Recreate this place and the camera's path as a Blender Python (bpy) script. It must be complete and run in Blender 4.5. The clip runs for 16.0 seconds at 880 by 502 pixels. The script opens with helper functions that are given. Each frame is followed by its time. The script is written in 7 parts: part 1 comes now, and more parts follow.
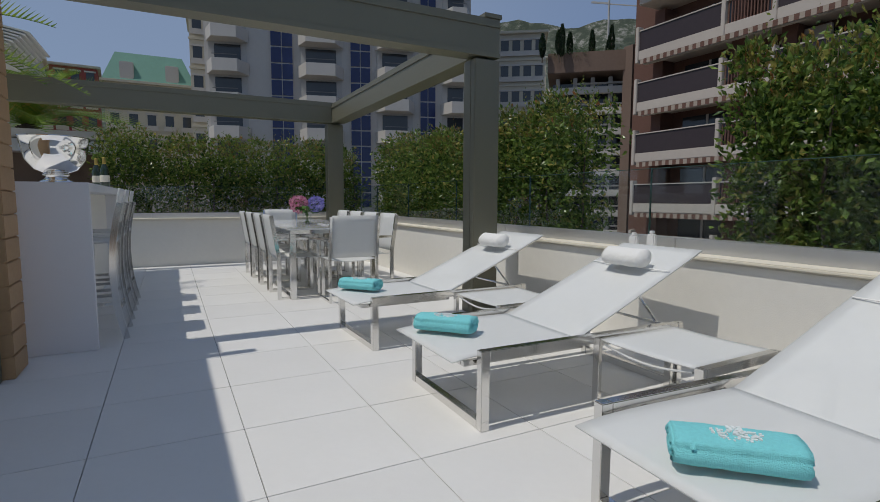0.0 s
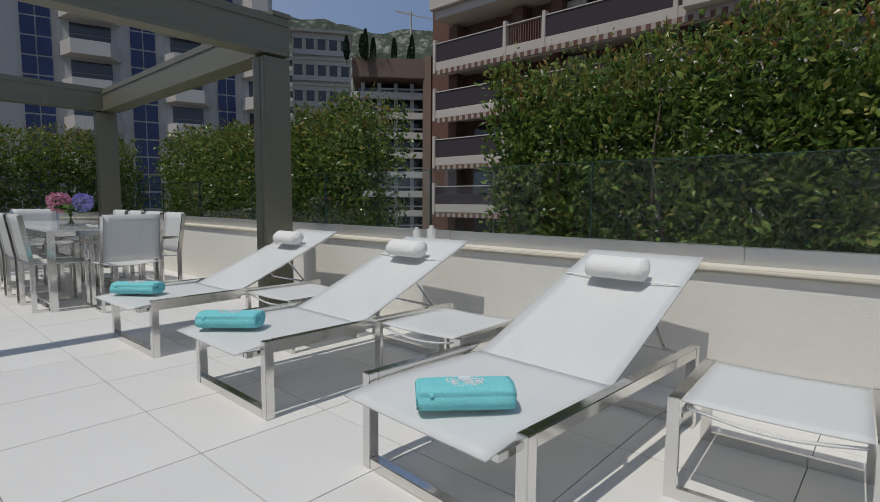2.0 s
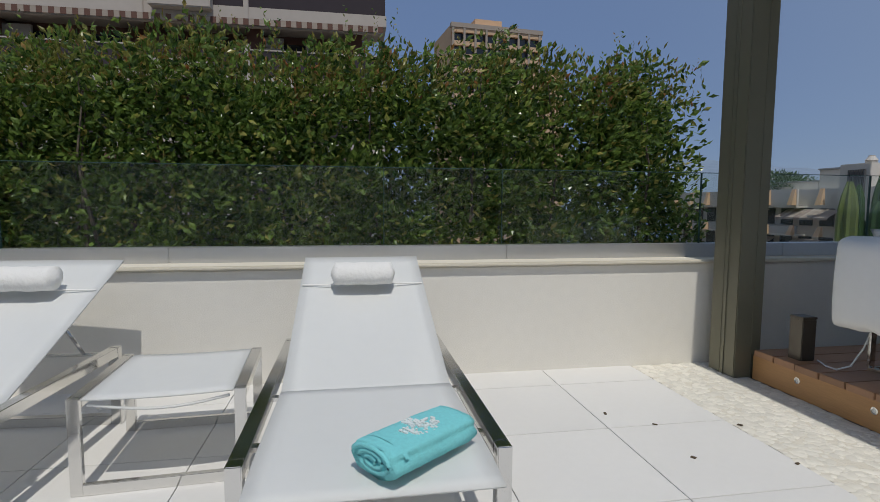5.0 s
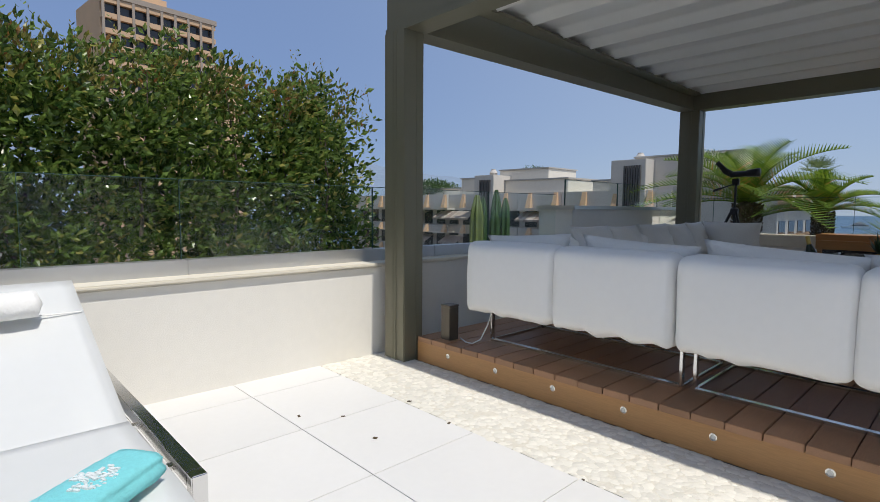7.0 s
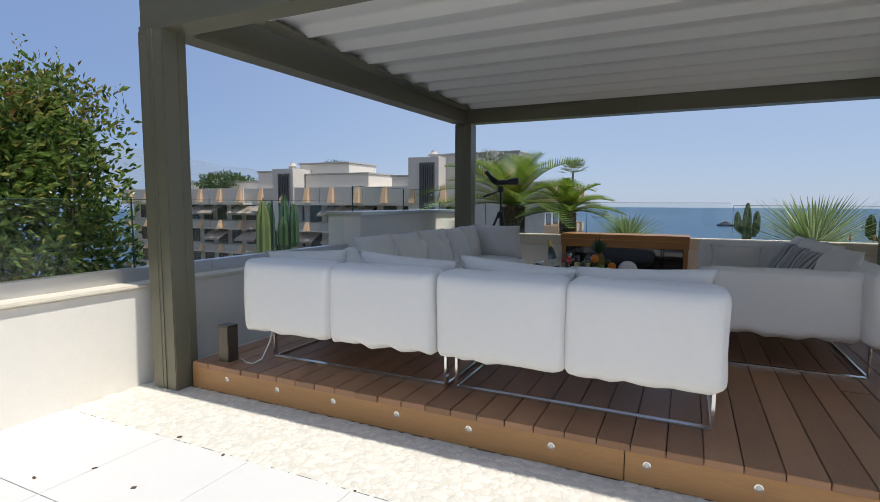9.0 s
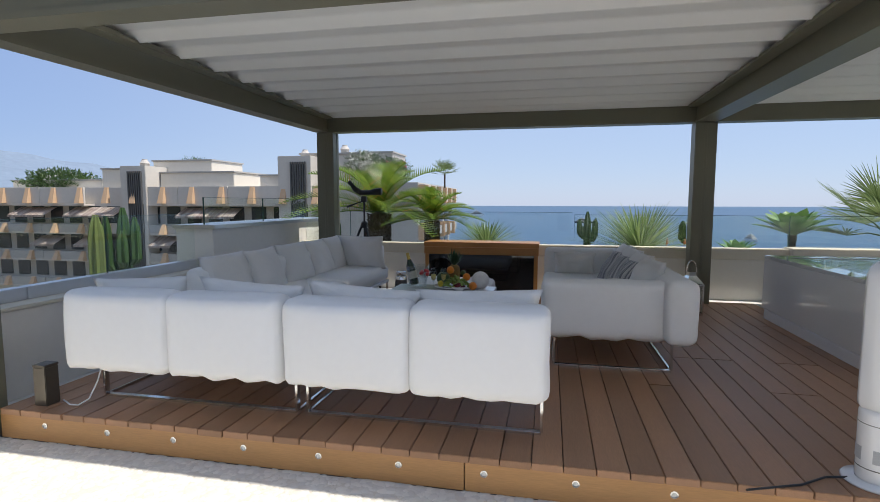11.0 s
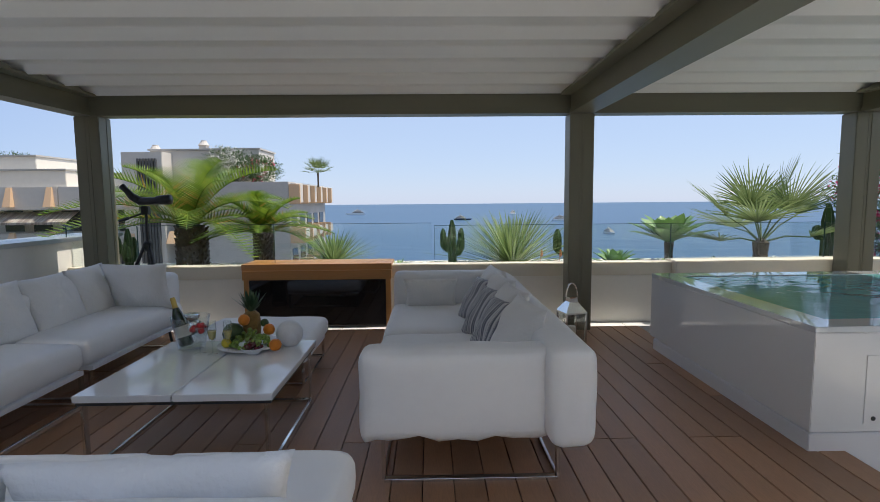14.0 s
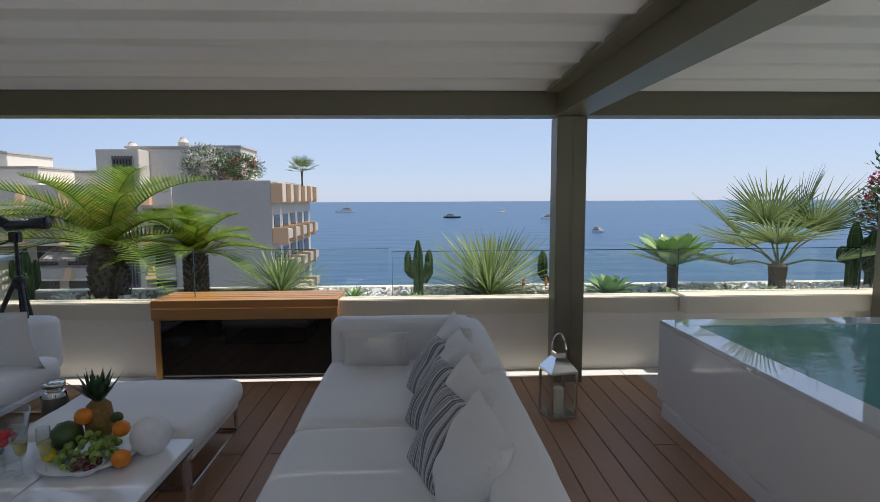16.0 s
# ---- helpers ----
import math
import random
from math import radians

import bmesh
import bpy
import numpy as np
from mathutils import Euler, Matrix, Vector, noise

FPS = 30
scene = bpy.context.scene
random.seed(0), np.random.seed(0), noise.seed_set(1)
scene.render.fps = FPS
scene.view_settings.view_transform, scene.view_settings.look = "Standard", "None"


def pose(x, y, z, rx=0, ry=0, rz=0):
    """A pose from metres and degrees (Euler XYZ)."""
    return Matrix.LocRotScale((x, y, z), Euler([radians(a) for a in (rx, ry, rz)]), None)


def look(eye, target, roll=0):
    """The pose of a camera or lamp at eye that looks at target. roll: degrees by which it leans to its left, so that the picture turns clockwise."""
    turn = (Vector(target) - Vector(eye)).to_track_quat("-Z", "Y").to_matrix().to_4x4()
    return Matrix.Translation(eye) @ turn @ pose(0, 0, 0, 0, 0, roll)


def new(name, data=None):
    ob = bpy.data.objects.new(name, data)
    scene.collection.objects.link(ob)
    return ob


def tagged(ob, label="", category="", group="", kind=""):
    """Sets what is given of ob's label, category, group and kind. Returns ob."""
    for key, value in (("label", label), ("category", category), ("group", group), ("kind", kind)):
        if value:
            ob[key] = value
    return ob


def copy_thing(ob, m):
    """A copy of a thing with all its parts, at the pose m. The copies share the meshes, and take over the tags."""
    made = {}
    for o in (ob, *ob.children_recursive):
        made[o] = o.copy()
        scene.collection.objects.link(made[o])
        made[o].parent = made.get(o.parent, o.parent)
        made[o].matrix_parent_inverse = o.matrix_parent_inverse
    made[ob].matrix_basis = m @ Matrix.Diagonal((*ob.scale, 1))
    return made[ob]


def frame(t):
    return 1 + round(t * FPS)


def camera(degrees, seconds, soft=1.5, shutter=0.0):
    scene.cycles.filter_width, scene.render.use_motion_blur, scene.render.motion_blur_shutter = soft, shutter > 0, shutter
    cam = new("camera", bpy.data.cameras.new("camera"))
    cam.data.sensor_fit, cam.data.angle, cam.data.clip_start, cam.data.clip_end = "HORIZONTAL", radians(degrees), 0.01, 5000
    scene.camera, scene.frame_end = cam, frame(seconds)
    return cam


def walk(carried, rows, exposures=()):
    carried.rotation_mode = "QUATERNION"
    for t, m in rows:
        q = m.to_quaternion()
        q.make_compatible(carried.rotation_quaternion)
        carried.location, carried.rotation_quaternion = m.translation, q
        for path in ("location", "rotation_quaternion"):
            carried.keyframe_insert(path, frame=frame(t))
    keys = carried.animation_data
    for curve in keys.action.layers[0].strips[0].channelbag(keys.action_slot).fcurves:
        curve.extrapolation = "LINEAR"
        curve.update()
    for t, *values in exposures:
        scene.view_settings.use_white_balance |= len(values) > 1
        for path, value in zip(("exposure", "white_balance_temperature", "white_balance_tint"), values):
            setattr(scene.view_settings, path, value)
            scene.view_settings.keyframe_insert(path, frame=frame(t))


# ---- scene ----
EXPOSURES = [(0, -0.56, 6500, 9), (5.0, -0.55, 6480, 9), (7.5, 0.14, 6540, 10), (8.5, 0.18, 6560, 10), (11, 0.50, 6660, 11), (12.5, 0.50, 6720, 11), (13.5, 0.60, 6760, 11), (15, 0.62, 6800, 11), (16, 0.52, 6780, 12)]
cam = camera(80.5, 16.0, soft=0.55)
PATH = [
    (0, (0.187, -0.289, 1.051), (1.107, 1.476, 0.855), 0.2),
    (0.5, (0.181, -0.35, 1.065), (1.286, 1.304, 0.859), 0.3),
    (1, (0.205, -0.418, 1.051), (1.458, 1.128, 0.849), 0.2),
    (1.5, (0.217, -0.497, 1.052), (1.574, 0.958, 0.848), 0.1),
    (2, (0.198, -0.532, 1.025), (1.678, 0.8, 0.837), 0.4),
    (2.5, (0.17, -0.6, 1.009), (1.761, 0.599, 0.83), 0.5),
    (3, (0.163, -0.693, 0.979), (1.896, 0.294, 0.82), 0.6),
    (3.5, (0.164, -0.759, 1.024), (1.996, 0.019, 0.836), 0.3),
    (4, (0.137, -0.863, 1.068), (2.064, -0.371, 0.859), 0.1),
    (4.5, (0.113, -0.946, 1.075), (2.095, -0.781, 0.867), 0.3),
    (5, (0.053, -0.953, 1.052), (2.016, -1.289, 0.876), 0.3),
    (7.5, (-0.083, -0.9, 1.154), (1.226, -2.401, 0.978), 0.5),
    (8, (-0.125, -0.925, 1.192), (1.014, -2.557, 1.006), 0.4),
    (8.5, (-0.179, -0.945, 1.229), (0.797, -2.681, 1.045), 0.3),
    (11, (-0.401, -0.968, 1.41), (0.01, -2.917, 1.224), 0.1),
    (11.5, (-0.427, -1.113, 1.441), (-0.218, -3.094, 1.261), -0.0),
    (12, (-0.434, -1.282, 1.475), (-0.315, -3.27, 1.289), -0.3),
    (12.5, (-0.435, -1.496, 1.497), (-0.399, -3.487, 1.314), -0.3),
    (13, (-0.583, -1.856, 1.537), (-0.604, -3.847, 1.347), -0.3),
    (13.5, (-0.614, -2.202, 1.522), (-0.648, -4.193, 1.332), -0.5),
    (14, (-0.685, -2.533, 1.518), (-0.72, -4.523, 1.325), -0.5),
    (14.5, (-0.78, -2.825, 1.557), (-0.809, -4.816, 1.366), -0.6),
    (15, (-0.865, -3.092, 1.606), (-0.881, -5.082, 1.402), -0.5),
    (15.5, (-0.929, -3.315, 1.641), (-0.954, -5.304, 1.434), -0.4),
    (16, (-0.977, -3.569, 1.717), (-1.052, -5.558, 1.515), -0.3),
]
walk(cam, [(t, look(eye, target, roll)) for t, eye, target, roll in PATH],
     exposures=EXPOSURES)

# ---- sky and sun ----
SUN_WAY = Vector((0.48, 0.02, -1.0)).normalized()
world = bpy.data.worlds.new("sky")
scene.world = world
world.use_nodes = True
wn = world.node_tree
sky = wn.nodes.new("ShaderNodeTexSky")
sky.sky_type = "NISHITA"
sky.sun_disc = False
sky.sun_elevation = math.asin(-SUN_WAY.z)
sky.sun_rotation = math.atan2(-SUN_WAY.x, -SUN_WAY.y)
sky.air_density, sky.dust_density, sky.ozone_density = 1.0, 0.15, 3.5
wn.nodes["Background"].inputs[1].default_value = 0.16
haze = wn.nodes.new("ShaderNodeMix")
haze.data_type = "RGBA"
haze.inputs[0].default_value = 0.85
# paler towards the sea, deeper blue away from the sun
spot, axes, side, veil = wn.nodes.new("ShaderNodeTexCoord"), wn.nodes.new("ShaderNodeSeparateXYZ"), wn.nodes.new("ShaderNodeMapRange"), wn.nodes.new("ShaderNodeMix")
side.interpolation_type = "SMOOTHSTEP"
side.inputs[1].default_value, side.inputs[2].default_value = 0.35, 0.95
veil.data_type = "RGBA"
veil.inputs[6].default_value, veil.inputs[7].default_value = (1.85, 2.4, 3.55, 1), (1.1, 1.65, 3.05, 1)
wn.links.new(spot.outputs["Generated"], axes.inputs[0])
wn.links.new(axes.outputs[0], side.inputs[0])
wn.links.new(side.outputs[0], veil.inputs[0])
wn.links.new(veil.outputs[2], haze.inputs[7])
wn.links.new(sky.outputs[0], haze.inputs[6])
wn.links.new(haze.outputs[2], wn.nodes["Background"].inputs[0])
sun_data = bpy.data.lights.new("sun", "SUN")
sun_data.energy, sun_data.angle, sun_data.color = 3.2, radians(0.53), (1.0, 0.95, 0.87)
sun = new("sun", sun_data)
sun.matrix_world = look((0, 0, 30), Vector((0, 0, 30)) + SUN_WAY)


# ---- materials ----
def mat(name, base, rough=0.5, metal=0.0, var=0.12, scale=5.0, stain=0.08, bump=0.0, bscale=60.0, rand=0.0,
        island=0.0, coat=0.0, stretch=(1, 1, 1), spec=0.5, rvar=0.1):
    """A painted, stone, wood, cloth or metal surface with grain, stains and relief."""
    m = bpy.data.materials.new(name)
    m.use_nodes = True
    n, l = m.node_tree.nodes, m.node_tree.links
    b = n["Principled BSDF"]
    b.inputs["Metallic"].default_value = metal
    b.inputs["Specular IOR Level"].default_value = spec
    b.inputs["Coat Weight"].default_value = coat
    tc, mp = n.new("ShaderNodeTexCoord"), n.new("ShaderNodeMapping")
    mp.inputs["Scale"].default_value = stretch
    l.new(tc.outputs["Object"], mp.inputs[0])
    fine, broad = n.new("ShaderNodeTexNoise"), n.new("ShaderNodeTexNoise")
    fine.inputs["Scale"].default_value, fine.inputs["Detail"].default_value = scale * 6, 5
    broad.inputs["Scale"].default_value, broad.inputs["Detail"].default_value = scale * 0.35, 4
    for t in (fine, broad):
        l.new(mp.outputs[0], t.inputs["Vector"])
    f1, f2 = n.new("ShaderNodeMapRange"), n.new("ShaderNodeMapRange")
    f1.inputs[3].default_value, f1.inputs[4].default_value = 1 - var, 1 + var
    f2.inputs[3].default_value, f2.inputs[4].default_value = 1 - stain, 1 + stain
    l.new(fine.outputs[0], f1.inputs[0])
    l.new(broad.outputs[0], f2.inputs[0])
    mul = n.new("ShaderNodeMath")
    mul.operation = "MULTIPLY"
    l.new(f1.outputs[0], mul.inputs[0])
    l.new(f2.outputs[0], mul.inputs[1])
    last = mul
    for amount, node, out in ((rand, "ShaderNodeObjectInfo", "Random"), (island, "ShaderNodeNewGeometry", "Random Per Island")):
        if amount:
            src, rng, mm = n.new(node), n.new("ShaderNodeMapRange"), n.new("ShaderNodeMath")
            rng.inputs[3].default_value, rng.inputs[4].default_value = 1 - amount, 1 + amount
            mm.operation = "MULTIPLY"
            l.new(src.outputs[out], rng.inputs[0])
            l.new(last.outputs[0], mm.inputs[0])
            l.new(rng.outputs[0], mm.inputs[1])
            last = mm
    hsv = n.new("ShaderNodeHueSaturation")
    hsv.inputs["Color"].default_value = (*base, 1)
    l.new(last.outputs[0], hsv.inputs["Value"])
    l.new(hsv.outputs[0], b.inputs["Base Color"])
    rr = n.new("ShaderNodeMapRange")
    rr.inputs[3].default_value, rr.inputs[4].default_value = max(0.01, rough - rvar * rough), min(1, rough + rvar * rough)
    l.new(broad.outputs[0], rr.inputs[0])
    l.new(rr.outputs[0], b.inputs["Roughness"])
    if bump:
        bn, bp = n.new("ShaderNodeTexNoise"), n.new("ShaderNodeBump")
        bn.inputs["Scale"].default_value, bn.inputs["Detail"].default_value = bscale, 4
        bp.inputs["Strength"].default_value, bp.inputs["Distance"].default_value = bump, 0.02
        l.new(mp.outputs[0], bn.inputs["Vector"])
        l.new(bn.outputs[0], bp.inputs["Height"])
        l.new(bp.outputs[0], b.inputs["Normal"])
    return m


def leaf_mat(name, dark, light, tip=None, gloss=0.35, through_light=0.35):
    """Foliage: leaves differ one by one, and let some light through."""
    m = bpy.data.materials.new(name)
    m.use_nodes = True
    n, l = m.node_tree.nodes, m.node_tree.links
    b, out = n["Principled BSDF"], n["Material Output"]
    geo, ramp = n.new("ShaderNodeNewGeometry"), n.new("ShaderNodeValToRGB")
    ramp.color_ramp.elements[0].color, ramp.color_ramp.elements[1].color = (*dark, 1), (*light, 1)
    if tip:
        ramp.color_ramp.elements[1].position = 0.86
        e = ramp.color_ramp.elements.new(0.97)
        e.color = (*tip, 1)
    l.new(geo.outputs["Random Per Island"], ramp.inputs[0])
    l.new(ramp.outputs[0], b.inputs["Base Color"])
    b.inputs["Roughness"].default_value = gloss
    tr, mix = n.new("ShaderNodeBsdfTranslucent"), n.new("ShaderNodeMixShader")
    l.new(ramp.outputs[0], tr.inputs[0])
    mix.inputs[0].default_value = through_light
    l.new(b.outputs[0], mix.inputs[1])
    l.new(tr.outputs[0], mix.inputs[2])
    l.new(mix.outputs[0], out.inputs[0])
    return m


def glass_mat(name, tint=(0.96, 0.985, 0.978), gloss=0.9):
    """A thin pane: clear with a faint tint, and mirror-like at a slant."""
    m = bpy.data.materials.new(name)
    m.use_nodes = True
    n, l = m.node_tree.nodes, m.node_tree.links
    n.remove(n["Principled BSDF"])
    clear, shine, fres, mix = (n.new("ShaderNodeBsdfTransparent"), n.new("ShaderNodeBsdfGlossy"), n.new("ShaderNodeLayerWeight"),
                               n.new("ShaderNodeMixShader"))
    clear.inputs[0].default_value = (*tint, 1)
    shine.inputs["Color"].default_value = (gloss, gloss, gloss, 1)
    shine.inputs["Roughness"].default_value = 0.01
    lean, amount = n.new("ShaderNodeMath"), n.new("ShaderNodeMath")
    lean.operation, lean.inputs[1].default_value = "POWER", 5.0
    amount.operation, amount.inputs[1].default_value, amount.inputs[2].default_value = "MULTIPLY_ADD", 0.9, 0.035
    l.new(fres.outputs["Facing"], lean.inputs[0])
    l.new(lean.outputs[0], amount.inputs[0])
    l.new(amount.outputs[0], mix.inputs[0])
    l.new(clear.outputs[0], mix.inputs[1])
    l.new(shine.outputs[0], mix.inputs[2])
    l.new(mix.outputs[0], n["Material Output"].inputs[0])
    return m


def stripe_mat(name, a, b, width, axis=0, rough=0.85):
    """Woven stripes of uneven width across one axis of the thing."""
    m = mat(name, a, rough, bump=0.15, bscale=300)
    n, l = m.node_tree.nodes, m.node_tree.links
    tc, sep, no, ramp, mix = (n.new("ShaderNodeTexCoord"), n.new("ShaderNodeSeparateXYZ"), n.new("ShaderNodeTexNoise"),
                              n.new("ShaderNodeValToRGB"), n.new("ShaderNodeMix"))
    l.new(tc.outputs["Object"], sep.inputs[0])
    no.noise_dimensions = "1D"
    no.inputs["Scale"].default_value, no.inputs["Detail"].default_value = 1.0 / width, 2
    l.new(sep.outputs[axis], no.inputs["W"])
    ramp.color_ramp.interpolation = "CONSTANT"
    ramp.color_ramp.elements[0].position, ramp.color_ramp.elements[1].position = 0.0, 0.5
    l.new(no.outputs[0], ramp.inputs[0])
    mix.data_type = "RGBA"
    l.new(ramp.outputs[0], mix.inputs[0])
    mix.inputs[6].default_value, mix.inputs[7].default_value = (*a, 1), (*b, 1)
    l.new(mix.outputs[2], n["Principled BSDF"].inputs["Base Color"])
    return m


TILE = mat("pale_stone_tile", (0.75, 0.74, 0.72), 0.5, var=0.02, scale=4, stain=0.05, bump=0.02, bscale=90, rand=0.025)
GROUT = mat("dark_grout", (0.17, 0.165, 0.16), 0.9, bump=0.2)
RENDER = mat("cream_render", (0.80, 0.775, 0.715), 0.85, var=0.03, scale=3, stain=0.05, bump=0.13, bscale=190)
TRIM = mat("cream_stone_trim", (0.72, 0.67, 0.56), 0.7, var=0.04, scale=6, stain=0.06, bump=0.06, bscale=120)
ALU = mat("satin_aluminium", (0.66, 0.66, 0.66), 0.38, 0.9, var=0.03, stain=0.05, scale=3)
STEEL = mat("polished_steel", (0.74, 0.73, 0.71), 0.13, 1.0, var=0.02, stain=0.04, scale=4, rvar=0.4)
CHROME = mat("mirror_chrome", (0.85, 0.85, 0.84), 0.04, 1.0, var=0.01, stain=0.02)
OLIVE = mat("olive_grey_powder_coat", (0.19, 0.18, 0.128), 0.42, 0.25, var=0.03, stain=0.05, scale=3, bump=0.02, bscale=400)
LOUVRE = mat("white_louvre_paint", (0.74, 0.735, 0.71), 0.4, var=0.02, stain=0.04, scale=2)
WHITE = mat("white_lacquer", (0.82, 0.82, 0.81), 0.10, var=0.01, stain=0.03, scale=2, coat=0.3)
SATIN = mat("white_composite", (0.78, 0.78, 0.80), 0.5, var=0.01, stain=0.03, scale=2)
MESH = mat("white_sling_mesh", (0.80, 0.81, 0.80), 0.55, var=0.02, stain=0.03, scale=3, bump=0.15, bscale=900)
CLOTH = MESH.node_tree
gaps, weave = CLOTH.nodes.new("ShaderNodeBsdfTransparent"), CLOTH.nodes.new("ShaderNodeMixShader")
weave.inputs[0].default_value = 0.22
CLOTH.links.new(CLOTH.nodes["Principled BSDF"].outputs[0], weave.inputs[1])
CLOTH.links.new(gaps.outputs[0], weave.inputs[2])
CLOTH.links.new(weave.outputs[0], CLOTH.nodes["Material Output"].inputs[0])
CANVAS = mat("white_outdoor_canvas", (0.86, 0.855, 0.84), 0.85, var=0.02, stain=0.03, scale=4, bump=0.12, bscale=500)
CUSHION = mat("off_white_cushion", (0.80, 0.79, 0.765), 0.9, var=0.02, stain=0.04, scale=5, bump=0.25, bscale=60)
STRIPE = stripe_mat("grey_striped_cloth", (0.60, 0.59, 0.58), (0.16, 0.17, 0.20), 0.016, 0)
TOWEL = mat("turquoise_terry", (0.24, 0.72, 0.76), 0.95, var=0.12, scale=14, stain=0.06, bump=0.5, bscale=260)
EMBROID = mat("white_embroidery", (0.82, 0.86, 0.86), 0.9, bump=0.4, bscale=300)
DECK = mat("ipe_decking", (0.365, 0.195, 0.105), 0.45, var=0.22, scale=5, stain=0.16, bump=0.10, bscale=60, rand=0.17, stretch=(9, 0.7, 9))
FASCIA = mat("oiled_teak_fascia", (0.52, 0.28, 0.11), 0.4, var=0.18, scale=5, stain=0.12, bump=0.06, rand=0.08, stretch=(0.7, 9, 9))
TEAK = mat("golden_teak", (0.46, 0.225, 0.075), 0.35, var=0.18, scale=4, stain=0.08, bump=0.05, stretch=(0.8, 9, 9), rand=0.06)
CLAD = mat("tan_cladding", (0.46, 0.29, 0.15), 0.6, var=0.1, scale=5, stain=0.1, bump=0.1, rand=0.06)
BLACKGLASS = mat("black_glass", (0.008, 0.008, 0.009), 0.04, var=0.0, stain=0.0, coat=0.5)
BLACK = mat("black_plastic", (0.018, 0.018, 0.02), 0.4, var=0.1)
PEBBLE = mat("white_pebbles", (0.77, 0.74, 0.66), 0.6, var=0.04, scale=8, island=0.10, bump=0.05)
MORTAR = mat("cream_mortar", (0.72, 0.68, 0.59), 0.9, bump=0.3, bscale=90)
GLASS = glass_mat("clear_balustrade_glass")
GLASSEDGE = mat("green_glass_edge", (0.05, 0.10, 0.09), 0.25)
HEDGE = leaf_mat("photinia_leaves", (0.034, 0.078, 0.018), (0.23, 0.335, 0.07), (0.42, 0.38, 0.10), gloss=0.27, through_light=0.42)
HEDGETOP = leaf_mat("young_photinia_leaves", (0.13, 0.15, 0.03), (0.30, 0.27, 0.06), (0.36, 0.15, 0.05))
BARK = mat("grey_bark", (0.13, 0.10, 0.075), 0.9, var=0.2, bump=0.6, bscale=30)


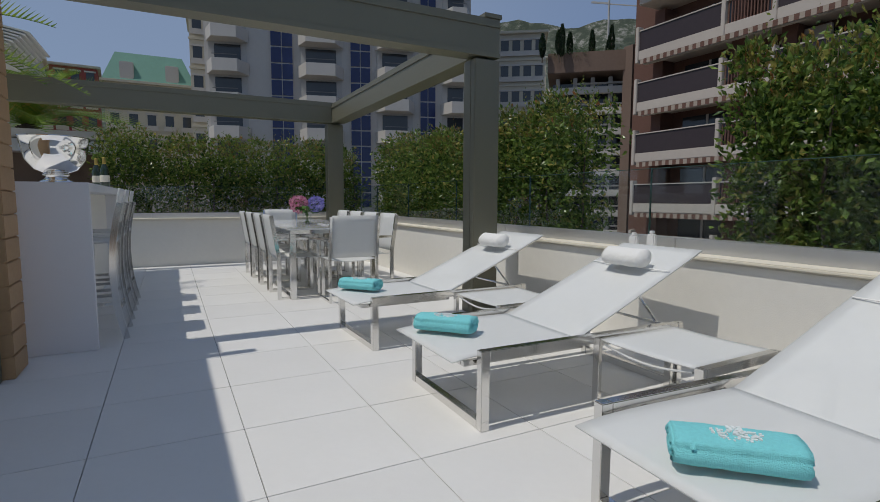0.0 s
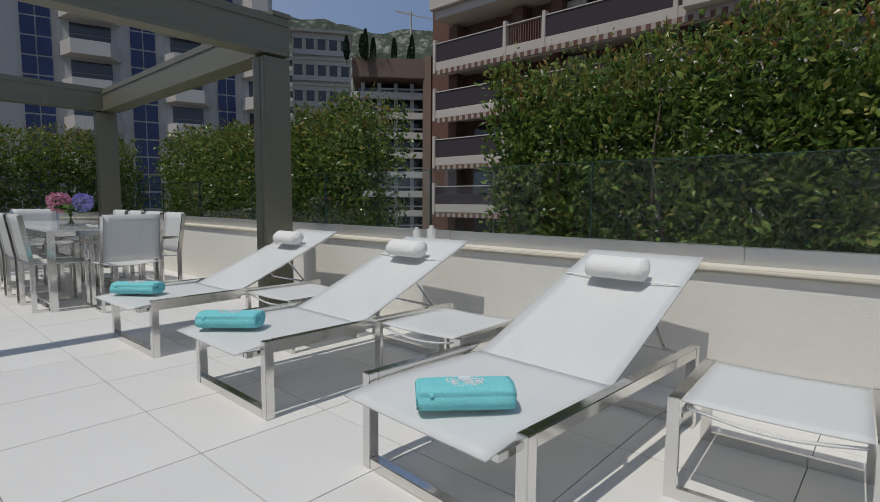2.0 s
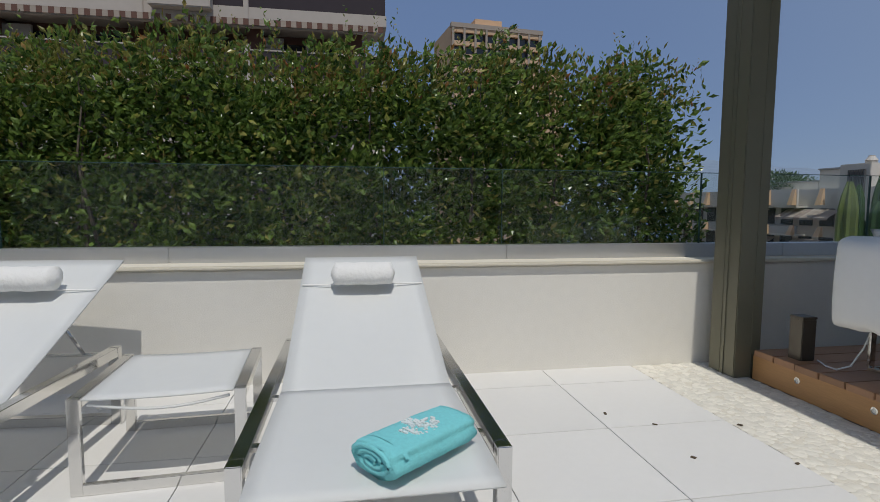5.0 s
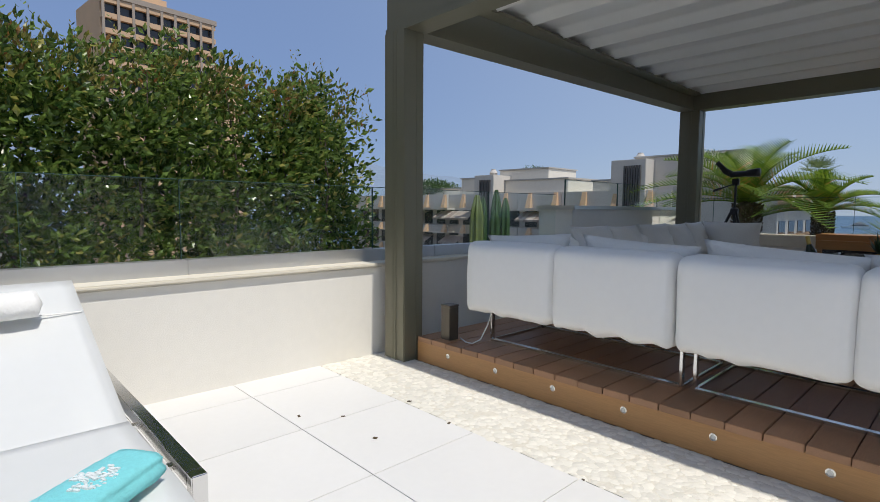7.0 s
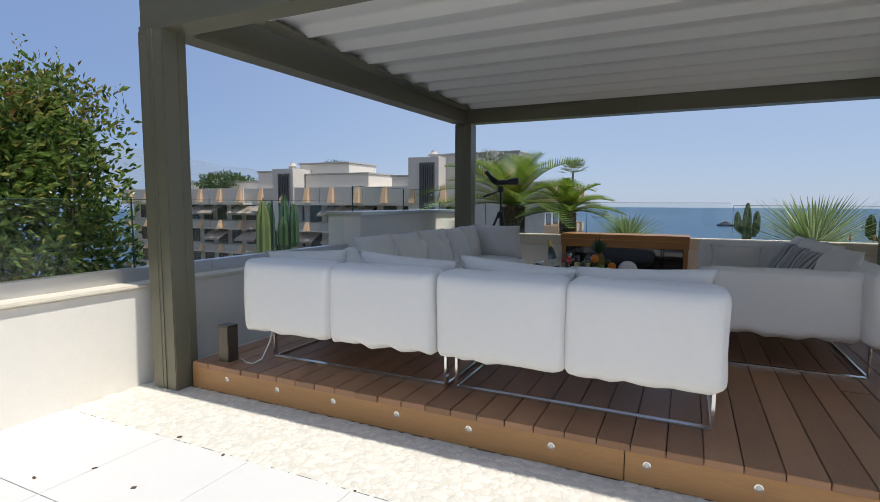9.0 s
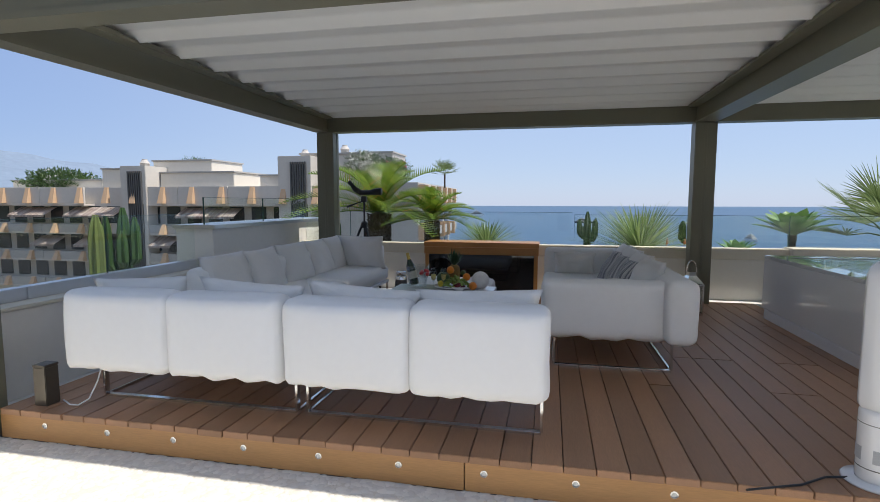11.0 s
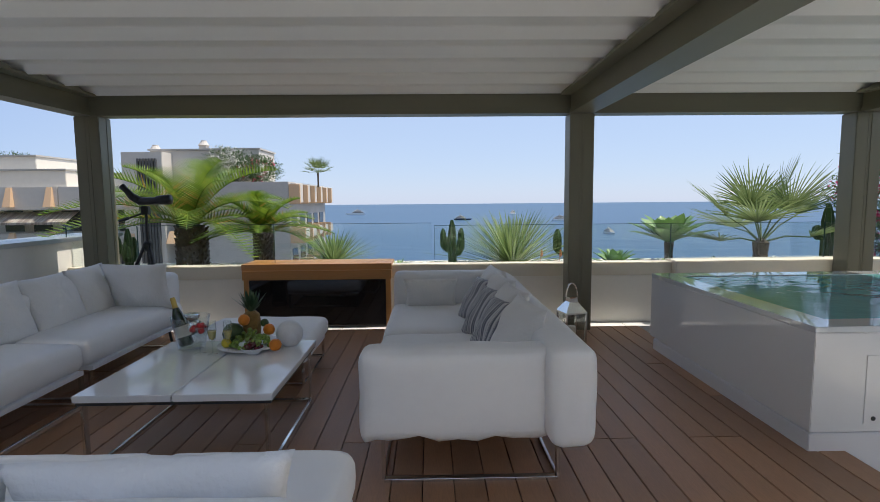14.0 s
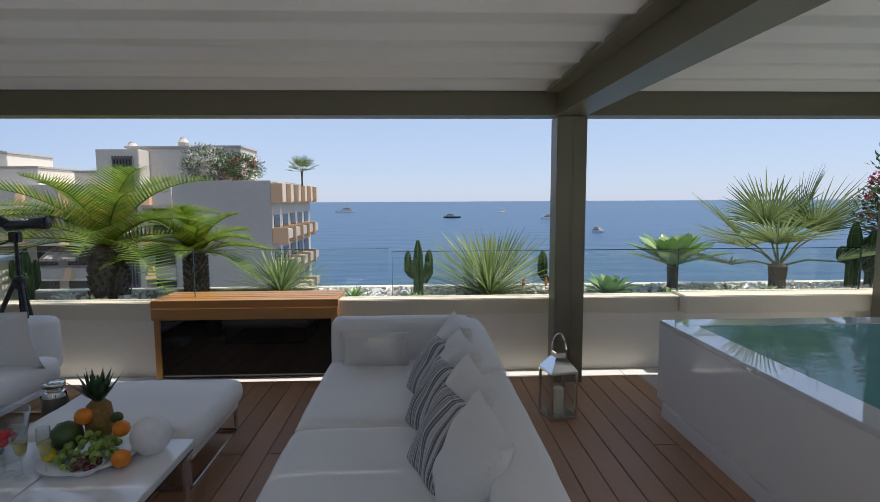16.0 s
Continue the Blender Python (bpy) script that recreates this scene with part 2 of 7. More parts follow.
# ---- building blocks ----
class Shape:
    """A mesh under construction: boxes, tubes, lathes and pillows joined into one part."""

    def __init__(self):
        self.bm = bmesh.new()

    def box(self, x0, y0, z0, x1, y1, z1, bevel=0.0, m=None):
        f = bmesh.ops.create_cube(self.bm, size=1)
        c = Matrix.Translation(((x0 + x1) / 2, (y0 + y1) / 2, (z0 + z1) / 2)) @ Matrix.Diagonal((abs(x1 - x0), abs(y1 - y0), abs(z1 - z0), 1))
        bmesh.ops.transform(self.bm, matrix=(m or Matrix()) @ c, verts=f["verts"])
        if bevel:
            edges = list({e for v in f["verts"] for e in v.link_edges})
            bmesh.ops.bevel(self.bm, geom=edges, offset=bevel, segments=2, affect="EDGES", clamp_overlap=True)
        return self

    def lathe(self, profile, seg=20, m=None, cap=True):
        rings = []
        for r, z in profile:
            rings.append([self.bm.verts.new((m or Matrix()) @ Vector((r * math.cos(i * math.tau / seg), r * math.sin(i * math.tau / seg), z)))
                          for i in range(seg)])
        for a, b in zip(rings, rings[1:]):
            for i in range(seg):
                self.bm.faces.new((a[i], a[(i + 1) % seg], b[(i + 1) % seg], b[i]))
        if cap:
            for ring, flip in ((rings[0], True), (rings[-1], False)):
                self.bm.faces.new(list(reversed(ring)) if flip else ring)
        return self

    def tube(self, pts, r, seg=6, flat=None):
        """A round (or, with flat, a taller-than-wide rectangular) bar along points; r may be one radius a point."""
        pts = [Vector(p) for p in pts]
        rs = r if isinstance(r, (list, tuple)) else [r] * len(pts)
        rings = []
        for i, p in enumerate(pts):
            way = (pts[min(i + 1, len(pts) - 1)] - pts[max(i - 1, 0)]).normalized()
            up = Vector((0, 0, 1)) if abs(way.z) < 0.95 else Vector((1, 0, 0))
            s = way.cross(up).normalized()
            u = s.cross(way)
            if flat:
                ring = [p + s * a * rs[i] + u * b * rs[i] * flat for a, b in ((-1, -1), (1, -1), (1, 1), (-1, 1))]
            else:
                ring = [p + s * rs[i] * math.cos(k * math.tau / seg) + u * rs[i] * math.sin(k * math.tau / seg) for k in range(seg)]
            rings.append([self.bm.verts.new(v) for v in ring])
        k = len(rings[0])
        for a, b in zip(rings, rings[1:]):
            for i in range(k):
                self.bm.faces.new((a[i], a[(i + 1) % k], b[(i + 1) % k], b[i]))
        self.bm.faces.new(list(reversed(rings[0])))
        self.bm.faces.new(rings[-1])
        return self

    def pillow(self, w, d, h, m=None, nx=14, ny=14, sag=0.0, wrinkle=0.006, seed=0, pinch=0.35, power=0.42):
        """A stuffed cushion w by d, h thick, with pinched seams and soft creases; it lies flat on z = 0 before m."""
        g = {}
        for side in (1, -1):
            for i in range(nx + 1):
                for j in range(ny + 1):
                    u, v = 2 * i / nx - 1, 2 * j / ny - 1
                    edge = i in (0, nx) or j in (0, ny)
                    if edge and side < 0:
                        g[side, i, j] = g[1, i, j]
                        continue
                    f = max(0.0, (1 - u ** 2) * (1 - v ** 2)) ** power
                    k = 1 - 0.05 * pinch * (abs(u) * (1 - v * v) + abs(v) * (1 - u * u))
                    p = Vector((u * w / 2 * (1 - 0.12 * pinch * (1 - v * v) * abs(u)), v * d / 2 * k, h / 2 + side * f * h / 2))
                    nz = noise.noise(Vector((p.x * 7 + seed * 9.1, p.y * 7, side * 3.3 + seed)))
                    p.z += nz * wrinkle * 2 * (0.3 + f) - sag * (1 - u * u) * (1 - v * v)
                    g[side, i, j] = self.bm.verts.new((m or Matrix()) @ p)
        for side in (1, -1):
            for i in range(nx):
                for j in range(ny):
                    q = [g[side, i, j], g[side, i + 1, j], g[side, i + 1, j + 1], g[side, i, j + 1]]
                    if side < 0:
                        q.reverse()
                    if len(set(q)) == 4:
                        try:
                            self.bm.faces.new(q)
                        except ValueError:
                            pass
        return self

    def puff(self, w, d, h, m=None, r=0.07, n=16, bulge=0.02, wrinkle=0.006, seed=0, hem=0.0):
        """A stuffed block with round edges, bulging faces and soft creases, w by d, h thick, lying on z = 0 before m."""
        half = Vector((w / 2, d / 2, h / 2))
        r = min(r, h / 2 - 0.005)
        seen = {}

        def vert(q):
            key = tuple(round(c, 4) for c in q)
            if key in seen:
                return seen[key]
            p = Vector((q[0] * half.x, q[1] * half.y, q[2] * half.z))
            c = Vector([max(-(half[i] - r), min(half[i] - r, p[i])) for i in range(3)])
            o = p - c
            p = c + o.normalized() * r if o.length > 1e-6 else p
            f = (1 - q[0] ** 2) * (1 - q[1] ** 2)
            p.z += math.copysign(bulge * f ** 0.5, q[2]) if abs(q[2]) > 0.3 else 0
            p += Vector((noise.noise(p * 6 + Vector((seed * 7.3, 0, 0))), noise.noise(p * 6 + Vector((0, seed * 5.1, 9))), noise.noise(p * 5 + Vector((0, 0, seed * 3.7))))) * wrinkle
            if hem and q[1] < -0.55:
                p.y -= hem * noise.noise(Vector((q[0] * 3.5 + seed, seed * 2.0, 0))) * (-q[1] - 0.55) / 0.45
            seen[key] = self.bm.verts.new((m or Matrix()) @ (p + Vector((0, 0, half.z))))
            return seen[key]
        g = [math.sin(math.pi / 2 * (2 * i / n - 1)) for i in range(n + 1)]
        k = [math.sin(math.pi / 2 * (2 * i / 6 - 1)) for i in range(7)]
        for ax, us, vs in ((2, g, g), (1, g, k), (0, g, k)):
            for s in (-1, 1):
                for i in range(len(us) - 1):
                    for j in range(len(vs) - 1):
                        quad = []
                        for u, v in ((us[i], vs[j]), (us[i + 1], vs[j]), (us[i + 1], vs[j + 1]), (us[i], vs[j + 1])):
                            quad.append(vert({2: (u, v, s), 1: (u, s, v), 0: (s, u, v)}[ax]))
                        if len(set(quad)) == 4:
                            self.bm.faces.new(quad)
        return self

    def mesh(self, name, material, smooth=False):
        me = bpy.data.meshes.new(name)
        bmesh.ops.recalc_face_normals(self.bm, faces=self.bm.faces[:])
        self.bm.to_mesh(me)
        self.bm.free()
        me.materials.append(material)
        if smooth:
            me.shade_smooth()
        return me


def part(name, shape, material, parent, label="", smooth=False, m=None):
    """Links a shape (or a ready mesh) as one mesh object under a thing or a part."""
    me = shape if isinstance(shape, bpy.types.Mesh) else shape.mesh(name, material, smooth)
    ob = new(name, me)
    ob.parent = parent
    if m is not None:
        ob.matrix_basis = m
    if label:
        ob["label"] = label
    return ob


def thing(name, label, category, group="", m=None, kind=""):
    ob = tagged(new(name), label, category, group, kind)
    ob.empty_display_size = 0.1
    if m is not None:
        ob.matrix_basis = m
    return ob


def solo(name, shape, material, label, category, group="", kind="", m=None, smooth=False):
    """A thing that is one mesh."""
    ob = new(name, shape if isinstance(shape, bpy.types.Mesh) else shape.mesh(name, material, smooth))
    if m is not None:
        ob.matrix_basis = m
    return tagged(ob, label, category, group, kind)


def box_of(*a, **k):
    return Shape().box(*a, **k)


def raw_mesh(name, verts, faces, material, smooth=False):
    me = bpy.data.meshes.new(name)
    me.from_pydata(verts, [], faces)
    me.materials.append(material)
    if smooth:
        me.shade_smooth()
    return me


def leaves_mesh(name, spots, ways, sizes, material, rng, fold=0.25, wide=0.42):
    """Many small folded leaves: a place, a growing direction and a length for each."""
    k = len(spots)
    ways = ways / np.linalg.norm(ways, axis=1)[:, None]
    r = rng.normal(size=(k, 3))
    side = np.cross(ways, r)
    side /= np.linalg.norm(side, axis=1)[:, None] + 1e-9
    up = np.cross(side, ways)
    s = sizes[:, None]
    a = spots
    tip = spots + ways * s - up * s * 0.15
    mid = spots + ways * s * 0.5 + up * s * fold * 0.25
    lft = spots + ways * s * 0.48 + side * s * wide * 0.5 - up * s * fold * 0.1
    rgt = spots + ways * s * 0.48 - side * s * wide * 0.5 - up * s * fold * 0.1
    v = np.stack([a, rgt, tip, lft, mid], axis=1).reshape(-1, 3)
    f = np.array([[0, 1, 4], [1, 2, 4], [2, 3, 4], [3, 0, 4]])
    faces = (np.arange(k)[:, None, None] * 5 + f[None]).reshape(-1, 3)
    return raw_mesh(name, v.tolist(), faces.tolist(), material)



# ---- terrace floor, walls and balustrades ----
ZD = 0.19          # deck
floor = tagged(new("floor", box_of(-6.5, -9.4, -0.30, 3.4, 9.2, -0.012).mesh("floor", GROUT)), "terrace slab with dark narrow tile joints", "floor", kind="structure")


def wall(name, b, material=RENDER, label="cream rendered parapet wall", bevel=0.006):
    return tagged(new(name, box_of(*b, bevel=bevel).mesh(name, material)), label, "wall", kind="structure")


wall("wall_east", (3.155, -9.0, -0.3, 3.42, 9.1, 0.675))
wall("wall_north", (-6.5, 8.87, -0.3, 3.150, 9.12, 0.72), label="white rendered parapet wall behind the dining table")
wall("wall_south", (-6.5, -8.36, -0.3, 3.150, -8.06, 0.70), label="cream rendered parapet wall towards the sea")
wall("wall_west", (-6.8, -9.0, -0.3, -6.505, 9.1, 2.8), label="plain cream house wall")
# wall_house stays out of view; placed so its shadow edge lands near x = 0.375
wall("wall_house", (-4.5, -0.2, -0.3, -1.065, 3.45, 3.0), label="unseen plain house wall, placed to shade the terrace edge")
trims = [
    ("trim_east", (3.122, -5.98, 0.677, 3.425, 9.1, 0.703), TRIM, "cream stone ledge on the parapet"),
    ("trim_north", (-6.5, 8.80, 0.722, 3.08, 9.12, 0.752), TRIM, "pale stone ledge on the parapet"),
    ("trim_south", (-3.27, -8.20, 0.705, 3.15, -8.03, 0.845), TRIM, "cream stone coping on the sea wall"),
    ("trim_south_west", (-6.5, -8.22, 0.705, -3.275, -7.93, 0.862), TRIM, "raised cream stone coping beside the whirlpool"),
]
for nm, b, mm, lb in trims:
    tagged(new(nm, box_of(*b, bevel=0.008).mesh(nm, mm)), lb, "coping", kind="structure")
wall("wall_raised", (3.145, -9.0, 0.68, 3.6, -5.93, 1.12), RENDER, "raised rendered wall block in the parapet corner")
tagged(new("trim_raised", box_of(3.10, -9.0, 1.122, 3.62, -5.90, 1.165, bevel=0.006).mesh("trim_raised", ALU)), "pale metal coping on the raised wall", "coping", kind="structure")


def balustrade(name, axis, at, a, b, z0, z1, joints, rail, label):
    """Frameless glass in an aluminium base rail: panes between joints."""
    t = thing(name, label, "balustrade", kind="structure")

    def bx(u0, w0, h0, u1, w1, h1, bevel=0.0):
        return box_of(w0, u0, h0, w1, u1, h1, bevel=bevel) if axis == "y" else box_of(u0, w0, h0, u1, w1, h1, bevel=bevel)
    if rail:
        cuts = [a] + [j for j in np.arange(a + 1.9, b - 0.3, 2.05)] + [b]
        for u, w in zip(cuts, cuts[1:]):
            part("base_rail", bx(u + 0.001, at - rail[0], rail[1], w - 0.001, at + 0.05, rail[2], 0.004), ALU, t)
    ends = [a] + list(joints) + [b]
    for u, w in zip(ends, ends[1:]):
        p = part("pane", bx(u + 0.006, at - 0.008, z0, w - 0.006, at + 0.008, z1 - 0.002), GLASS, t)
        p.visible_shadow = False
        part("top_edge", bx(u + 0.006, at - 0.009, z1 - 0.002, w - 0.006, at + 0.009, z1 + 0.002), GLASSEDGE, p)
        part("side_edge", bx(w - 0.0062, at - 0.009, z0, w - 0.0035, at + 0.009, z1), GLASSEDGE, p)
    return t


balustrade("balustrade_east", "y", 3.35, -5.9, 8.95, 0.70, 1.285, (-4.75, -3.36, -1.92, -1.15, 1.0, 2.42, 3.87, 5.35, 6.8, 8.1), (0.05, 0.703, 0.795), "clear glass balustrade in an aluminium base rail")
balustrade("balustrade_north", "x", 9.02, -4.0, 3.3, 0.75, 1.25, (-2.6, -1.1, 0.55, 2.0), (0.06, 0.753, 0.83), "clear glass balustrade in an aluminium base rail")
balustrade("balustrade_raised", "y", 3.30, -8.4, -6.0, 1.165, 1.46, (-7.2,), None, "low clear glass pane on the raised wall")
balustrade("balustrade_south_east", "x", -8.13, -0.7, 3.2, 0.846, 1.28, (1.0, 2.45), None, "clear glass balustrade on the sea wall")
balustrade("balustrade_south_west", "x", -8.15, -6.4, -0.72, 0.863, 1.25, (-2.2, -3.3, -5.0), None, "clear glass balustrade on the sea wall")


# ---- the two pergolas ----
def beam(t, x0, y0, x1, y1, z0=2.32, z1=2.68, w=0.16, name="beam"):
    s = Shape()
    if abs(x1 - x0) > abs(y1 - y0):
        s.box(x0, y0 - w / 2, z0, x1, y0 + w / 2, z1, bevel=0.006)
        s.box(x0, y0 - w / 2 - 0.012, z1 - 0.075, x1, y0 + w / 2 + 0.012, z1 - 0.055)
        s.box(x0 + 0.004, y0 - w / 2 - 0.012, z0 - 0.006, x1 - 0.004, y0 + w / 2 + 0.012, z0 + 0.03)
    else:
        s.box(x0 - w / 2, y0, z0, x0 + w / 2, y1, z1, bevel=0.006)
        s.box(x0 - w / 2 - 0.012, y0, z1 - 0.075, x0 + w / 2 + 0.012, y1, z1 - 0.055)
        s.box(x0 - w / 2 - 0.012, y0 + 0.004, z0 - 0.006, x0 + w / 2 + 0.012, y1 - 0.004, z0 + 0.03)
    return part(name, s, OLIVE, t)


def post(t, x0, x1, y, z0, z1=2.40, d=0.2):
    """A square section post with a slim recessed groove on its front."""
    s = Shape().box(x0, y - d / 2, z0, x1, y + d / 2, z1, bevel=0.006)
    g = x0 + (x1 - x0) * 0.42
    s.box(g - 0.006, y + d / 2, z0, g + 0.006, y + d / 2 + 0.006, z1)
    s.box(g + 0.03, y + d / 2, z0, g + 0.036, y + d / 2 + 0.003, z1)
    s.box(x0 - 0.004, y - 0.03, z0, x0, y - 0.02, z1)
    return part("post", s, OLIVE, t)


dining_pergola = thing("dining_pergola", "olive-grey aluminium pergola with its louvre roof drawn back", "pergola", kind="structure")
post(dining_pergola, 2.64, 2.90, 3.86, 0, 2.30)
post(dining_pergola, 2.60, 2.86, 8.50, 0, 2.30)
beam(dining_pergola, -3.4, 3.84, 2.90, 3.84, 2.33, 2.66)
beam(dining_pergola, -3.4, 8.50, 2.86, 8.50, 2.33, 2.66)
beam(dining_pergola, 2.78, 3.92, 2.78, 8.42, 2.33, 2.64, 0.2)
post(dining_pergola, -3.6, -3.4, 8.50, 0, 2.66)
post(dining_pergola, -3.6, -3.4, 3.84, 0, 2.66)
part("post_cap", box_of(2.735, 3.75, 2.66, 2.915, 3.95, 2.70, bevel=0.004), OLIVE, dining_pergola)

lounge_pergola = thing("lounge_pergola", "olive-grey aluminium pergola with a closed white louvre roof", "pergola", kind="structure")
post(lounge_pergola, 2.82, 3.05, -3.35, 0, 2.37, d=0.18)
for x0, x1 in ((2.52, 2.76), (-2.31, -2.07), (-5.2, -4.93)):
    post(lounge_pergola, x0, x1, -7.82, 0, 2.36)
post(lounge_pergola, -2.31, -2.07, -3.36, 0, 2.36)
beam(lounge_pergola, -5.2, -7.82, 2.76, -7.82, 2.37, 2.75)
beam(lounge_pergola, -5.2, -3.36, 3.05, -3.36, 2.37, 2.75)
beam(lounge_pergola, 0, -2.14, 0, 2.14, 2.37, 2.75).matrix_basis = pose(2.79, -5.59, 0, 0, 0, -2.9)
beam(lounge_pergola, 0, -2.14, 0, 2.14, 2.37, 2.75, 0.22).matrix_basis = pose(-2.22, -5.59, 0, 0, 0, 1.0)
beam(lounge_pergola, -5.06, -7.73, -5.06, -3.45, 2.37, 2.75)
# unseen plates, added on top to stop sun leaking between beams and louvres
part("closing_plate", box_of(-5.1, -3.50, 2.709, 2.80, -3.442, 2.74), OLIVE, lounge_pergola)
for x0, x1 in ((2.55, 2.74), (-2.42, -2.25), (-2.18, -2.02)):
    part("closing_plate", box_of(x0, -7.74, 2.7095, x1, -3.505, 2.7395), OLIVE, lounge_pergola)
pitch = 0.425
under = [(0.004, 2.570), (0.007, 2.464), (0.016, 2.448), (0.026, 2.450), (0.098, 2.506), (0.115, 2.512), (0.25, 2.510), (0.37, 2.512), (0.41, 2.53), (0.423, 2.575)]
prof = under + [(a, z + 0.03) for a, z in reversed(under)]
for x0, x1 in ((-2.06, 2.60), (-4.97, -2.36)):
    k = Shape()
    a = [k.bm.verts.new((x0, p[0], p[1])) for p in prof]
    b = [k.bm.verts.new((x1, p[0], p[1])) for p in prof]
    for j in range(len(prof)):
        k.bm.faces.new((a[j], a[(j + 1) % len(prof)], b[(j + 1) % len(prof)], b[j]))
    k.bm.faces.new(a), k.bm.faces.new(list(reversed(b)))
    blade = k.mesh("louvre", LOUVRE)
    seal = box_of(x0, -0.002, 2.475, x1, 0.003, 2.56).mesh("rubber_seal", GROUT)
    for i in range(10):
        bl = part("louvre", blade, LOUVRE, lounge_pergola, m=Matrix.Translation((0, -7.72 + pitch * i, 0.10)))
        part("rubber_seal", seal, GROUT, bl)
    gut = Shape()
    for xx in (x0 + 0.03, x1 - 0.03):
        gut.box(xx - 0.06, -7.7, 2.535, xx + 0.06, -3.46, 2.56)
    part("gutter", gut, OLIVE, lounge_pergola)


# ---- sun loungers with their side tables and towels ----
def lounger_parts(t):
    rail_z = 0.375
    for s in (-1, 1):
        y = 0.365 * s
        part("side_rail", box_of(0.165, y - 0.022, rail_z - 0.045, 1.40, y + 0.022, rail_z, bevel=0.003), STEEL, t)
        part("front_leg", box_of(0.12, y - 0.022, 0.0, 0.165, y + 0.022, rail_z, bevel=0.003), STEEL, t)
        part("rear_leg", box_of(1.40, y - 0.022, 0.0, 1.44, y + 0.022, rail_z, bevel=0.003), STEEL, t)
    part("front_stretcher", box_of(0.122, -0.343, 0.0, 0.163, 0.343, 0.045, bevel=0.003), STEEL, t)
    part("rear_stretcher", box_of(1.40, -0.343, 0.0, 1.44, 0.343, 0.045, bevel=0.003), STEEL, t)
    inner = Shape()
    for s in (-1, 1):
        inner.box(0.06, s * 0.318 - 0.012, 0.300, 0.76, s * 0.318 + 0.012, 0.324)
        inner.box(0.30, s * 0.33, 0.325, 0.33, s * 0.345, 0.34)
        inner.box(0.70, s * 0.33, 0.325, 0.73, s * 0.345, 0.34)
    inner.box(0.06, -0.3, 0.300, 0.085, 0.3, 0.316)
    part("seat_frame", inner, STEEL, t)
    part("seat_fabric", sheet(lambda u, v: (0.73 * u, (v - 0.5) * (0.665 - 0.02 * u), 0.352 - 0.022 * (1 - u) ** 6 - 0.014 * math.sin(math.pi * v) * math.sin(math.pi * u)), 14, 10, 0.006), MESH, t, smooth=True)

    def back(u, v):
        sag = 0.018 * math.sin(math.pi * v) * math.sin(math.pi * min(1, u * 1.05))
        return (0.69 + 0.985 * u + sag, (v - 0.5) * (0.645 - 0.035 * u), 0.335 + 0.427 * u ** 1.03 - sag)
    part("back_fabric", sheet(back, 16, 10, 0.007), MESH, t, "white sling mesh backrest", smooth=True)
    bf = Shape()
    for s in (-1, 1):
        bf.tube([(0.70, s * 0.296, 0.322), (1.665, s * 0.276, 0.738)], 0.010)
        bf.tube([(1.22, s * 0.25, 0.535), (1.38, s * 0.25, 0.35)], 0.008)
    bf.tube([(1.662, -0.28, 0.739), (1.662, 0.28, 0.739)], 0.010)
    bf.tube([(1.38, -0.343, 0.35), (1.38, 0.343, 0.35)], 0.009)
    part("back_frame", bf, STEEL, t)


def sheet(fn, nu, nv, thick):
    """A slightly thick cloth: fn gives the place for u, v from 0 to 1."""
    s = Shape()
    g = [[s.bm.verts.new(fn(i / nu, j / nv)) for j in range(nv + 1)] for i in range(nu + 1)]
    for i in range(nu):
        for j in range(nv):
            s.bm.faces.new((g[i][j], g[i + 1][j], g[i + 1][j + 1], g[i][j + 1]))
    s.bm.normal_update()
    bmesh.ops.solidify(s.bm, geom=s.bm.faces[:], thickness=thick)
    return s


lounger = thing("sun_lounger", "white mesh sun lounger on a polished steel frame, back raised", "sun lounger", "sun loungers along the parapet")
lounger_parts(lounger)
LOUNGERS = [(1.29, -1.01, 0.0), (1.30, 0.605, -3.3), (1.285, 2.02, -0.8), (1.28, 3.44, 1.0)]
lounger.matrix_basis = pose(LOUNGERS[0][0], LOUNGERS[0][1], 0, 0, 0, LOUNGERS[0][2])
for x, y, a in LOUNGERS[1:]:
    copy_thing(lounger, pose(x, y, 0, 0, 0, a))


def roll_shape(length, rx, rz, dent=0.004, seed=1):
    """A bolster along y with softly rounded ends."""
    s, k, seg = Shape(), 16, 22
    rings = []
    for i in range(k + 1):
        u = 2 * i / k - 1
        f = (1 - abs(u) ** 26) ** 0.5 * 0.9 + 0.1
        ring = []
        for j in range(seg):
            a = j * math.tau / seg
            d = 1 + dent / rz * noise.noise(Vector((u * 4 + seed, math.cos(a) * 2, math.sin(a) * 2)))
            ring.append(s.bm.verts.new((rx * f * d * math.cos(a), u * length / 2, rz + rz * f * d * math.sin(a))))
        rings.append(ring)
    for a, b in zip(rings, rings[1:]):
        for j in range(seg):
            s.bm.faces.new((a[j], a[(j + 1) % seg], b[(j + 1) % seg], b[j]))
    s.bm.faces.new(rings[0])
    s.bm.faces.new(list(reversed(rings[-1])))
    return s


def head_roll():
    t = thing("head_pillow", "pale grey bolster pillow strapped to the lounger back", "pillow", "lounger pillows")
    part("bolster", roll_shape(0.32, 0.068, 0.052), CUSHION, t, smooth=True)
    strap = Shape()
    strap.box(-0.004, -0.300, -0.012, 0.004, 0.300, -0.009)
    part("strap", strap, CUSHION, t)
    return t


pillow = head_roll()
slope = math.degrees(math.atan2(0.427, 0.985))
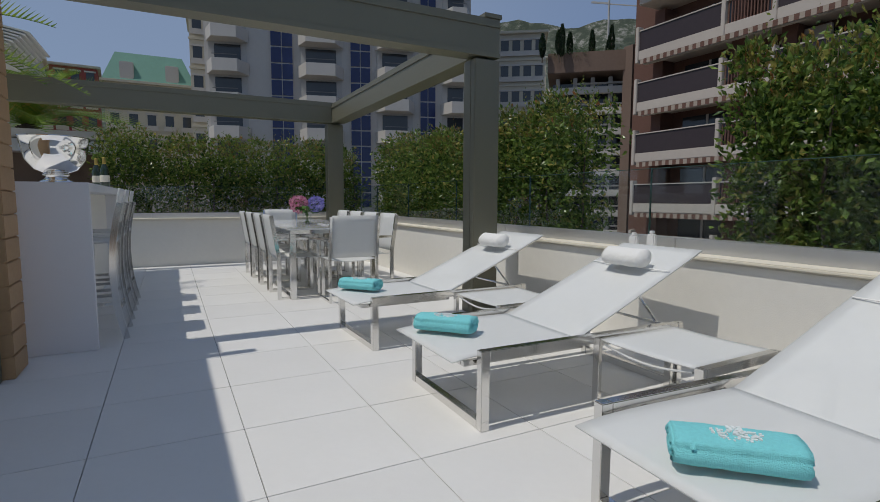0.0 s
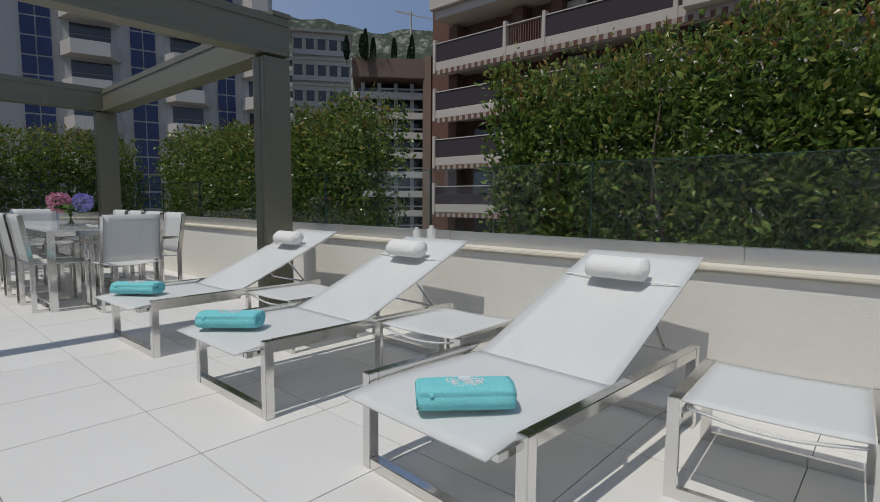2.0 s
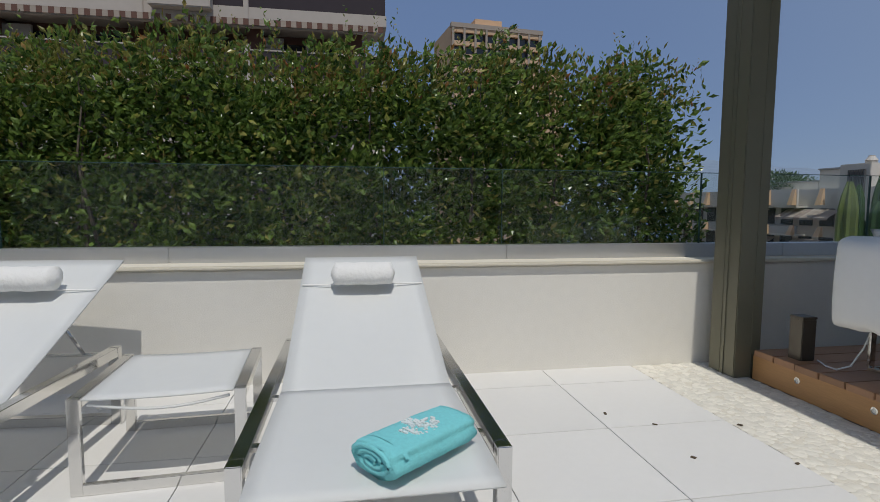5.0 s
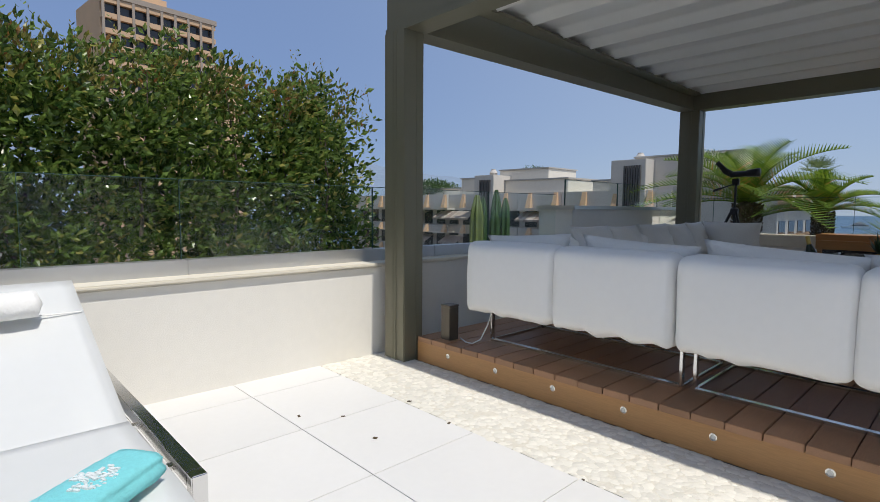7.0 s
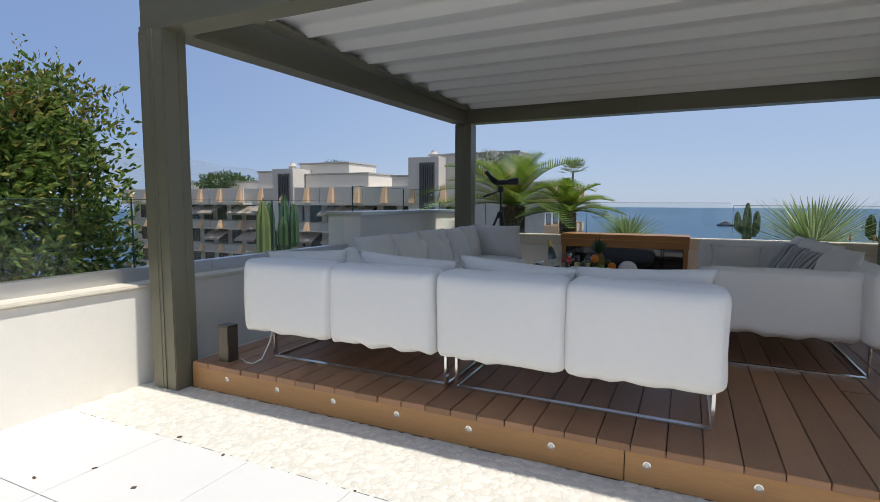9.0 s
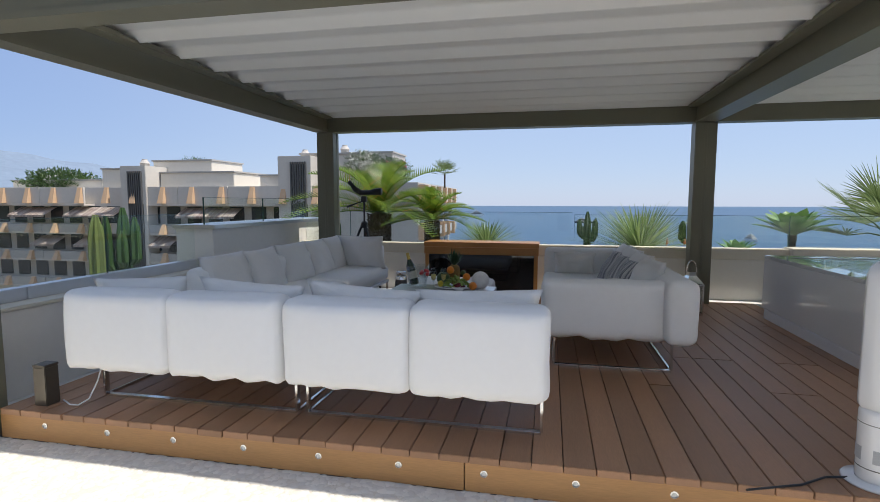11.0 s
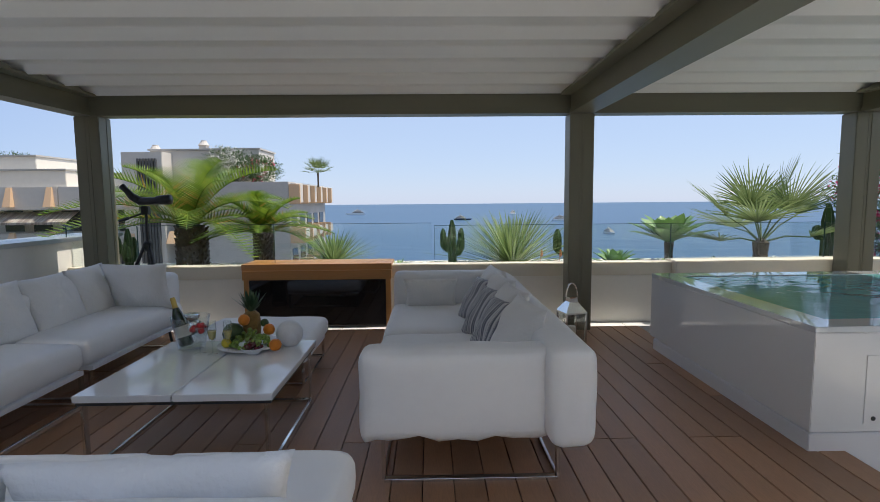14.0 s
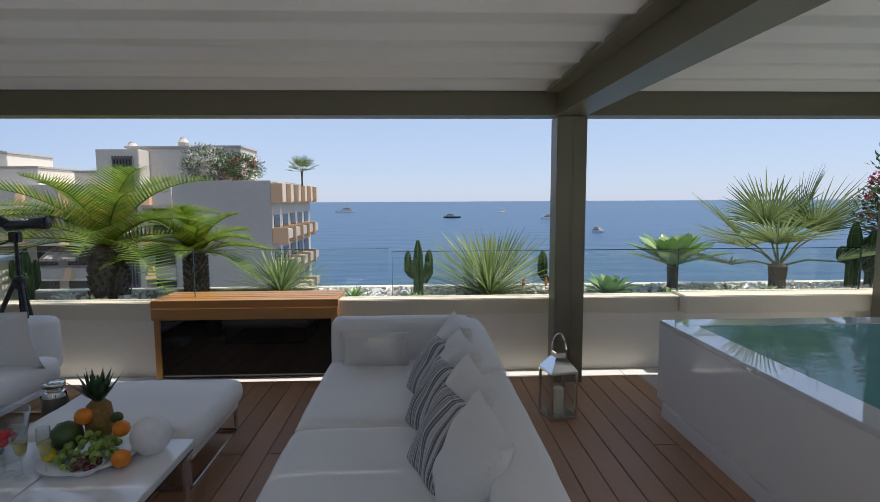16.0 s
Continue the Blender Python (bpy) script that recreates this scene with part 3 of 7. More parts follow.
for n, (x, y, a) in enumerate(LOUNGERS):
    m = pose(x, y, 0, 0, 0, a) @ pose(1.405, 0.0, 0.660, 0, -slope, 0)
    if n == 0:
        pillow.matrix_basis = m
    else:
        copy_thing(pillow, m)


def towel():
    t = thing("rolled_towel", "folded turquoise terry towel with a white embroidered palm, on a lounger", "towel", "towels on the loungers")
    s, seg, k = Shape(), 34, 20
    rings = []
    for i in range(k + 1):
        u = 2 * i / k - 1
        f = 1 - 0.05 * abs(u) ** 8
        ring = []
        for j in range(seg):
            a = j * math.tau / seg
            c, q = math.cos(a), math.sin(a)
            px = 0.098 * math.copysign(abs(c) ** 0.75, c)
            pz = 0.043 * math.copysign(abs(q) ** 0.8, q)
            d = 1 + 0.05 * noise.noise(Vector((u * 5, c * 3, q * 3))) + 0.02 * noise.noise(Vector((u * 40, c * 22, q * 22)))
            if abs(a - 2.9) < 0.15:
                d *= 0.90
            ring.append(s.bm.verts.new((px * f * d, u * 0.17 + 0.008 * noise.noise(Vector((c * 2, q * 2, i % 2))), 0.044 + pz * f * d)))
        rings.append(ring)
    for a, b in zip(rings, rings[1:]):
        for j in range(seg):
            s.bm.faces.new((a[j], a[(j + 1) % seg], b[(j + 1) % seg], b[j]))
    s.bm.faces.new(rings[0])
    s.bm.faces.new(list(reversed(rings[-1])))
    part("cloth", s, TOWEL, t, smooth=True)
    for e in (-1, 1):
        sp = Shape()
        sp.tube([(0.085 * (1 - i / 46) * math.cos(i * 0.42), e * 0.170, 0.044 + 0.036 * (1 - i / 46) * math.sin(i * 0.42)) for i in range(40)], 0.0075, 5)
        part("rolled_edge", sp, TOWEL, t, smooth=True)
    band = Shape()
    for j in range(12):
        a0, a1 = math.pi * (0.06 + 0.07 * j), math.pi * (0.06 + 0.07 * (j + 1))
        q = [(0.1 * math.cos(a), yy, 0.0445 + 0.0445 * math.sin(a) ** 0.8) for a, yy in ((a0, 0.118), (a0, 0.132), (a1, 0.132), (a1, 0.118))]
        band.bm.faces.new([band.bm.verts.new(v) for v in q])
    part("woven_band", band, TOWEL, t)
    r = random.Random(4)
    em = Shape()
    for i in range(150):
        a, d = r.uniform(0, math.tau), r.uniform(0, 1) ** 0.6 * 0.058
        cx, cy = d * math.cos(a), d * math.sin(a) * 1.2
        if cx > 0.01 and abs(cy) > 0.02:
            continue
        w = r.uniform(0.003, 0.006)
        em.box(cx - w, cy - w * 0.7, 0.080 - 2.2 * cx * cx, cx + w, cy + w * 0.7, 0.090 - 2.2 * cx * cx + r.uniform(0, 0.003), m=Matrix())
    part("embroidery", em, EMBROID, t, "white embroidered palm tree")
    return t


tw = towel()
FOLD = Matrix.Diagonal((0.92, 0.96, 1.0, 1))
tw.matrix_basis = pose(1.455, -1.13, 0.350, 0, 0, 38) @ FOLD
for x, y, a in ((1.50, 0.525, 46), (1.485, 2.13, 42), (1.50, 3.58, 40)):
    copy_thing(tw, pose(x, y, 0.350, 0, 0, a) @ FOLD)


def side_table():
    t = thing("side_table", "low square side table, white mesh top on steel legs", "side table", "side tables between the loungers")
    h, w = 0.36, 0.28
    for s in (-1, 1):
        for e in (-1, 1):
            part("leg", box_of(e * w - 0.012, s * w - 0.021, 0, e * w + 0.012, s * w + 0.021, h, bevel=0.002, m=Matrix.Rotation(0, 4, "Z")), STEEL, t)
        part("floor_bar", box_of(s * w - 0.012, -w + 0.021, 0, s * w + 0.012, w - 0.021, 0.042, bevel=0.002), STEEL, t)
        part("top_rail", box_of(-w + 0.012, s * w - 0.021, h - 0.04, w - 0.012, s * w + 0.021, h, bevel=0.002), STEEL, t)
    part("top_fabric", sheet(lambda u, v: ((u - 0.5) * 0.57, (v - 0.5) * 0.51, h - 0.004 - 0.006 * math.sin(math.pi * v)), 10, 10, 0.006), MESH, t, "white sling mesh top", smooth=True)
    part("under_strap", Shape().tube([(-0.27, -0.24 + 0.048 * i, h - 0.03 - 0.03 * math.sin(math.pi * i / 10)) for i in range(11)], 0.006), MESH, t)
    return t


st = side_table()
st.matrix_basis = pose(2.335, -0.235, 0, 0, 0, 3.5)
copy_thing(st, pose(2.38, 1.355, 0, 0, 0, 2))
copy_thing(st, pose(2.36, 2.79, 0, 0, 0, 1))


# ---- dining table and chairs ----
def dining_table():
    t = thing("dining_table", "long white dining table on square steel legs", "table")
    x0, x1, y0, y1, h = 1.28, 2.25, 5.18, 7.75, 0.745
    part("tabletop", box_of(x0, y0, h - 0.014, x1, y1, h, bevel=0.003), WHITE, t)
    fr = Shape()
    fr.box(x0 + 0.01, y0 + 0.01, h - 0.055, x1 - 0.01, y0 + 0.05, h - 0.015)
    fr.box(x0 + 0.01, y1 - 0.05, h - 0.055, x1 - 0.01, y1 - 0.01, h - 0.015)
    fr.box(x0 + 0.01, y0 + 0.05, h - 0.055, x0 + 0.05, y1 - 0.05, h - 0.015)
    fr.box(x1 - 0.05, y0 + 0.05, h - 0.055, x1 - 0.01, y1 - 0.05, h - 0.015)
    part("apron", fr, STEEL, t)
    for x in (x0 + 0.01, x1 - 0.07):
        for y in (y0 + 0.01, y1 - 0.06):
            part("leg", box_of(x, y, 0, x + 0.06, y + 0.05, h - 0.056, bevel=0.003), STEEL, t)
    for x in (x0 + 0.01, x1 - 0.07):
        part("floor_bar", box_of(x + 0.005, y0 + 0.06, 0, x + 0.055, y1 - 0.06, 0.02), STEEL, t)
    return t


def dining_chair():
    t = thing("dining_chair", "white mesh dining armchair on a flat-bar steel frame", "chair", "chairs round the dining table")
    for s in (-1, 1):
        y = 0.25 * s
        part("front_leg", box_of(0.21, y - 0.012, 0, 0.245, y + 0.012, 0.64, bevel=0.002), STEEL, t)
        rl = Shape().tube([(-0.235, y, 0), (-0.235, y, 0.45), (-0.30, y, 0.88)], 0.012, flat=1.6)
        part("rear_leg", rl, STEEL, t)
        part("armrest", box_of(-0.255, y - 0.02, 0.62, 0.245, y + 0.02, 0.645, bevel=0.003), STEEL, t)
        part("floor_bar", box_of(-0.22, y - 0.012, 0, 0.21, y + 0.012, 0.022), STEEL, t)
    part("seat", sheet(lambda u, v: (-0.23 + 0.46 * u, (v - 0.5) * 0.475, 0.44 - 0.02 * math.sin(math.pi * v)), 6, 6, 0.007), MESH, t, smooth=True)
    part("backrest", sheet(lambda u, v: (-0.243 - 0.066 * u - 0.015 * math.sin(math.pi * v), (v - 0.5) * 0.478, 0.46 + 0.43 * u), 6, 6, 0.007), MESH, t, "white sling mesh backrest", smooth=True)
    part("seat_bar", box_of(0.205, -0.238, 0.42, 0.235, 0.238, 0.44), STEEL, t)
    return t


dining_table()
ch = dining_chair()
ch.matrix_basis = pose(1.42, 5.52, 0, 0, 0, 0)
for i in range(1, 4):
    copy_thing(ch, pose(1.42 - 0.01 * i, 5.52 + 0.60 * i, 0, 0, 0, 0))
for i in range(4):
    copy_thing(ch, pose(2.22, 5.52 + 0.60 * i, 0, 0, 0, 180))
copy_thing(ch, pose(1.86, 5.08, 0, 0, 0, 90))
copy_thing(ch, pose(1.76, 7.95, 0, 0, 0, -90))

# flowers on the dining table
PINK = leaf_mat("pink_hydrangea_petals", (0.52, 0.16, 0.26), (0.75, 0.40, 0.50), through_light=0.2)
BLUE = leaf_mat("blue_hydrangea_petals", (0.22, 0.22, 0.58), (0.45, 0.42, 0.75), through_light=0.2)
STEM = leaf_mat("fresh_green_leaves", (0.04, 0.12, 0.02), (0.12, 0.25, 0.05))
CLEAR = glass_mat("clear_glass", (0.95, 0.97, 0.97))
vase = thing("flower_vase", "clear glass vase with pink and blue hydrangeas on the dining table", "vase", m=pose(1.72, 6.25, 0.745))
gl = part("vase_glass", Shape().lathe([(0.03, 0.0), (0.05, 0.01), (0.055, 0.09), (0.045, 0.13), (0.055, 0.16)], 18, cap=False), CLEAR, vase, smooth=True)
stm = Shape()
for i in range(8):
    a = i * 0.8
    stm.tube([(0.03 * math.cos(a), 0.03 * math.sin(a), 0.01), (-0.02 * math.cos(a), -0.02 * math.sin(a), 0.12), (0.08 * math.cos(a), 0.08 * math.sin(a), 0.20)], 0.004, 5)
part("stems", stm, STEM, vase)
rng = np.random.default_rng(3)
for nm, mm, cx, cy, r in (("pink_bloom", PINK, -0.09, 0.03, 0.105), ("blue_bloom", BLUE, 0.11, -0.02, 0.095)):
    d = rng.normal(size=(420, 3))
    d /= np.linalg.norm(d, axis=1)[:, None]
    part(nm, leaves_mesh(nm, d * r * rng.uniform(0.8, 1.0, (420, 1)) + np.array([cx, cy, 0.245]), d + rng.normal(size=(420, 3)) * 0.9, rng.uniform(0.02, 0.035, 420), mm, rng, wide=0.9), mm, vase)
d = rng.normal(size=(24, 3)) * np.array([1, 1, 0.3])
part("leaves", leaves_mesh("vase_leaves", d * 0.04 + np.array([0, 0, 0.17]), d, rng.uniform(0.08, 0.12, 24), STEM, rng, wide=0.6), STEM, vase)
tray = thing("white_tray", "white serving tray with cups on the dining table", "tray", m=pose(1.98, 6.05, 0.745))
part("tray_base", box_of(-0.14, -0.2, 0, 0.14, 0.2, 0.012, bevel=0.004), WHITE, tray)
for i in range(3):
    part("cup", Shape().lathe([(0.025, 0.012), (0.035, 0.06), (0.033, 0.058), (0.02, 0.02)], 12, m=Matrix.Translation((0.03 * i - 0.02, -0.1 + 0.1 * i, 0))), WHITE, tray)

# ---- bar with stools ----
bar = thing("bar_counter", "white bar counter with a solid end panel", "bar", m=pose(0.045, 0, 0))
part("end_panel", box_of(-0.80, 3.95, 0, -0.33, 4.02, 1.16, bevel=0.004), SATIN, bar)
part("worktop", box_of(-0.80, 4.021, 1.10, -0.33, 7.8, 1.16, bevel=0.004), SATIN, bar)
part("front_panel", box_of(-0.62, 4.022, 0, -0.58, 7.73, 1.098), RENDER, bar, "cream recessed front panel")
part("end_panel", box_of(-0.80, 7.73, 0, -0.33, 7.80, 1.098, bevel=0.004), SATIN, bar)


def bar_stool():
    t = thing("bar_stool", "tall bar stool with curved flat-bar steel legs and a white back", "bar stool", "stools at the bar")
    for s in (-1, 1):
        y = 0.2 * s
        rear = [(0.16 + 0.07 * (1 - i / 8 * 2) ** 2 - 0.02, y, 1.02 * i / 8) for i in range(9)]
        part("rear_leg", Shape().tube(rear, 0.014, flat=1.5), STEEL, t)
        part("front_leg", Shape().tube([(-0.2, y, 0), (-0.17, y, 0.74)], 0.013, flat=1.4), STEEL, t)
        part("side_rail", box_of(-0.18, y - 0.011, 0.26, 0.15, y + 0.011, 0.285), STEEL, t)
    part("footrest", box_of(-0.195, -0.19, 0.30, -0.175, 0.19, 0.325), STEEL, t)
    part("rear_rail", box_of(0.15, -0.19, 0.18, 0.17, 0.19, 0.205), STEEL, t)
    part("seat", sheet(lambda u, v: (-0.18 + 0.34 * u, (v - 0.5) * 0.40, 0.745 - 0.012 * math.sin(math.pi * v)), 6, 6, 0.02), MESH, t, smooth=True)
    part("backrest", sheet(lambda u, v: (0.165 + 0.05 * u - 0.01, (v - 0.5) * 0.385, 0.86 + 0.27 * u), 5, 6, 0.012), MESH, t, "white mesh backrest", smooth=True)
    return t


bs = bar_stool()
bs.matrix_basis = pose(-0.34, 4.42, 0, 0, 0, 0)
copy_thing(bs, pose(-0.34, 5.12, 0))
copy_thing(bs, pose(-0.34, 5.82, 0))
bowl = thing("punch_bowl", "large polished silver bowl on a round foot, on the bar", "bowl", m=pose(-0.53, 4.42, 1.16))
part("bowl_body", Shape().lathe([(0.07, 0.075), (0.13, 0.10), (0.185, 0.17), (0.205, 0.25), (0.212, 0.33), (0.222, 0.333), (0.207, 0.325), (0.195, 0.24), (0.12, 0.12), (0.02, 0.10)], 40, cap=False), CHROME, bowl, smooth=True)
part("foot", Shape().lathe([(0.105, 0.0), (0.105, 0.015), (0.075, 0.03), (0.065, 0.05), (0.09, 0.062), (0.07, 0.078)], 32), CHROME, bowl, smooth=True)
BOTTLE = mat("green_bottle_glass", (0.02, 0.04, 0.02), 0.08, coat=0.6, var=0.02)
FOIL = mat("gold_foil", (0.6, 0.42, 0.12), 0.35, 0.9)
PAPER = mat("cream_label", (0.75, 0.70, 0.58), 0.7)


def bottle(m, label):
    t = thing("champagne_bottle", label, "bottle", m=m)
    part("bottle_body", Shape().lathe([(0.035, 0), (0.043, 0.01), (0.043, 0.16), (0.03, 0.21), (0.015, 0.25), (0.014, 0.30)], 18), BOTTLE, t, smooth=True)
    part("foil", Shape().lathe([(0.018, 0.235), (0.0155, 0.26), (0.0155, 0.305), (0.012, 0.312)], 14), FOIL, t, smooth=True)
    part("label", Shape().lathe([(0.0437, 0.06), (0.0437, 0.13)], 18, cap=False), PAPER, t, smooth=True)
    return t


bottle(pose(-0.47, 6.3, 1.16), "green champagne bottle with gold foil on the bar")
bottle(pose(-0.38, 6.1, 1.16), "champagne bottle with a gold foil neck on the bar")

# ---- clad pillar and drawn-back louvres at the house ----
clad = tagged(new("column", box_of(-1.1, 3.47, 0, -0.655, 3.765, 2.33).mesh("column", CLAD)), "pillar clad with tan horizontal boards", "column", kind="structure")
board = box_of(-0.235, -0.155, 0.002, 0.235, 0.155, 0.132, bevel=0.004).mesh("board", CLAD)
for i in range(17):
    part("board", board, CLAD, clad, m=Matrix.Translation((-0.878, 3.618, 0.137 * i)))
tagged(new("door_post", box_of(-0.80, 3.36, 0, -0.70, 3.445, 2.9, bevel=0.004).mesh("door_post", OLIVE)), "dark olive metal door post at the house", "post", kind="structure")
stack = Shape()
for i in range(9):
    stack.box(-2.6, 7.2, 0, -1.40, 8.35, 0.022, bevel=0.006, m=pose(0, 0, 2.70 + 0.035 * i, 0, 10, 0) @ Matrix.Translation((0.04 * i, 0, -0.28)))
part("folded_louvres", stack, LOUVRE, dining_pergola, "white louvre blades drawn back in a stack")

LEAFLITTER = mat("dry_leaf", (0.10, 0.07, 0.04), 0.9)
q = random.Random(5)
litter = Shape()
for x, y in ((2.43, -2.215), (2.27, -2.39), (2.20, -2.795), (1.825, -2.75), (1.04, -2.765), (1.94, -2.36), (0.35, 1.2), (0.9, -0.4)):
    s = q.uniform(0.006, 0.012)
    litter.box(-s, -s * 0.6, 0.0, s, s * 0.6, 0.004, m=pose(x, y, 0.001, q.uniform(-10, 10), q.uniform(-10, 10), q.uniform(0, 180)))
solo("dry_leaves", litter, LEAFLITTER, "a few dry leaf crumbs scattered over the tiles", "leaf litter", kind="stuff")
for i, (x, y) in enumerate(((3.20, 2.42), (3.21, 2.27))):
    t = thing("sun_cream", "small white sun cream bottle on the parapet ledge", "bottle", "bottles on the ledge", m=pose(x, y, 0.702))
    part("bottle_body", box_of(-0.02, -0.035, 0, 0.02, 0.035, 0.095 + 0.02 * i, bevel=0.008), WHITE, t)
    part("cap", box_of(-0.012, -0.015, 0.097 + 0.02 * i, 0.012, 0.015, 0.118 + 0.02 * i, bevel=0.003), WHITE, t)


# ---- lounge: sofas, table, fire unit, whirlpool ----
def slab(w, d, h, m, seed=0, hem=0.0):
    return Shape().puff(w, d, h, m, r=0.06, seed=seed, hem=hem)


def flat_frame(t, x0, y0, x1, y1, z0, z1, name="frame"):
    """Flat-bar steel sled base: floor runners, uprights and seat rails."""
    b = 0.018
    for y in (y0, y1):
        part("runner", box_of(x0, y - b, z0, x1, y + b, z0 + 0.016, bevel=0.002), STEEL, t)
    for x in (x0, x1):
        part("runner", box_of(x - 0.008, y0 + b, z0, x + 0.008, y1 - b, z0 + 0.016, bevel=0.002), STEEL, t)
        for y in (y0, y1):
            part("leg", box_of(x - 0.008, y - b, z0 + 0.016, x + 0.008, y + b, z1, bevel=0.002), STEEL, t)
    part("seat_platform", box_of(x0 - 0.02, y0, z1, x1 + 0.02, y1, z1 + 0.03), SATIN, t)


def upright(x, y, z, turn, lean=0):
    """Stands a flat cushion on its long edge at x, y, z, facing turn degrees."""
    return pose(x, y, z, 0, 0, turn) @ pose(0, 0, 0, 90 - lean, 0, 0)


# sofa with its back towards the sun terrace
sofa_a = []
for n, (x0, x1) in enumerate(((0.985, 2.35), (-0.41, 0.965))):
    t = thing("sofa_module", "white canvas outdoor sofa on a sled base, back to the terrace", "sofa", "lounge sofas")
    flat_frame(t, x0 + 0.03, -4.28, x1 - 0.02, -3.67, ZD, 0.44)
    w = (x1 - x0) / 2
    for i in range(2):
        cx = x0 + w * (i + 0.5)
        part("back_cushion", slab(w + 0.012, 0.475, 0.21, upright(cx, -3.40, 0.672, 0), seed=n * 5 + i, hem=0.03), CANVAS, t, "white canvas back cover", smooth=True)
        part("seat_cushion", slab(w, 0.70, 0.17, Matrix.Translation((cx, -4.00, 0.465)), seed=n * 7 + i), CANVAS, t, smooth=True)
    sofa_a.append(t)


def throw(name, x, y, z, w, d, h, turn, lean, material, label, seed, group="loose cushions", roll=0):
    t = solo(name, Shape().pillow(w, d, h, None, 18, 18, wrinkle=0.011, seed=seed, pinch=1.0, power=0.5), material, label, "cushion", group, smooth=True,
             m=pose(x, y, z, 0, 0, turn) @ pose(0, 0, 0, 90 - lean, roll, 0) @ Matrix.Translation((0, d / 2, -h / 2)))
    return t


for i, x in enumerate((2.02, 1.30, 0.62, -0.05)):
    throw("back_pillow", x, -3.73, 0.60, 0.68, 0.365, 0.16, 0, 12, CUSHION, "plump off-white back pillow on the sofa", 30 + i, roll=(3, -3, -4, 2)[i])
TURQ = mat("turquoise_cloth", (0.03, 0.25, 0.30), 0.9, bump=0.2)
throw("small_cushion", 2.02, -4.06, 0.61, 0.42, 0.24, 0.12, 0, 60, TURQ, "dark turquoise cushion lying on the sofa", 51)
throw("small_cushion", 1.15, -4.06, 0.61, 0.42, 0.24, 0.12, 8, 60, TURQ, "dark turquoise cushion lying on the sofa", 52)

# long sofa along the parapet
for n, (y0, y1) in enumerate(((-5.93, -4.45), (-7.32, -5.95))):
    t = thing("sofa_module", "white canvas outdoor sofa on a sled base along the parapet", "sofa", "lounge sofas")
    flat_frame(t, 1.62, y0 + 0.04, 2.52, y1 - 0.04, ZD, 0.40)
    part("seat_cushion", slab(0.94, y1 - y0, 0.18, Matrix.Translation((2.07, (y0 + y1) / 2, 0.43)), seed=61 + n), CANVAS, t, smooth=True)
    part("back_cushion", slab(y1 - y0 + 0.01, 0.44, 0.20, upright(2.36, (y0 + y1) / 2, 0.68, -90), seed=64 + n), CANVAS, t, "white canvas back cover", smooth=True)
    if n:
        part("arm_cushion", slab(0.80, 0.41, 0.19, upright(2.12, -7.34, 0.66, 0), seed=66), CANVAS, t, smooth=True)
for i, (x, y, turn, lean) in enumerate(((2.08, -4.75, -90, 20), (2.07, -5.32, -86, 23), (2.09, -5.90, -92, 20), (2.08, -6.46, -88, 22), (2.10, -6.92, -84, 18), (1.86, -7.10, -4, -14))):
    throw("back_pillow", x, y, 0.585, 0.60, 0.43, 0.18, turn, lean if turn < -50 else 14, CUSHION, "plump off-white back pillow on the long sofa", 70 + i)

# sofa seen from its end
t = thing("sofa", "white canvas outdoor sofa with end panels, on a sled base", "sofa", "lounge sofas")
flat_frame(t, -1.28, -7.10, -0.45, -4.90, ZD, 0.42)
for i, (y0, y1) in enumerate(((-6.02, -4.98), (-7.08, -6.03))):
    part("seat_cushion", slab(0.88, y1 - y0, 0.17, Matrix.Translation((-0.78, (y0 + y1) / 2, 0.445)), seed=80 + i), CANVAS, t, smooth=True)
    part("back_cushion", slab(y1 - y0 + (0.30 if i == 0 else 0.12), 0.455, 0.20, upright(-1.40, (y0 + y1) / 2 + (0.15 if i == 0 else -0.06), 0.655, 90), seed=84 + i), CANVAS, t, "white canvas back cover", smooth=True)
part("arm_cushion", slab(0.90, 0.435, 0.19, upright(-0.80, -4.79, 0.638, 0), seed=88, hem=0.04), CANVAS, t, "white canvas end panel", smooth=True)
part("arm_cushion", slab(0.98, 0.44, 0.18, upright(-0.84, -7.08, 0.67, 0), seed=89), CANVAS, t, "white canvas end panel", smooth=True)
for i, y in enumerate((-5.30, -5.78, -6.26, -6.72)):
    throw("back_pillow", -1.06, y, 0.585, 0.52, 0.42, 0.20, 97, 24, CUSHION, "plump off-white back pillow on the sofa", 90 + i)
for i, (y, x) in enumerate(((-5.52, -0.97), (-5.92, -0.96), (-6.36, -0.95))):
    throw("striped_cushion", x, y, 0.60, 0.38, 0.37, 0.15, 112, 30, STRIPE, "grey and white striped cushion on the sofa", 95 + i, "striped cushions")
throw("back_pillow", -0.68, -6.93, 0.60, 0.46, 0.27, 0.12, -3, 13, CUSHION, "small off-white pillow at the end of the sofa", 99)

# ottoman
t = thing("ottoman", "white cushioned ottoman on a steel sled frame", "ottoman")
flat_frame(t, 0.25, -6.92, 1.10, -6.22, ZD, 0.36)
part("seat_cushion", slab(0.93, 0.82, 0.15, Matrix.Translation((0.665, -6.57, 0.385)), seed=101), CANVAS, t, smooth=True)

# coffee table
t = thing("coffee_table", "low white glass-topped coffee table on a steel sled frame", "coffee table")
flat_frame(t, 0.13, -5.92, 1.02, -5.02, ZD, 0.545)
for c in [c for c in t.children if c.name.startswith("seat_platform")]:
    bpy.data.objects.remove(c)
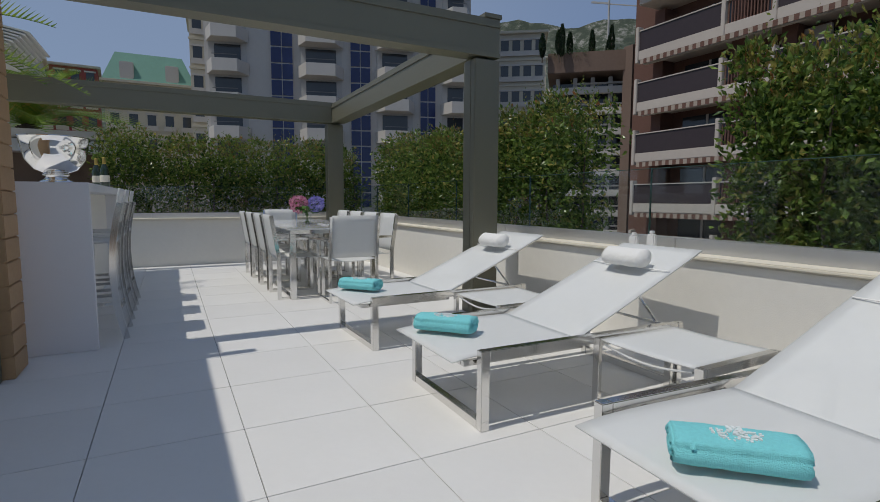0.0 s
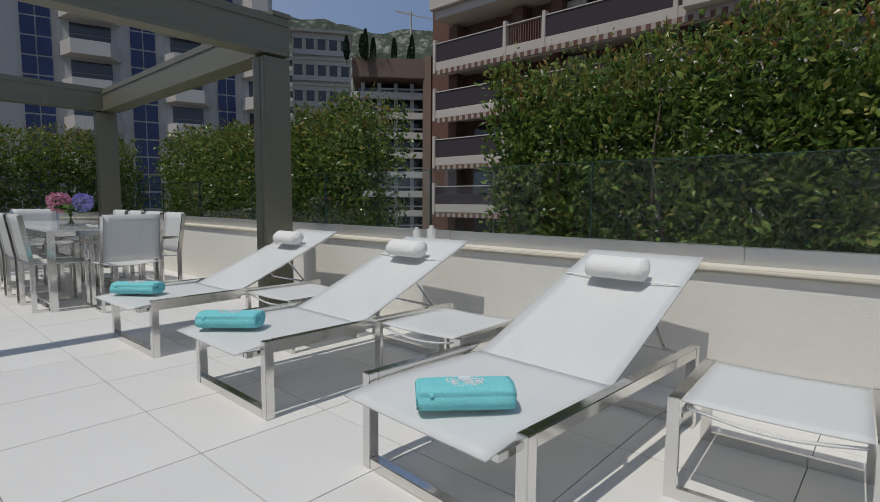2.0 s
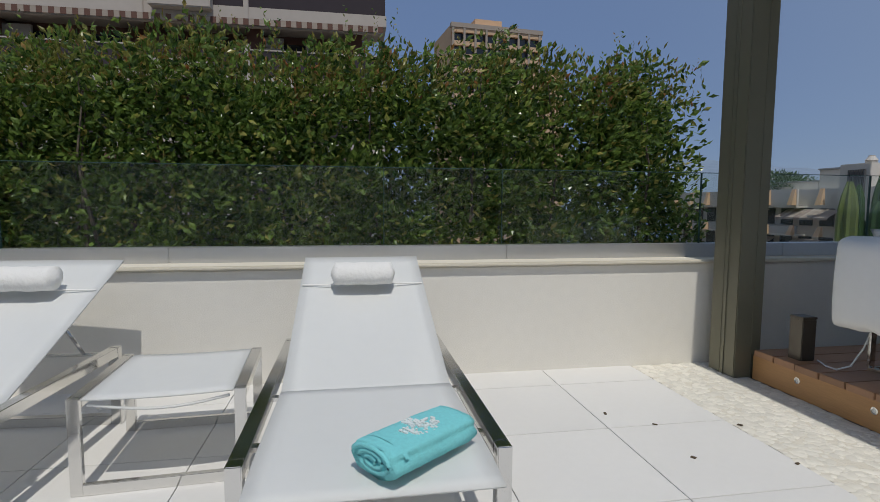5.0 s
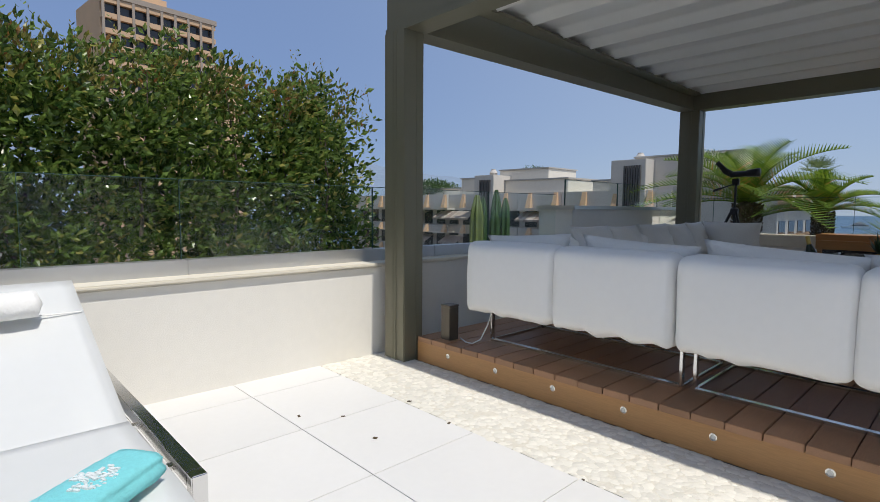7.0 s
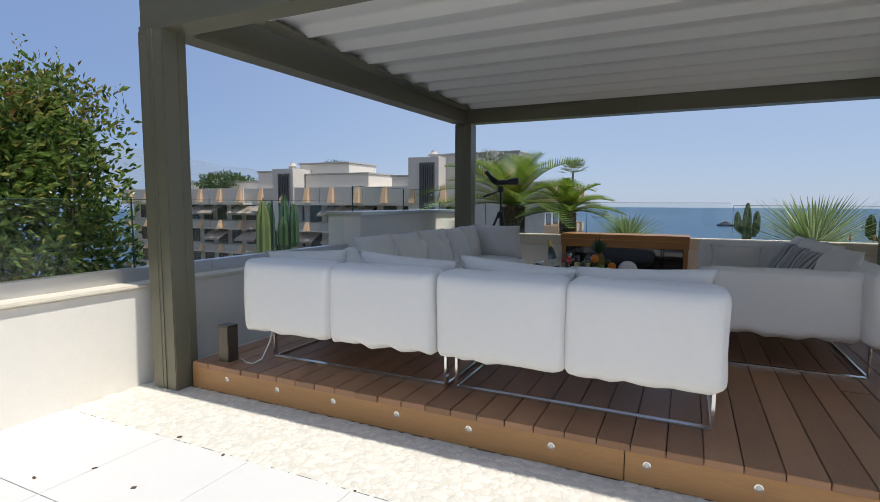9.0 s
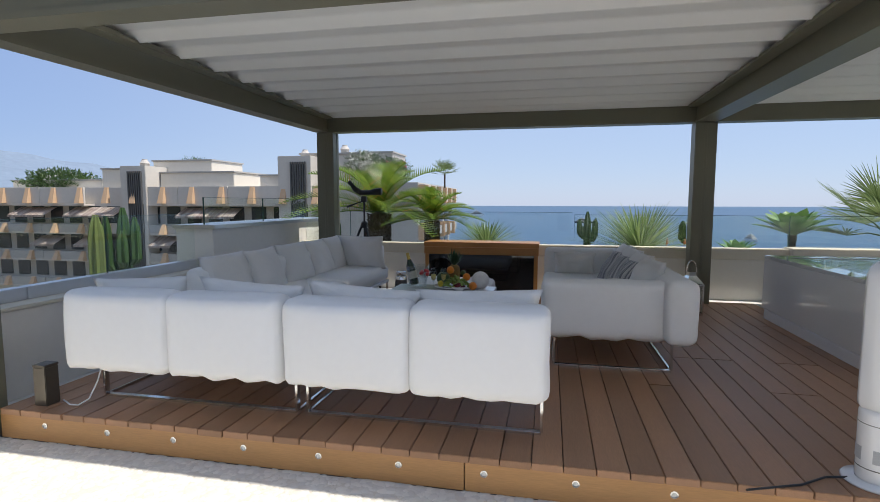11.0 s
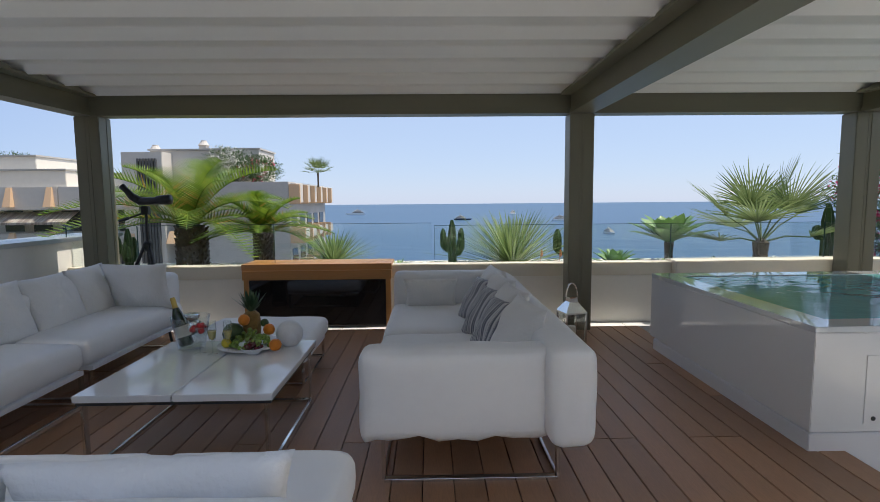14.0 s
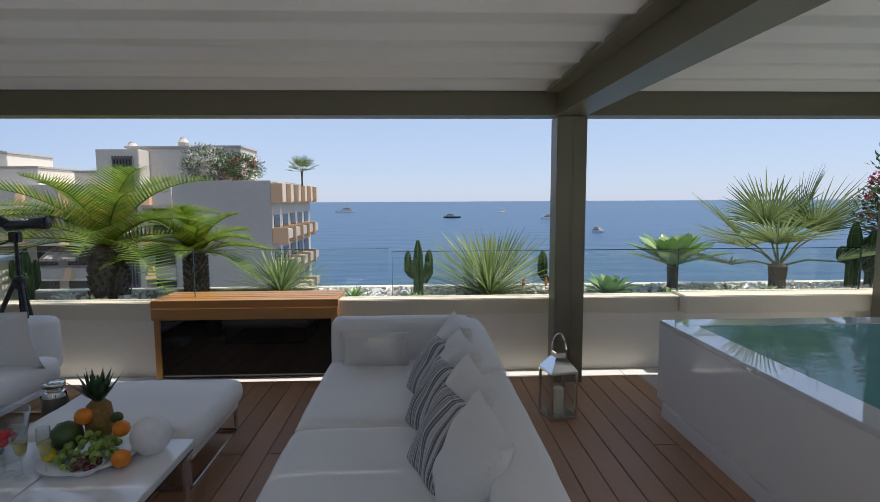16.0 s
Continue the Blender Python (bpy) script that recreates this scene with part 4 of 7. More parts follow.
for x0, x1 in ((0.09, 0.570), (0.574, 1.05)):
    part("tabletop", box_of(x0, -5.96, 0.562, x1, -4.98, 0.597, bevel=0.003), WHITE, t, "glossy white top panel")
part("apron", box_of(0.10, -5.95, 0.545, 1.04, -4.99, 0.561), BLACK, t)

# fire unit on the sea wall
t = thing("fire_unit", "teak cabinet with a black glass fire front, on the sea wall", "cabinet")
X0, X1, YF = -0.255, 1.285, -7.97
part("cabinet_body", box_of(X0 + 0.05, -8.055, 0.19, X1 - 0.05, YF - 0.02, 0.70), BLACK, t)
part("glass_front", box_of(X0 + 0.055, YF - 0.018, 0.205, X1 - 0.055, YF - 0.006, 0.695, bevel=0.002), BLACKGLASS, t, "black glass fire front")
for x in (X0, X1 - 0.05):
    part("side_board", box_of(x, -8.055, 0.19, x + 0.05, YF, 0.70, bevel=0.003), TEAK, t)
part("lintel", box_of(X0 - 0.01, -8.055, 0.702, X1 + 0.01, YF + 0.015, 0.80, bevel=0.003), TEAK, t)
for i in range(5):
    part("top_board", box_of(X0 - 0.015, -8.40 + 0.088 * i, 0.802, X1 + 0.015, -8.315 + 0.088 * i, 0.868, bevel=0.003), TEAK, t)

# whirlpool
WATER = bpy.data.materials.new("turquoise_water")
WATER.use_nodes = True
n, l = WATER.node_tree.nodes, WATER.node_tree.links
b = n["Principled BSDF"]
b.inputs["Base Color"].default_value = (0.10, 0.33, 0.33, 1)
b.inputs["Roughness"].default_value = 0.02
b.inputs["IOR"].default_value = 1.33
wv, bp = n.new("ShaderNodeTexNoise"), n.new("ShaderNodeBump")
wv.inputs["Scale"].default_value, wv.inputs["Detail"].default_value = 7, 3
bp.inputs["Strength"].default_value, bp.inputs["Distance"].default_value = 0.25, 0.02
l.new(wv.outputs[0], bp.inputs["Height"])
l.new(bp.outputs[0], b.inputs["Normal"])
WETRIM = mat("wet_white_rim", (0.72, 0.75, 0.75), 0.03, var=0.02, stain=0.03, coat=1.0, spec=0.9, bump=0.03, bscale=6)
t = thing("whirlpool", "white lacquered whirlpool filled to the rim with turquoise water", "hot tub")
TX0, TX1, TY0, TY1 = -4.85, -2.665, -7.12, -5.125
part("plinth", box_of(TX0 + 0.1, TY0 + 0.1, 0.0, TX1 + 0.012, TY1 + 0.012, 0.285, bevel=0.004), SATIN, t)
body = Shape()
body.box(TX0, TY0, 0.287, TX1, TY1, 0.82, bevel=0.004)
part("shell", body, WHITE, t)
rim = Shape()
for b4 in ((TX0, TY0, TX1, TY0 + 0.18), (TX0, TY1 - 0.18, TX1, TY1), (TX0, TY0 + 0.18, TX0 + 0.18, TY1 - 0.18), (TX1 - 0.18, TY0 + 0.18, TX1, TY1 - 0.18)):
    rim.box(b4[0], b4[1], 0.822, b4[2], b4[3], 0.852, bevel=0.003)
part("rim", rim, WETRIM, t, "wet white overflow rim")
part("water", box_of(TX0 + 0.181, TY0 + 0.181, 0.822, TX1 - 0.181, TY1 - 0.181, 0.846), WATER, t, "still turquoise water")

hatch = part("access_panel", box_of(TX1 - 1.30, TY1, 0.33, TX1 - 0.28, TY1 + 0.004, 0.70, bevel=0.001), WHITE, t)
for x in (TX1 - 1.25, TX1 - 0.33):
    part("screw", Shape().lathe([(0.012, 0.0), (0.012, 0.004), (0.006, 0.006)], 10, m=pose(x, TY1 + 0.004, 0.36, -90, 0, 0)), BLACK, hatch)

# bladeless tower fan
t = thing("tower_fan", "white bladeless tower fan standing on the deck", "fan", m=pose(-1.83, -3.50, 0.19, 0, 0, 34))
loop = []
for i in range(12):
    loop.append((-0.066, 0, 0.375 + 0.52 * i / 11))
for i in range(1, 12):
    q = math.pi * i / 12
    loop.append((-0.066 * math.cos(q), 0, 0.895 + 0.066 * math.sin(q)))
for i in range(12):
    loop.append((0.066, 0, 0.895 - 0.52 * i / 11))
for i in range(1, 12):
    q = math.pi * i / 12
    loop.append((0.066 * math.cos(q), 0, 0.375 - 0.060 * math.sin(q)))
ring = Shape()
rows = []
for i, p in enumerate(loop):
    way = (Vector(loop[(i + 1) % len(loop)]) - Vector(loop[i - 1])).normalized()
    out = Vector((0, 1, 0)).cross(way)
    rows.append([ring.bm.verts.new(Vector(p) - out * a + Vector((0, b, 0))) for a, b in ((-0.011, -0.056), (0.004, -0.062), (0.012, -0.05), (0.015, -0.044), (0.016, 0.0), (0.015, 0.044), (0.012, 0.052), (0.003, 0.062), (-0.008, 0.058), (-0.013, 0.0))])
for r0, r1 in zip(rows, rows[1:] + rows[:1]):
    for j in range(10):
        ring.bm.faces.new((r0[j], r0[(j + 1) % 10], r1[(j + 1) % 10], r1[j]))
part("air_loop", ring, WHITE, t, smooth=True)
part("column", Shape().lathe([(0.078, 0.012), (0.080, 0.03), (0.081, 0.31), (0.078, 0.33), (0.060, 0.336)], 36), WHITE, t, smooth=True)
part("collar", Shape().lathe([(0.0805, 0.072), (0.0815, 0.073), (0.0815, 0.076), (0.0805, 0.077)], 36, cap=False), GROUT, t)
part("collar", Shape().lathe([(0.0808, 0.268), (0.0818, 0.269), (0.0818, 0.271), (0.0808, 0.272)], 36, cap=False), GROUT, t)
part("base", Shape().lathe([(0.128, 0.0), (0.132, 0.006), (0.125, 0.013), (0.07, 0.017)], 40), WHITE, t, smooth=True)
VENT = mat("pale_grey_grille", (0.42, 0.43, 0.44), 0.6, var=0.25, scale=60)
for a in (30, 78, 126, 174, 222, 270, 318):
    grille = Shape()
    for k in range(5):
        p, q = pose(0, 0, 0, 0, 0, a + 8 * k - 16), pose(0, 0, 0, 0, 0, a + 8 * k - 8)
        corners = [p @ Vector((0.0816, 0, 0.105)), q @ Vector((0.0816, 0, 0.105)), q @ Vector((0.0816, 0, 0.165)), p @ Vector((0.0816, 0, 0.165))]
        grille.bm.faces.new([grille.bm.verts.new(c) for c in corners])
    part("intake_grille", grille, VENT, t)
part("mains_cable", Shape().tube([(0.10, -0.06, 0.012), (0.18, -0.10, 0.008), (0.34, -0.10, 0.006), (0.60, -0.16, 0.006)][::-1], 0.005, 6), BLACK, t)

# lantern
t = thing("lantern", "square steel lantern with glass sides and a cream candle", "lantern", m=pose(-1.93, -7.06, 0.19, 0, 0, 12))
part("base", box_of(-0.10, -0.10, 0.0, 0.10, 0.10, 0.03, bevel=0.004), STEEL, t)
for sx in (-1, 1):
    for sy in (-1, 1):
        part("corner_post", box_of(sx * 0.092 - 0.008, sy * 0.092 - 0.008, 0.03, sx * 0.092 + 0.008, sy * 0.092 + 0.008, 0.33), STEEL, t)
for ax in range(4):
    g = part("pane", box_of(-0.083, 0.088, 0.032, 0.083, 0.091, 0.33), CLEAR, t, m=pose(0, 0, 0, 0, 0, 90 * ax))
    g.visible_shadow = False
part("roof", Shape().lathe([(0.142, 0.33), (0.140, 0.342), (0.055, 0.43), (0.05, 0.46), (0.052, 0.47)], 4, m=pose(0, 0, 0, 0, 0, 45)), CHROME, t, "polished pyramid roof")
part("handle", Shape().tube([(0.055 * math.cos(i * math.pi / 10), 0, 0.47 + 0.12 * math.sin(i * math.pi / 10)) for i in range(11)], 0.006, 6), STEEL, t)
WAX = mat("cream_wax", (0.82, 0.76, 0.62), 0.5)
part("candle", Shape().lathe([(0.04, 0.03), (0.04, 0.20), (0.036, 0.205)], 18), WAX, t, smooth=True)

# spotting scope on a tripod
t = thing("spotting_scope", "black spotting scope on a tall black tripod", "telescope", m=pose(2.00, -7.50, 0.19))
top = Vector((0, 0, 0.92))
for i, (fx, fy) in enumerate(((-0.36, 0.34), (0.40, 0.22), (0.04, -0.33))):
    foot = Vector((fx, fy, 0.0))
    leg = part("tripod_leg", Shape().tube([top + Vector((fx, fy, 0)) * 0.07, top.lerp(foot, 0.45)], 0.016, 8).tube([top.lerp(foot, 0.43), top.lerp(foot, 0.97)], 0.012, 8), BLACK, t)
    part("leg_lock", Shape().tube([top.lerp(foot, 0.43), top.lerp(foot, 0.47)], 0.021, 8), BLACK, leg)
    part("rubber_foot", Shape().tube([top.lerp(foot, 0.96), foot], [0.014, 0.018], 8), BLACK, leg)
part("centre_column", Shape().tube([(0, 0, 0.55), (0, 0, 1.24)], 0.013, 8), BLACK, t)
sp = Shape()
for fx, fy in ((-0.36, 0.34), (0.40, 0.22), (0.04, -0.33)):
    sp.tube([(0, 0, 0.60), top.lerp(Vector((fx, fy, 0)), 0.42)], 0.005, 5)
part("brace", sp, BLACK, t)
part("crown", Shape().lathe([(0.03, 0.88), (0.045, 0.90), (0.045, 0.95), (0.025, 0.97)], 14), BLACK, t)
part("pan_head", Shape().box(-0.035, -0.03, 1.22, 0.035, 0.03, 1.30, bevel=0.008), BLACK, t)
part("pan_handle", Shape().tube([(0.0, 0.02, 1.24), (0.22, 0.06, 1.16)], 0.009, 6).tube([(0.14, 0.045, 1.19), (0.22, 0.06, 1.16)], 0.014, 8), BLACK, t)
part("scope_body", Shape().tube([(-0.24, 0, 1.36), (-0.22, 0, 1.36), (-0.12, 0, 1.355), (-0.10, 0, 1.35), (0.06, 0, 1.345)], [0.046, 0.048, 0.042, 0.033, 0.036], 16), BLACK, t, smooth=True)
part("eyepiece", Shape().tube([(0.05, 0, 1.35), (0.12, 0, 1.39), (0.17, 0, 1.45), (0.21, 0, 1.49)], [0.036, 0.036, 0.026, 0.030], 14), BLACK, t, smooth=True)

# low bollard lamp and its cable
t = thing("bollard_lamp", "small bronze bollard lamp at the deck edge with a white cable", "lamp", m=pose(2.56, -3.47, 0.19))
BRONZE = mat("brushed_bronze", (0.14, 0.125, 0.105), 0.35, 0.7, var=0.06)
part("lamp_body", box_of(-0.045, -0.045, 0, 0.045, 0.045, 0.235, bevel=0.004), BRONZE, t)
part("lamp_cap", box_of(-0.047, -0.047, 0.236, 0.047, 0.047, 0.25, bevel=0.003), BRONZE, t)
cable = [(2.50, -3.52, 0.197), (2.46, -3.50, 0.198), (2.40, -3.47, 0.197), (2.34, -3.47, 0.198), (2.29, -3.50, 0.23), (2.27, -3.55, 0.33), (2.25, -3.58, 0.46)]
solo("white_cable", Shape().tube(cable, 0.005, 6), WHITE, "thin white cable running from the lamp to the sofa", "cable")

# speaker beside the long sofa
t = thing("speaker", "conical brushed metal speaker standing on the deck", "speaker", m=pose(1.28, -6.75, 0.19))
part("speaker_body", Shape().lathe([(0.095, 0.0), (0.098, 0.01), (0.062, 0.36), (0.058, 0.37)], 28), STEEL, t, smooth=True)
part("grille", Shape().lathe([(0.0935, 0.055), (0.0655, 0.33)], 28, cap=False), BRONZE, t)
part("speaker_top", Shape().lathe([(0.04, 0.37), (0.04, 0.385), (0.062, 0.39), (0.06, 0.42), (0.05, 0.425)], 24), STEEL, t, smooth=True)
books = thing("book", "small stack of white books under the sofa edge", "book", m=pose(1.62, -6.9, 0.19, 0, 0, 12))
for i in range(3):
    part("volume", box_of(-0.11, -0.08, 0.022 * i, 0.11 - 0.01 * i, 0.08, 0.022 * i + 0.019, bevel=0.002), PAPER, books)

# ---- refreshments on the coffee table ----
ZT = 0.597
GLASSWARE = glass_mat("thin_clear_glass", (0.93, 0.95, 0.95))
RED = mat("red_berries", (0.42, 0.02, 0.02), 0.3, island=0.25, coat=0.3)
GRAPE = mat("green_grapes", (0.22, 0.33, 0.05), 0.3, island=0.25, coat=0.2)
CHERRY = mat("dark_cherries", (0.10, 0.008, 0.012), 0.2, island=0.4, coat=0.4)
ORANGE = mat("orange_peel", (0.80, 0.25, 0.02), 0.45, bump=0.3, bscale=180)
LEMON = mat("lemon_peel", (0.75, 0.58, 0.05), 0.45, bump=0.3, bscale=160)
MELON = mat("striped_melon", (0.06, 0.10, 0.03), 0.5, var=0.5, scale=5)
PINE = mat("pineapple_skin", (0.28, 0.16, 0.04), 0.7, var=0.4, bump=0.8, bscale=45)
PINELEAF = leaf_mat("pineapple_leaves", (0.03, 0.07, 0.03), (0.10, 0.16, 0.08))
FROST = mat("frosted_globe", (0.80, 0.80, 0.80), 0.55)
WINE = mat("pale_champagne", (0.55, 0.45, 0.16), 0.1)


def balls(centres, r, seed=0):
    s = Shape()
    for i, c in enumerate(centres):
        f = bmesh.ops.create_icosphere(s.bm, subdivisions=2, radius=r * (0.9 + 0.2 * ((i * 37) % 10) / 10))
        bmesh.ops.transform(s.bm, matrix=Matrix.Translation(c), verts=f["verts"])
    return s


def heap(n, r, h, rad, seed):
    q = random.Random(seed)
    out = []
    for i in range(n):
        a, d = q.uniform(0, math.tau), math.sqrt(q.random())
        out.append((r * d * math.cos(a), r * d * math.sin(a), rad + h * (1 - d * d) * q.uniform(0.5, 1)))
    return out


bucket = thing("ice_bucket", "clear ice bucket holding a dark champagne bottle", "ice bucket", m=pose(0.83, -5.77, ZT))
w = part("bucket", Shape().lathe([(0.075, 0.0), (0.08, 0.006), (0.115, 0.215), (0.112, 0.215), (0.078, 0.012), (0.0, 0.012)], 26, cap=False), GLASSWARE, bucket, smooth=True)
w.visible_shadow = False
bt = bottle(pose(0.855, -5.76, ZT + 0.03, 0, 14, 0), "dark champagne bottle leaning in the ice bucket")
fc = thing("fruit_glass", "stemmed cocktail glass heaped with strawberries", "glass", m=pose(0.73, -5.66, ZT))
part("glass", Shape().lathe([(0.038, 0), (0.036, 0.004), (0.004, 0.01), (0.004, 0.10), (0.03, 0.125), (0.062, 0.175), (0.060, 0.175), (0.004, 0.115)], 22, cap=False), GLASSWARE, fc, smooth=True).visible_shadow = False
berry = balls([(0, 0, 0)], 0.018).mesh("strawberry", RED, True)
for x, y, z in heap(16, 0.042, 0.05, 0.014, 2):
    part("strawberry", berry, RED, fc, m=Matrix.Translation((x, y, z + 0.135)))
for x, y in ((0.645, -5.64), (0.55, -5.64)):
    fl = thing("champagne_flute", "slim champagne flute, half full", "glass", "champagne flutes", m=pose(x, y, ZT))
    part("glass", Shape().lathe([(0.033, 0), (0.031, 0.003), (0.004, 0.008), (0.004, 0.07), (0.02, 0.10), (0.027, 0.15), (0.024, 0.21), (0.023, 0.21), (0.025, 0.15), (0.005, 0.09)], 20, cap=False), GLASSWARE, fl, smooth=True).visible_shadow = False
    part("champagne", Shape().lathe([(0.004, 0.092), (0.018, 0.105), (0.0245, 0.145), (0.0245, 0.15)], 18), WINE, fl, smooth=True)
plate = thing("fruit_plate", "white plate heaped with grapes, citrus, melon and a pineapple", "fruit plate", m=pose(0.47, -5.80, ZT))
part("plate", Shape().lathe([(0.10, 0.0), (0.11, 0.004), (0.20, 0.022), (0.20, 0.027), (0.10, 0.012)], 32), WHITE, plate, smooth=True)
part("grape_cluster", balls([(x - 0.02, y + 0.04, z + 0.02) for x, y, z in heap(110, 0.125, 0.09, 0.014, 5)], 0.0135), GRAPE, plate, "green grapes", smooth=True)
part("melon", balls([(0.12, -0.03, 0.085)], 0.075), MELON, plate, "dark striped melon", smooth=True)
for nm, c, r, mm in (("orange", (0.055, -0.05, 0.165), 0.042, ORANGE), ("orange", (-0.10, -0.06, 0.10), 0.042, ORANGE), ("lemon", (0.125, 0.075, 0.05), 0.034, LEMON), ("lime", (-0.06, -0.10, 0.135), 0.03, MELON)):
    part(nm, balls([c], r), mm, plate, smooth=True)
part("pineapple_body", Shape().lathe([(0.03, 0.02), (0.055, 0.06), (0.06, 0.12), (0.05, 0.19), (0.03, 0.21)], 18, m=Matrix.Translation((0.03, -0.12, 0))), PINE, plate, smooth=True)
pl = Shape()
q = random.Random(9)
for i in range(44):
    a, lean = i * 2.4, 0.15 + 0.5 * (i / 44)
    ln = q.uniform(0.10, 0.19) * (1.1 - 0.3 * lean)
    base = Vector((0.03, -0.12, 0.20))
    d = Vector((math.cos(a) * lean, math.sin(a) * lean, 1.0 - 0.5 * lean)).normalized()
    side = d.cross(Vector((0, 0, 1))).normalized() * 0.013
    mid = base + d * ln * 0.5 + Vector((math.cos(a), math.sin(a), 0)) * 0.012
    v = [pl.bm.verts.new(p) for p in (base - side * 0.8, base + side * 0.8, mid + side, base + d * ln + Vector((math.cos(a), math.sin(a), -0.3)) * 0.03 * lean, mid - side)]
    pl.bm.faces.new(v)
part("pineapple_crown", pl, PINELEAF, plate, "spiky pineapple crown")
cb = thing("cherry_bowl", "small white bowl of dark cherries", "bowl", m=pose(0.41, -5.66, ZT))
part("bowl", Shape().lathe([(0.035, 0), (0.04, 0.004), (0.072, 0.04), (0.068, 0.04), (0.035, 0.01)], 24), WHITE, cb, smooth=True)
part("cherries", balls([(x, y, z + 0.025) for x, y, z in heap(36, 0.055, 0.03, 0.011, 7)], 0.0125), CHERRY, cb, smooth=True)
solo("orange", balls([(0, 0, 0.041)], 0.043), ORANGE, "whole orange lying on the coffee table", "orange", m=pose(0.285, -5.70, ZT), smooth=True)
gb = thing("globe_lamp", "frosted white globe lamp on the coffee table", "lamp", m=pose(0.235, -5.85, ZT))
part("globe", Shape().lathe([(0.05, 0.0)] + [(0.085 * math.cos(a), 0.075 + 0.085 * math.sin(a)) for a in [(-0.9 + 2.42 * i / 14) for i in range(15)]], 28), FROST, gb, smooth=True)


# ---- hedges behind the glass ----
def hedge(name, path, depth, z0, z1, count, seed, label, top_share=0.10, leaf=(0.045, 0.085), wild=0.16):
    """A clipped row of shrubs along two points: stems, and leaves in uneven clumps with gaps."""
    r = np.random.default_rng(seed)
    a, b = np.array(path[0], float), np.array(path[1], float)
    ln = np.linalg.norm(b - a)
    along = (b - a) / ln
    out = np.array([-along[1], along[0]])
    t = thing(name, label, "hedge")
    clumps = int(ln * 75)
    cu = r.uniform(0, ln, clumps)
    cw = r.uniform(0.0, 1.0, clumps) ** 1.0 * depth
    cz = z0 + (z1 - z0) * r.uniform(0.0, 1.0, clumps)
    bump = np.array([0.22 * noise.noise(Vector((u * 1.1, seed * 3.7, 0))) + 0.10 * noise.noise(Vector((u * 3.6, seed, 5))) for u in cu])
    cz = np.minimum(cz, z1 + bump * 1.2)
    pick = r.integers(0, clumps, count)
    d = r.normal(size=(count, 3))
    d /= np.linalg.norm(d, axis=1)[:, None]
    rad = (0.07 + 0.14 * r.random(clumps))[pick]
    u = cu[pick] + d[:, 0] * rad * 1.1
    w = np.abs(cw[pick] + d[:, 1] * rad)
    z = cz[pick] + d[:, 2] * rad * 1.2
    spread = r.random(count) < 0.42
    u = np.where(spread, r.uniform(-0.05, ln + 0.05, count), u)
    top = z1 + np.array([0.24 * noise.noise(Vector((q * 1.3, seed * 3.7, 0))) + wild * noise.noise(Vector((q * 6.0, seed, 5))) for q in u])
    z = np.where(spread, z0 + (top - z0) * r.random(count), np.minimum(z, top + 0.05 * r.random(count)))
    w = np.where(spread, r.random(count) * depth, w)
    pos = np.stack([a[0] + along[0] * u + out[0] * w, a[1] + along[1] * u + out[1] * w, z], axis=1)
    way = np.stack([-out[0] * 0.7 + 0.9 * d[:, 0], -out[1] * 0.7 + 0.9 * d[:, 1], 0.35 + 0.7 * d[:, 2]], axis=1) + r.normal(size=(count, 3)) * 0.35
    size = r.uniform(*leaf, count)
    sprigs = int(ln * 10)
    for k in range(sprigs):
        pick1 = int(r.integers(0, count))
        tall, lean = r.uniform(0.08, 0.30), r.normal(size=2) * 0.06
        foot = np.array([pos[pick1, 0], pos[pick1, 1], top[pick1] - 0.05])
        for q in range(9):
            j = (pick1 * 7 + k * 13 + q * 101) % count
            g, h = q / 8, q * 2.4
            pos[j] = foot + np.array([lean[0] * g, lean[1] * g, tall * g])
            way[j] = (math.cos(h), math.sin(h), 0.8)
            size[j] = leaf[0] * (1.1 - 0.4 * g)
            z[j] = top[j] = pos[j, 2]
    young = (z > top - 0.34) & (r.random(count) < 0.5)
    part("foliage", leaves_mesh("foliage", pos[~young], way[~young], size[~young], HEDGE, r, wide=0.5), HEDGE, t)
    part("young_foliage", leaves_mesh("young_foliage", pos[young], way[young] + np.array([0, 0, 0.8]), size[young] * 0.8, HEDGETOP, r), HEDGETOP, t, "bronze-green young shoots")
    stems = Shape()
    q = random.Random(seed)
    for i in range(int(ln * 5)):
        uu, ww = q.uniform(0, ln), q.uniform(0.15, 0.8) * depth
        base = a + along * uu + out * ww
        p = [(base[0], base[1], z0 - 0.25)]
        for k in range(1, 6):
            p.append((p[-1][0] + q.uniform(-0.06, 0.06), p[-1][1] + q.uniform(-0.06, 0.06), z0 - 0.25 + (z1 + 0.2 - z0) * k / 5 * q.uniform(0.92, 1.0)))
        stems.tube(p, [0.016, 0.014, 0.012, 0.009, 0.006, 0.003], 5)
    part("stem", stems, BARK, t)
    return t


hedge("photinia_hedge", ((3.72, 2.15), (3.72, -3.65)), 0.85, 0.62, 2.13, 72000, 11, "dense evergreen photinia hedge in planters behind the glass")
hedge("photinia_hedge", ((3.72, 9.3), (3.72, 3.98)), 0.9, 0.62, 2.10, 46000, 12, "dense evergreen photinia hedge behind the glass")
hedge("photinia_hedge", ((-0.75, 9.45), (3.5, 9.45)), 0.9, 0.62, 2.10, 34000, 13, "clipped evergreen hedge behind the dining terrace")
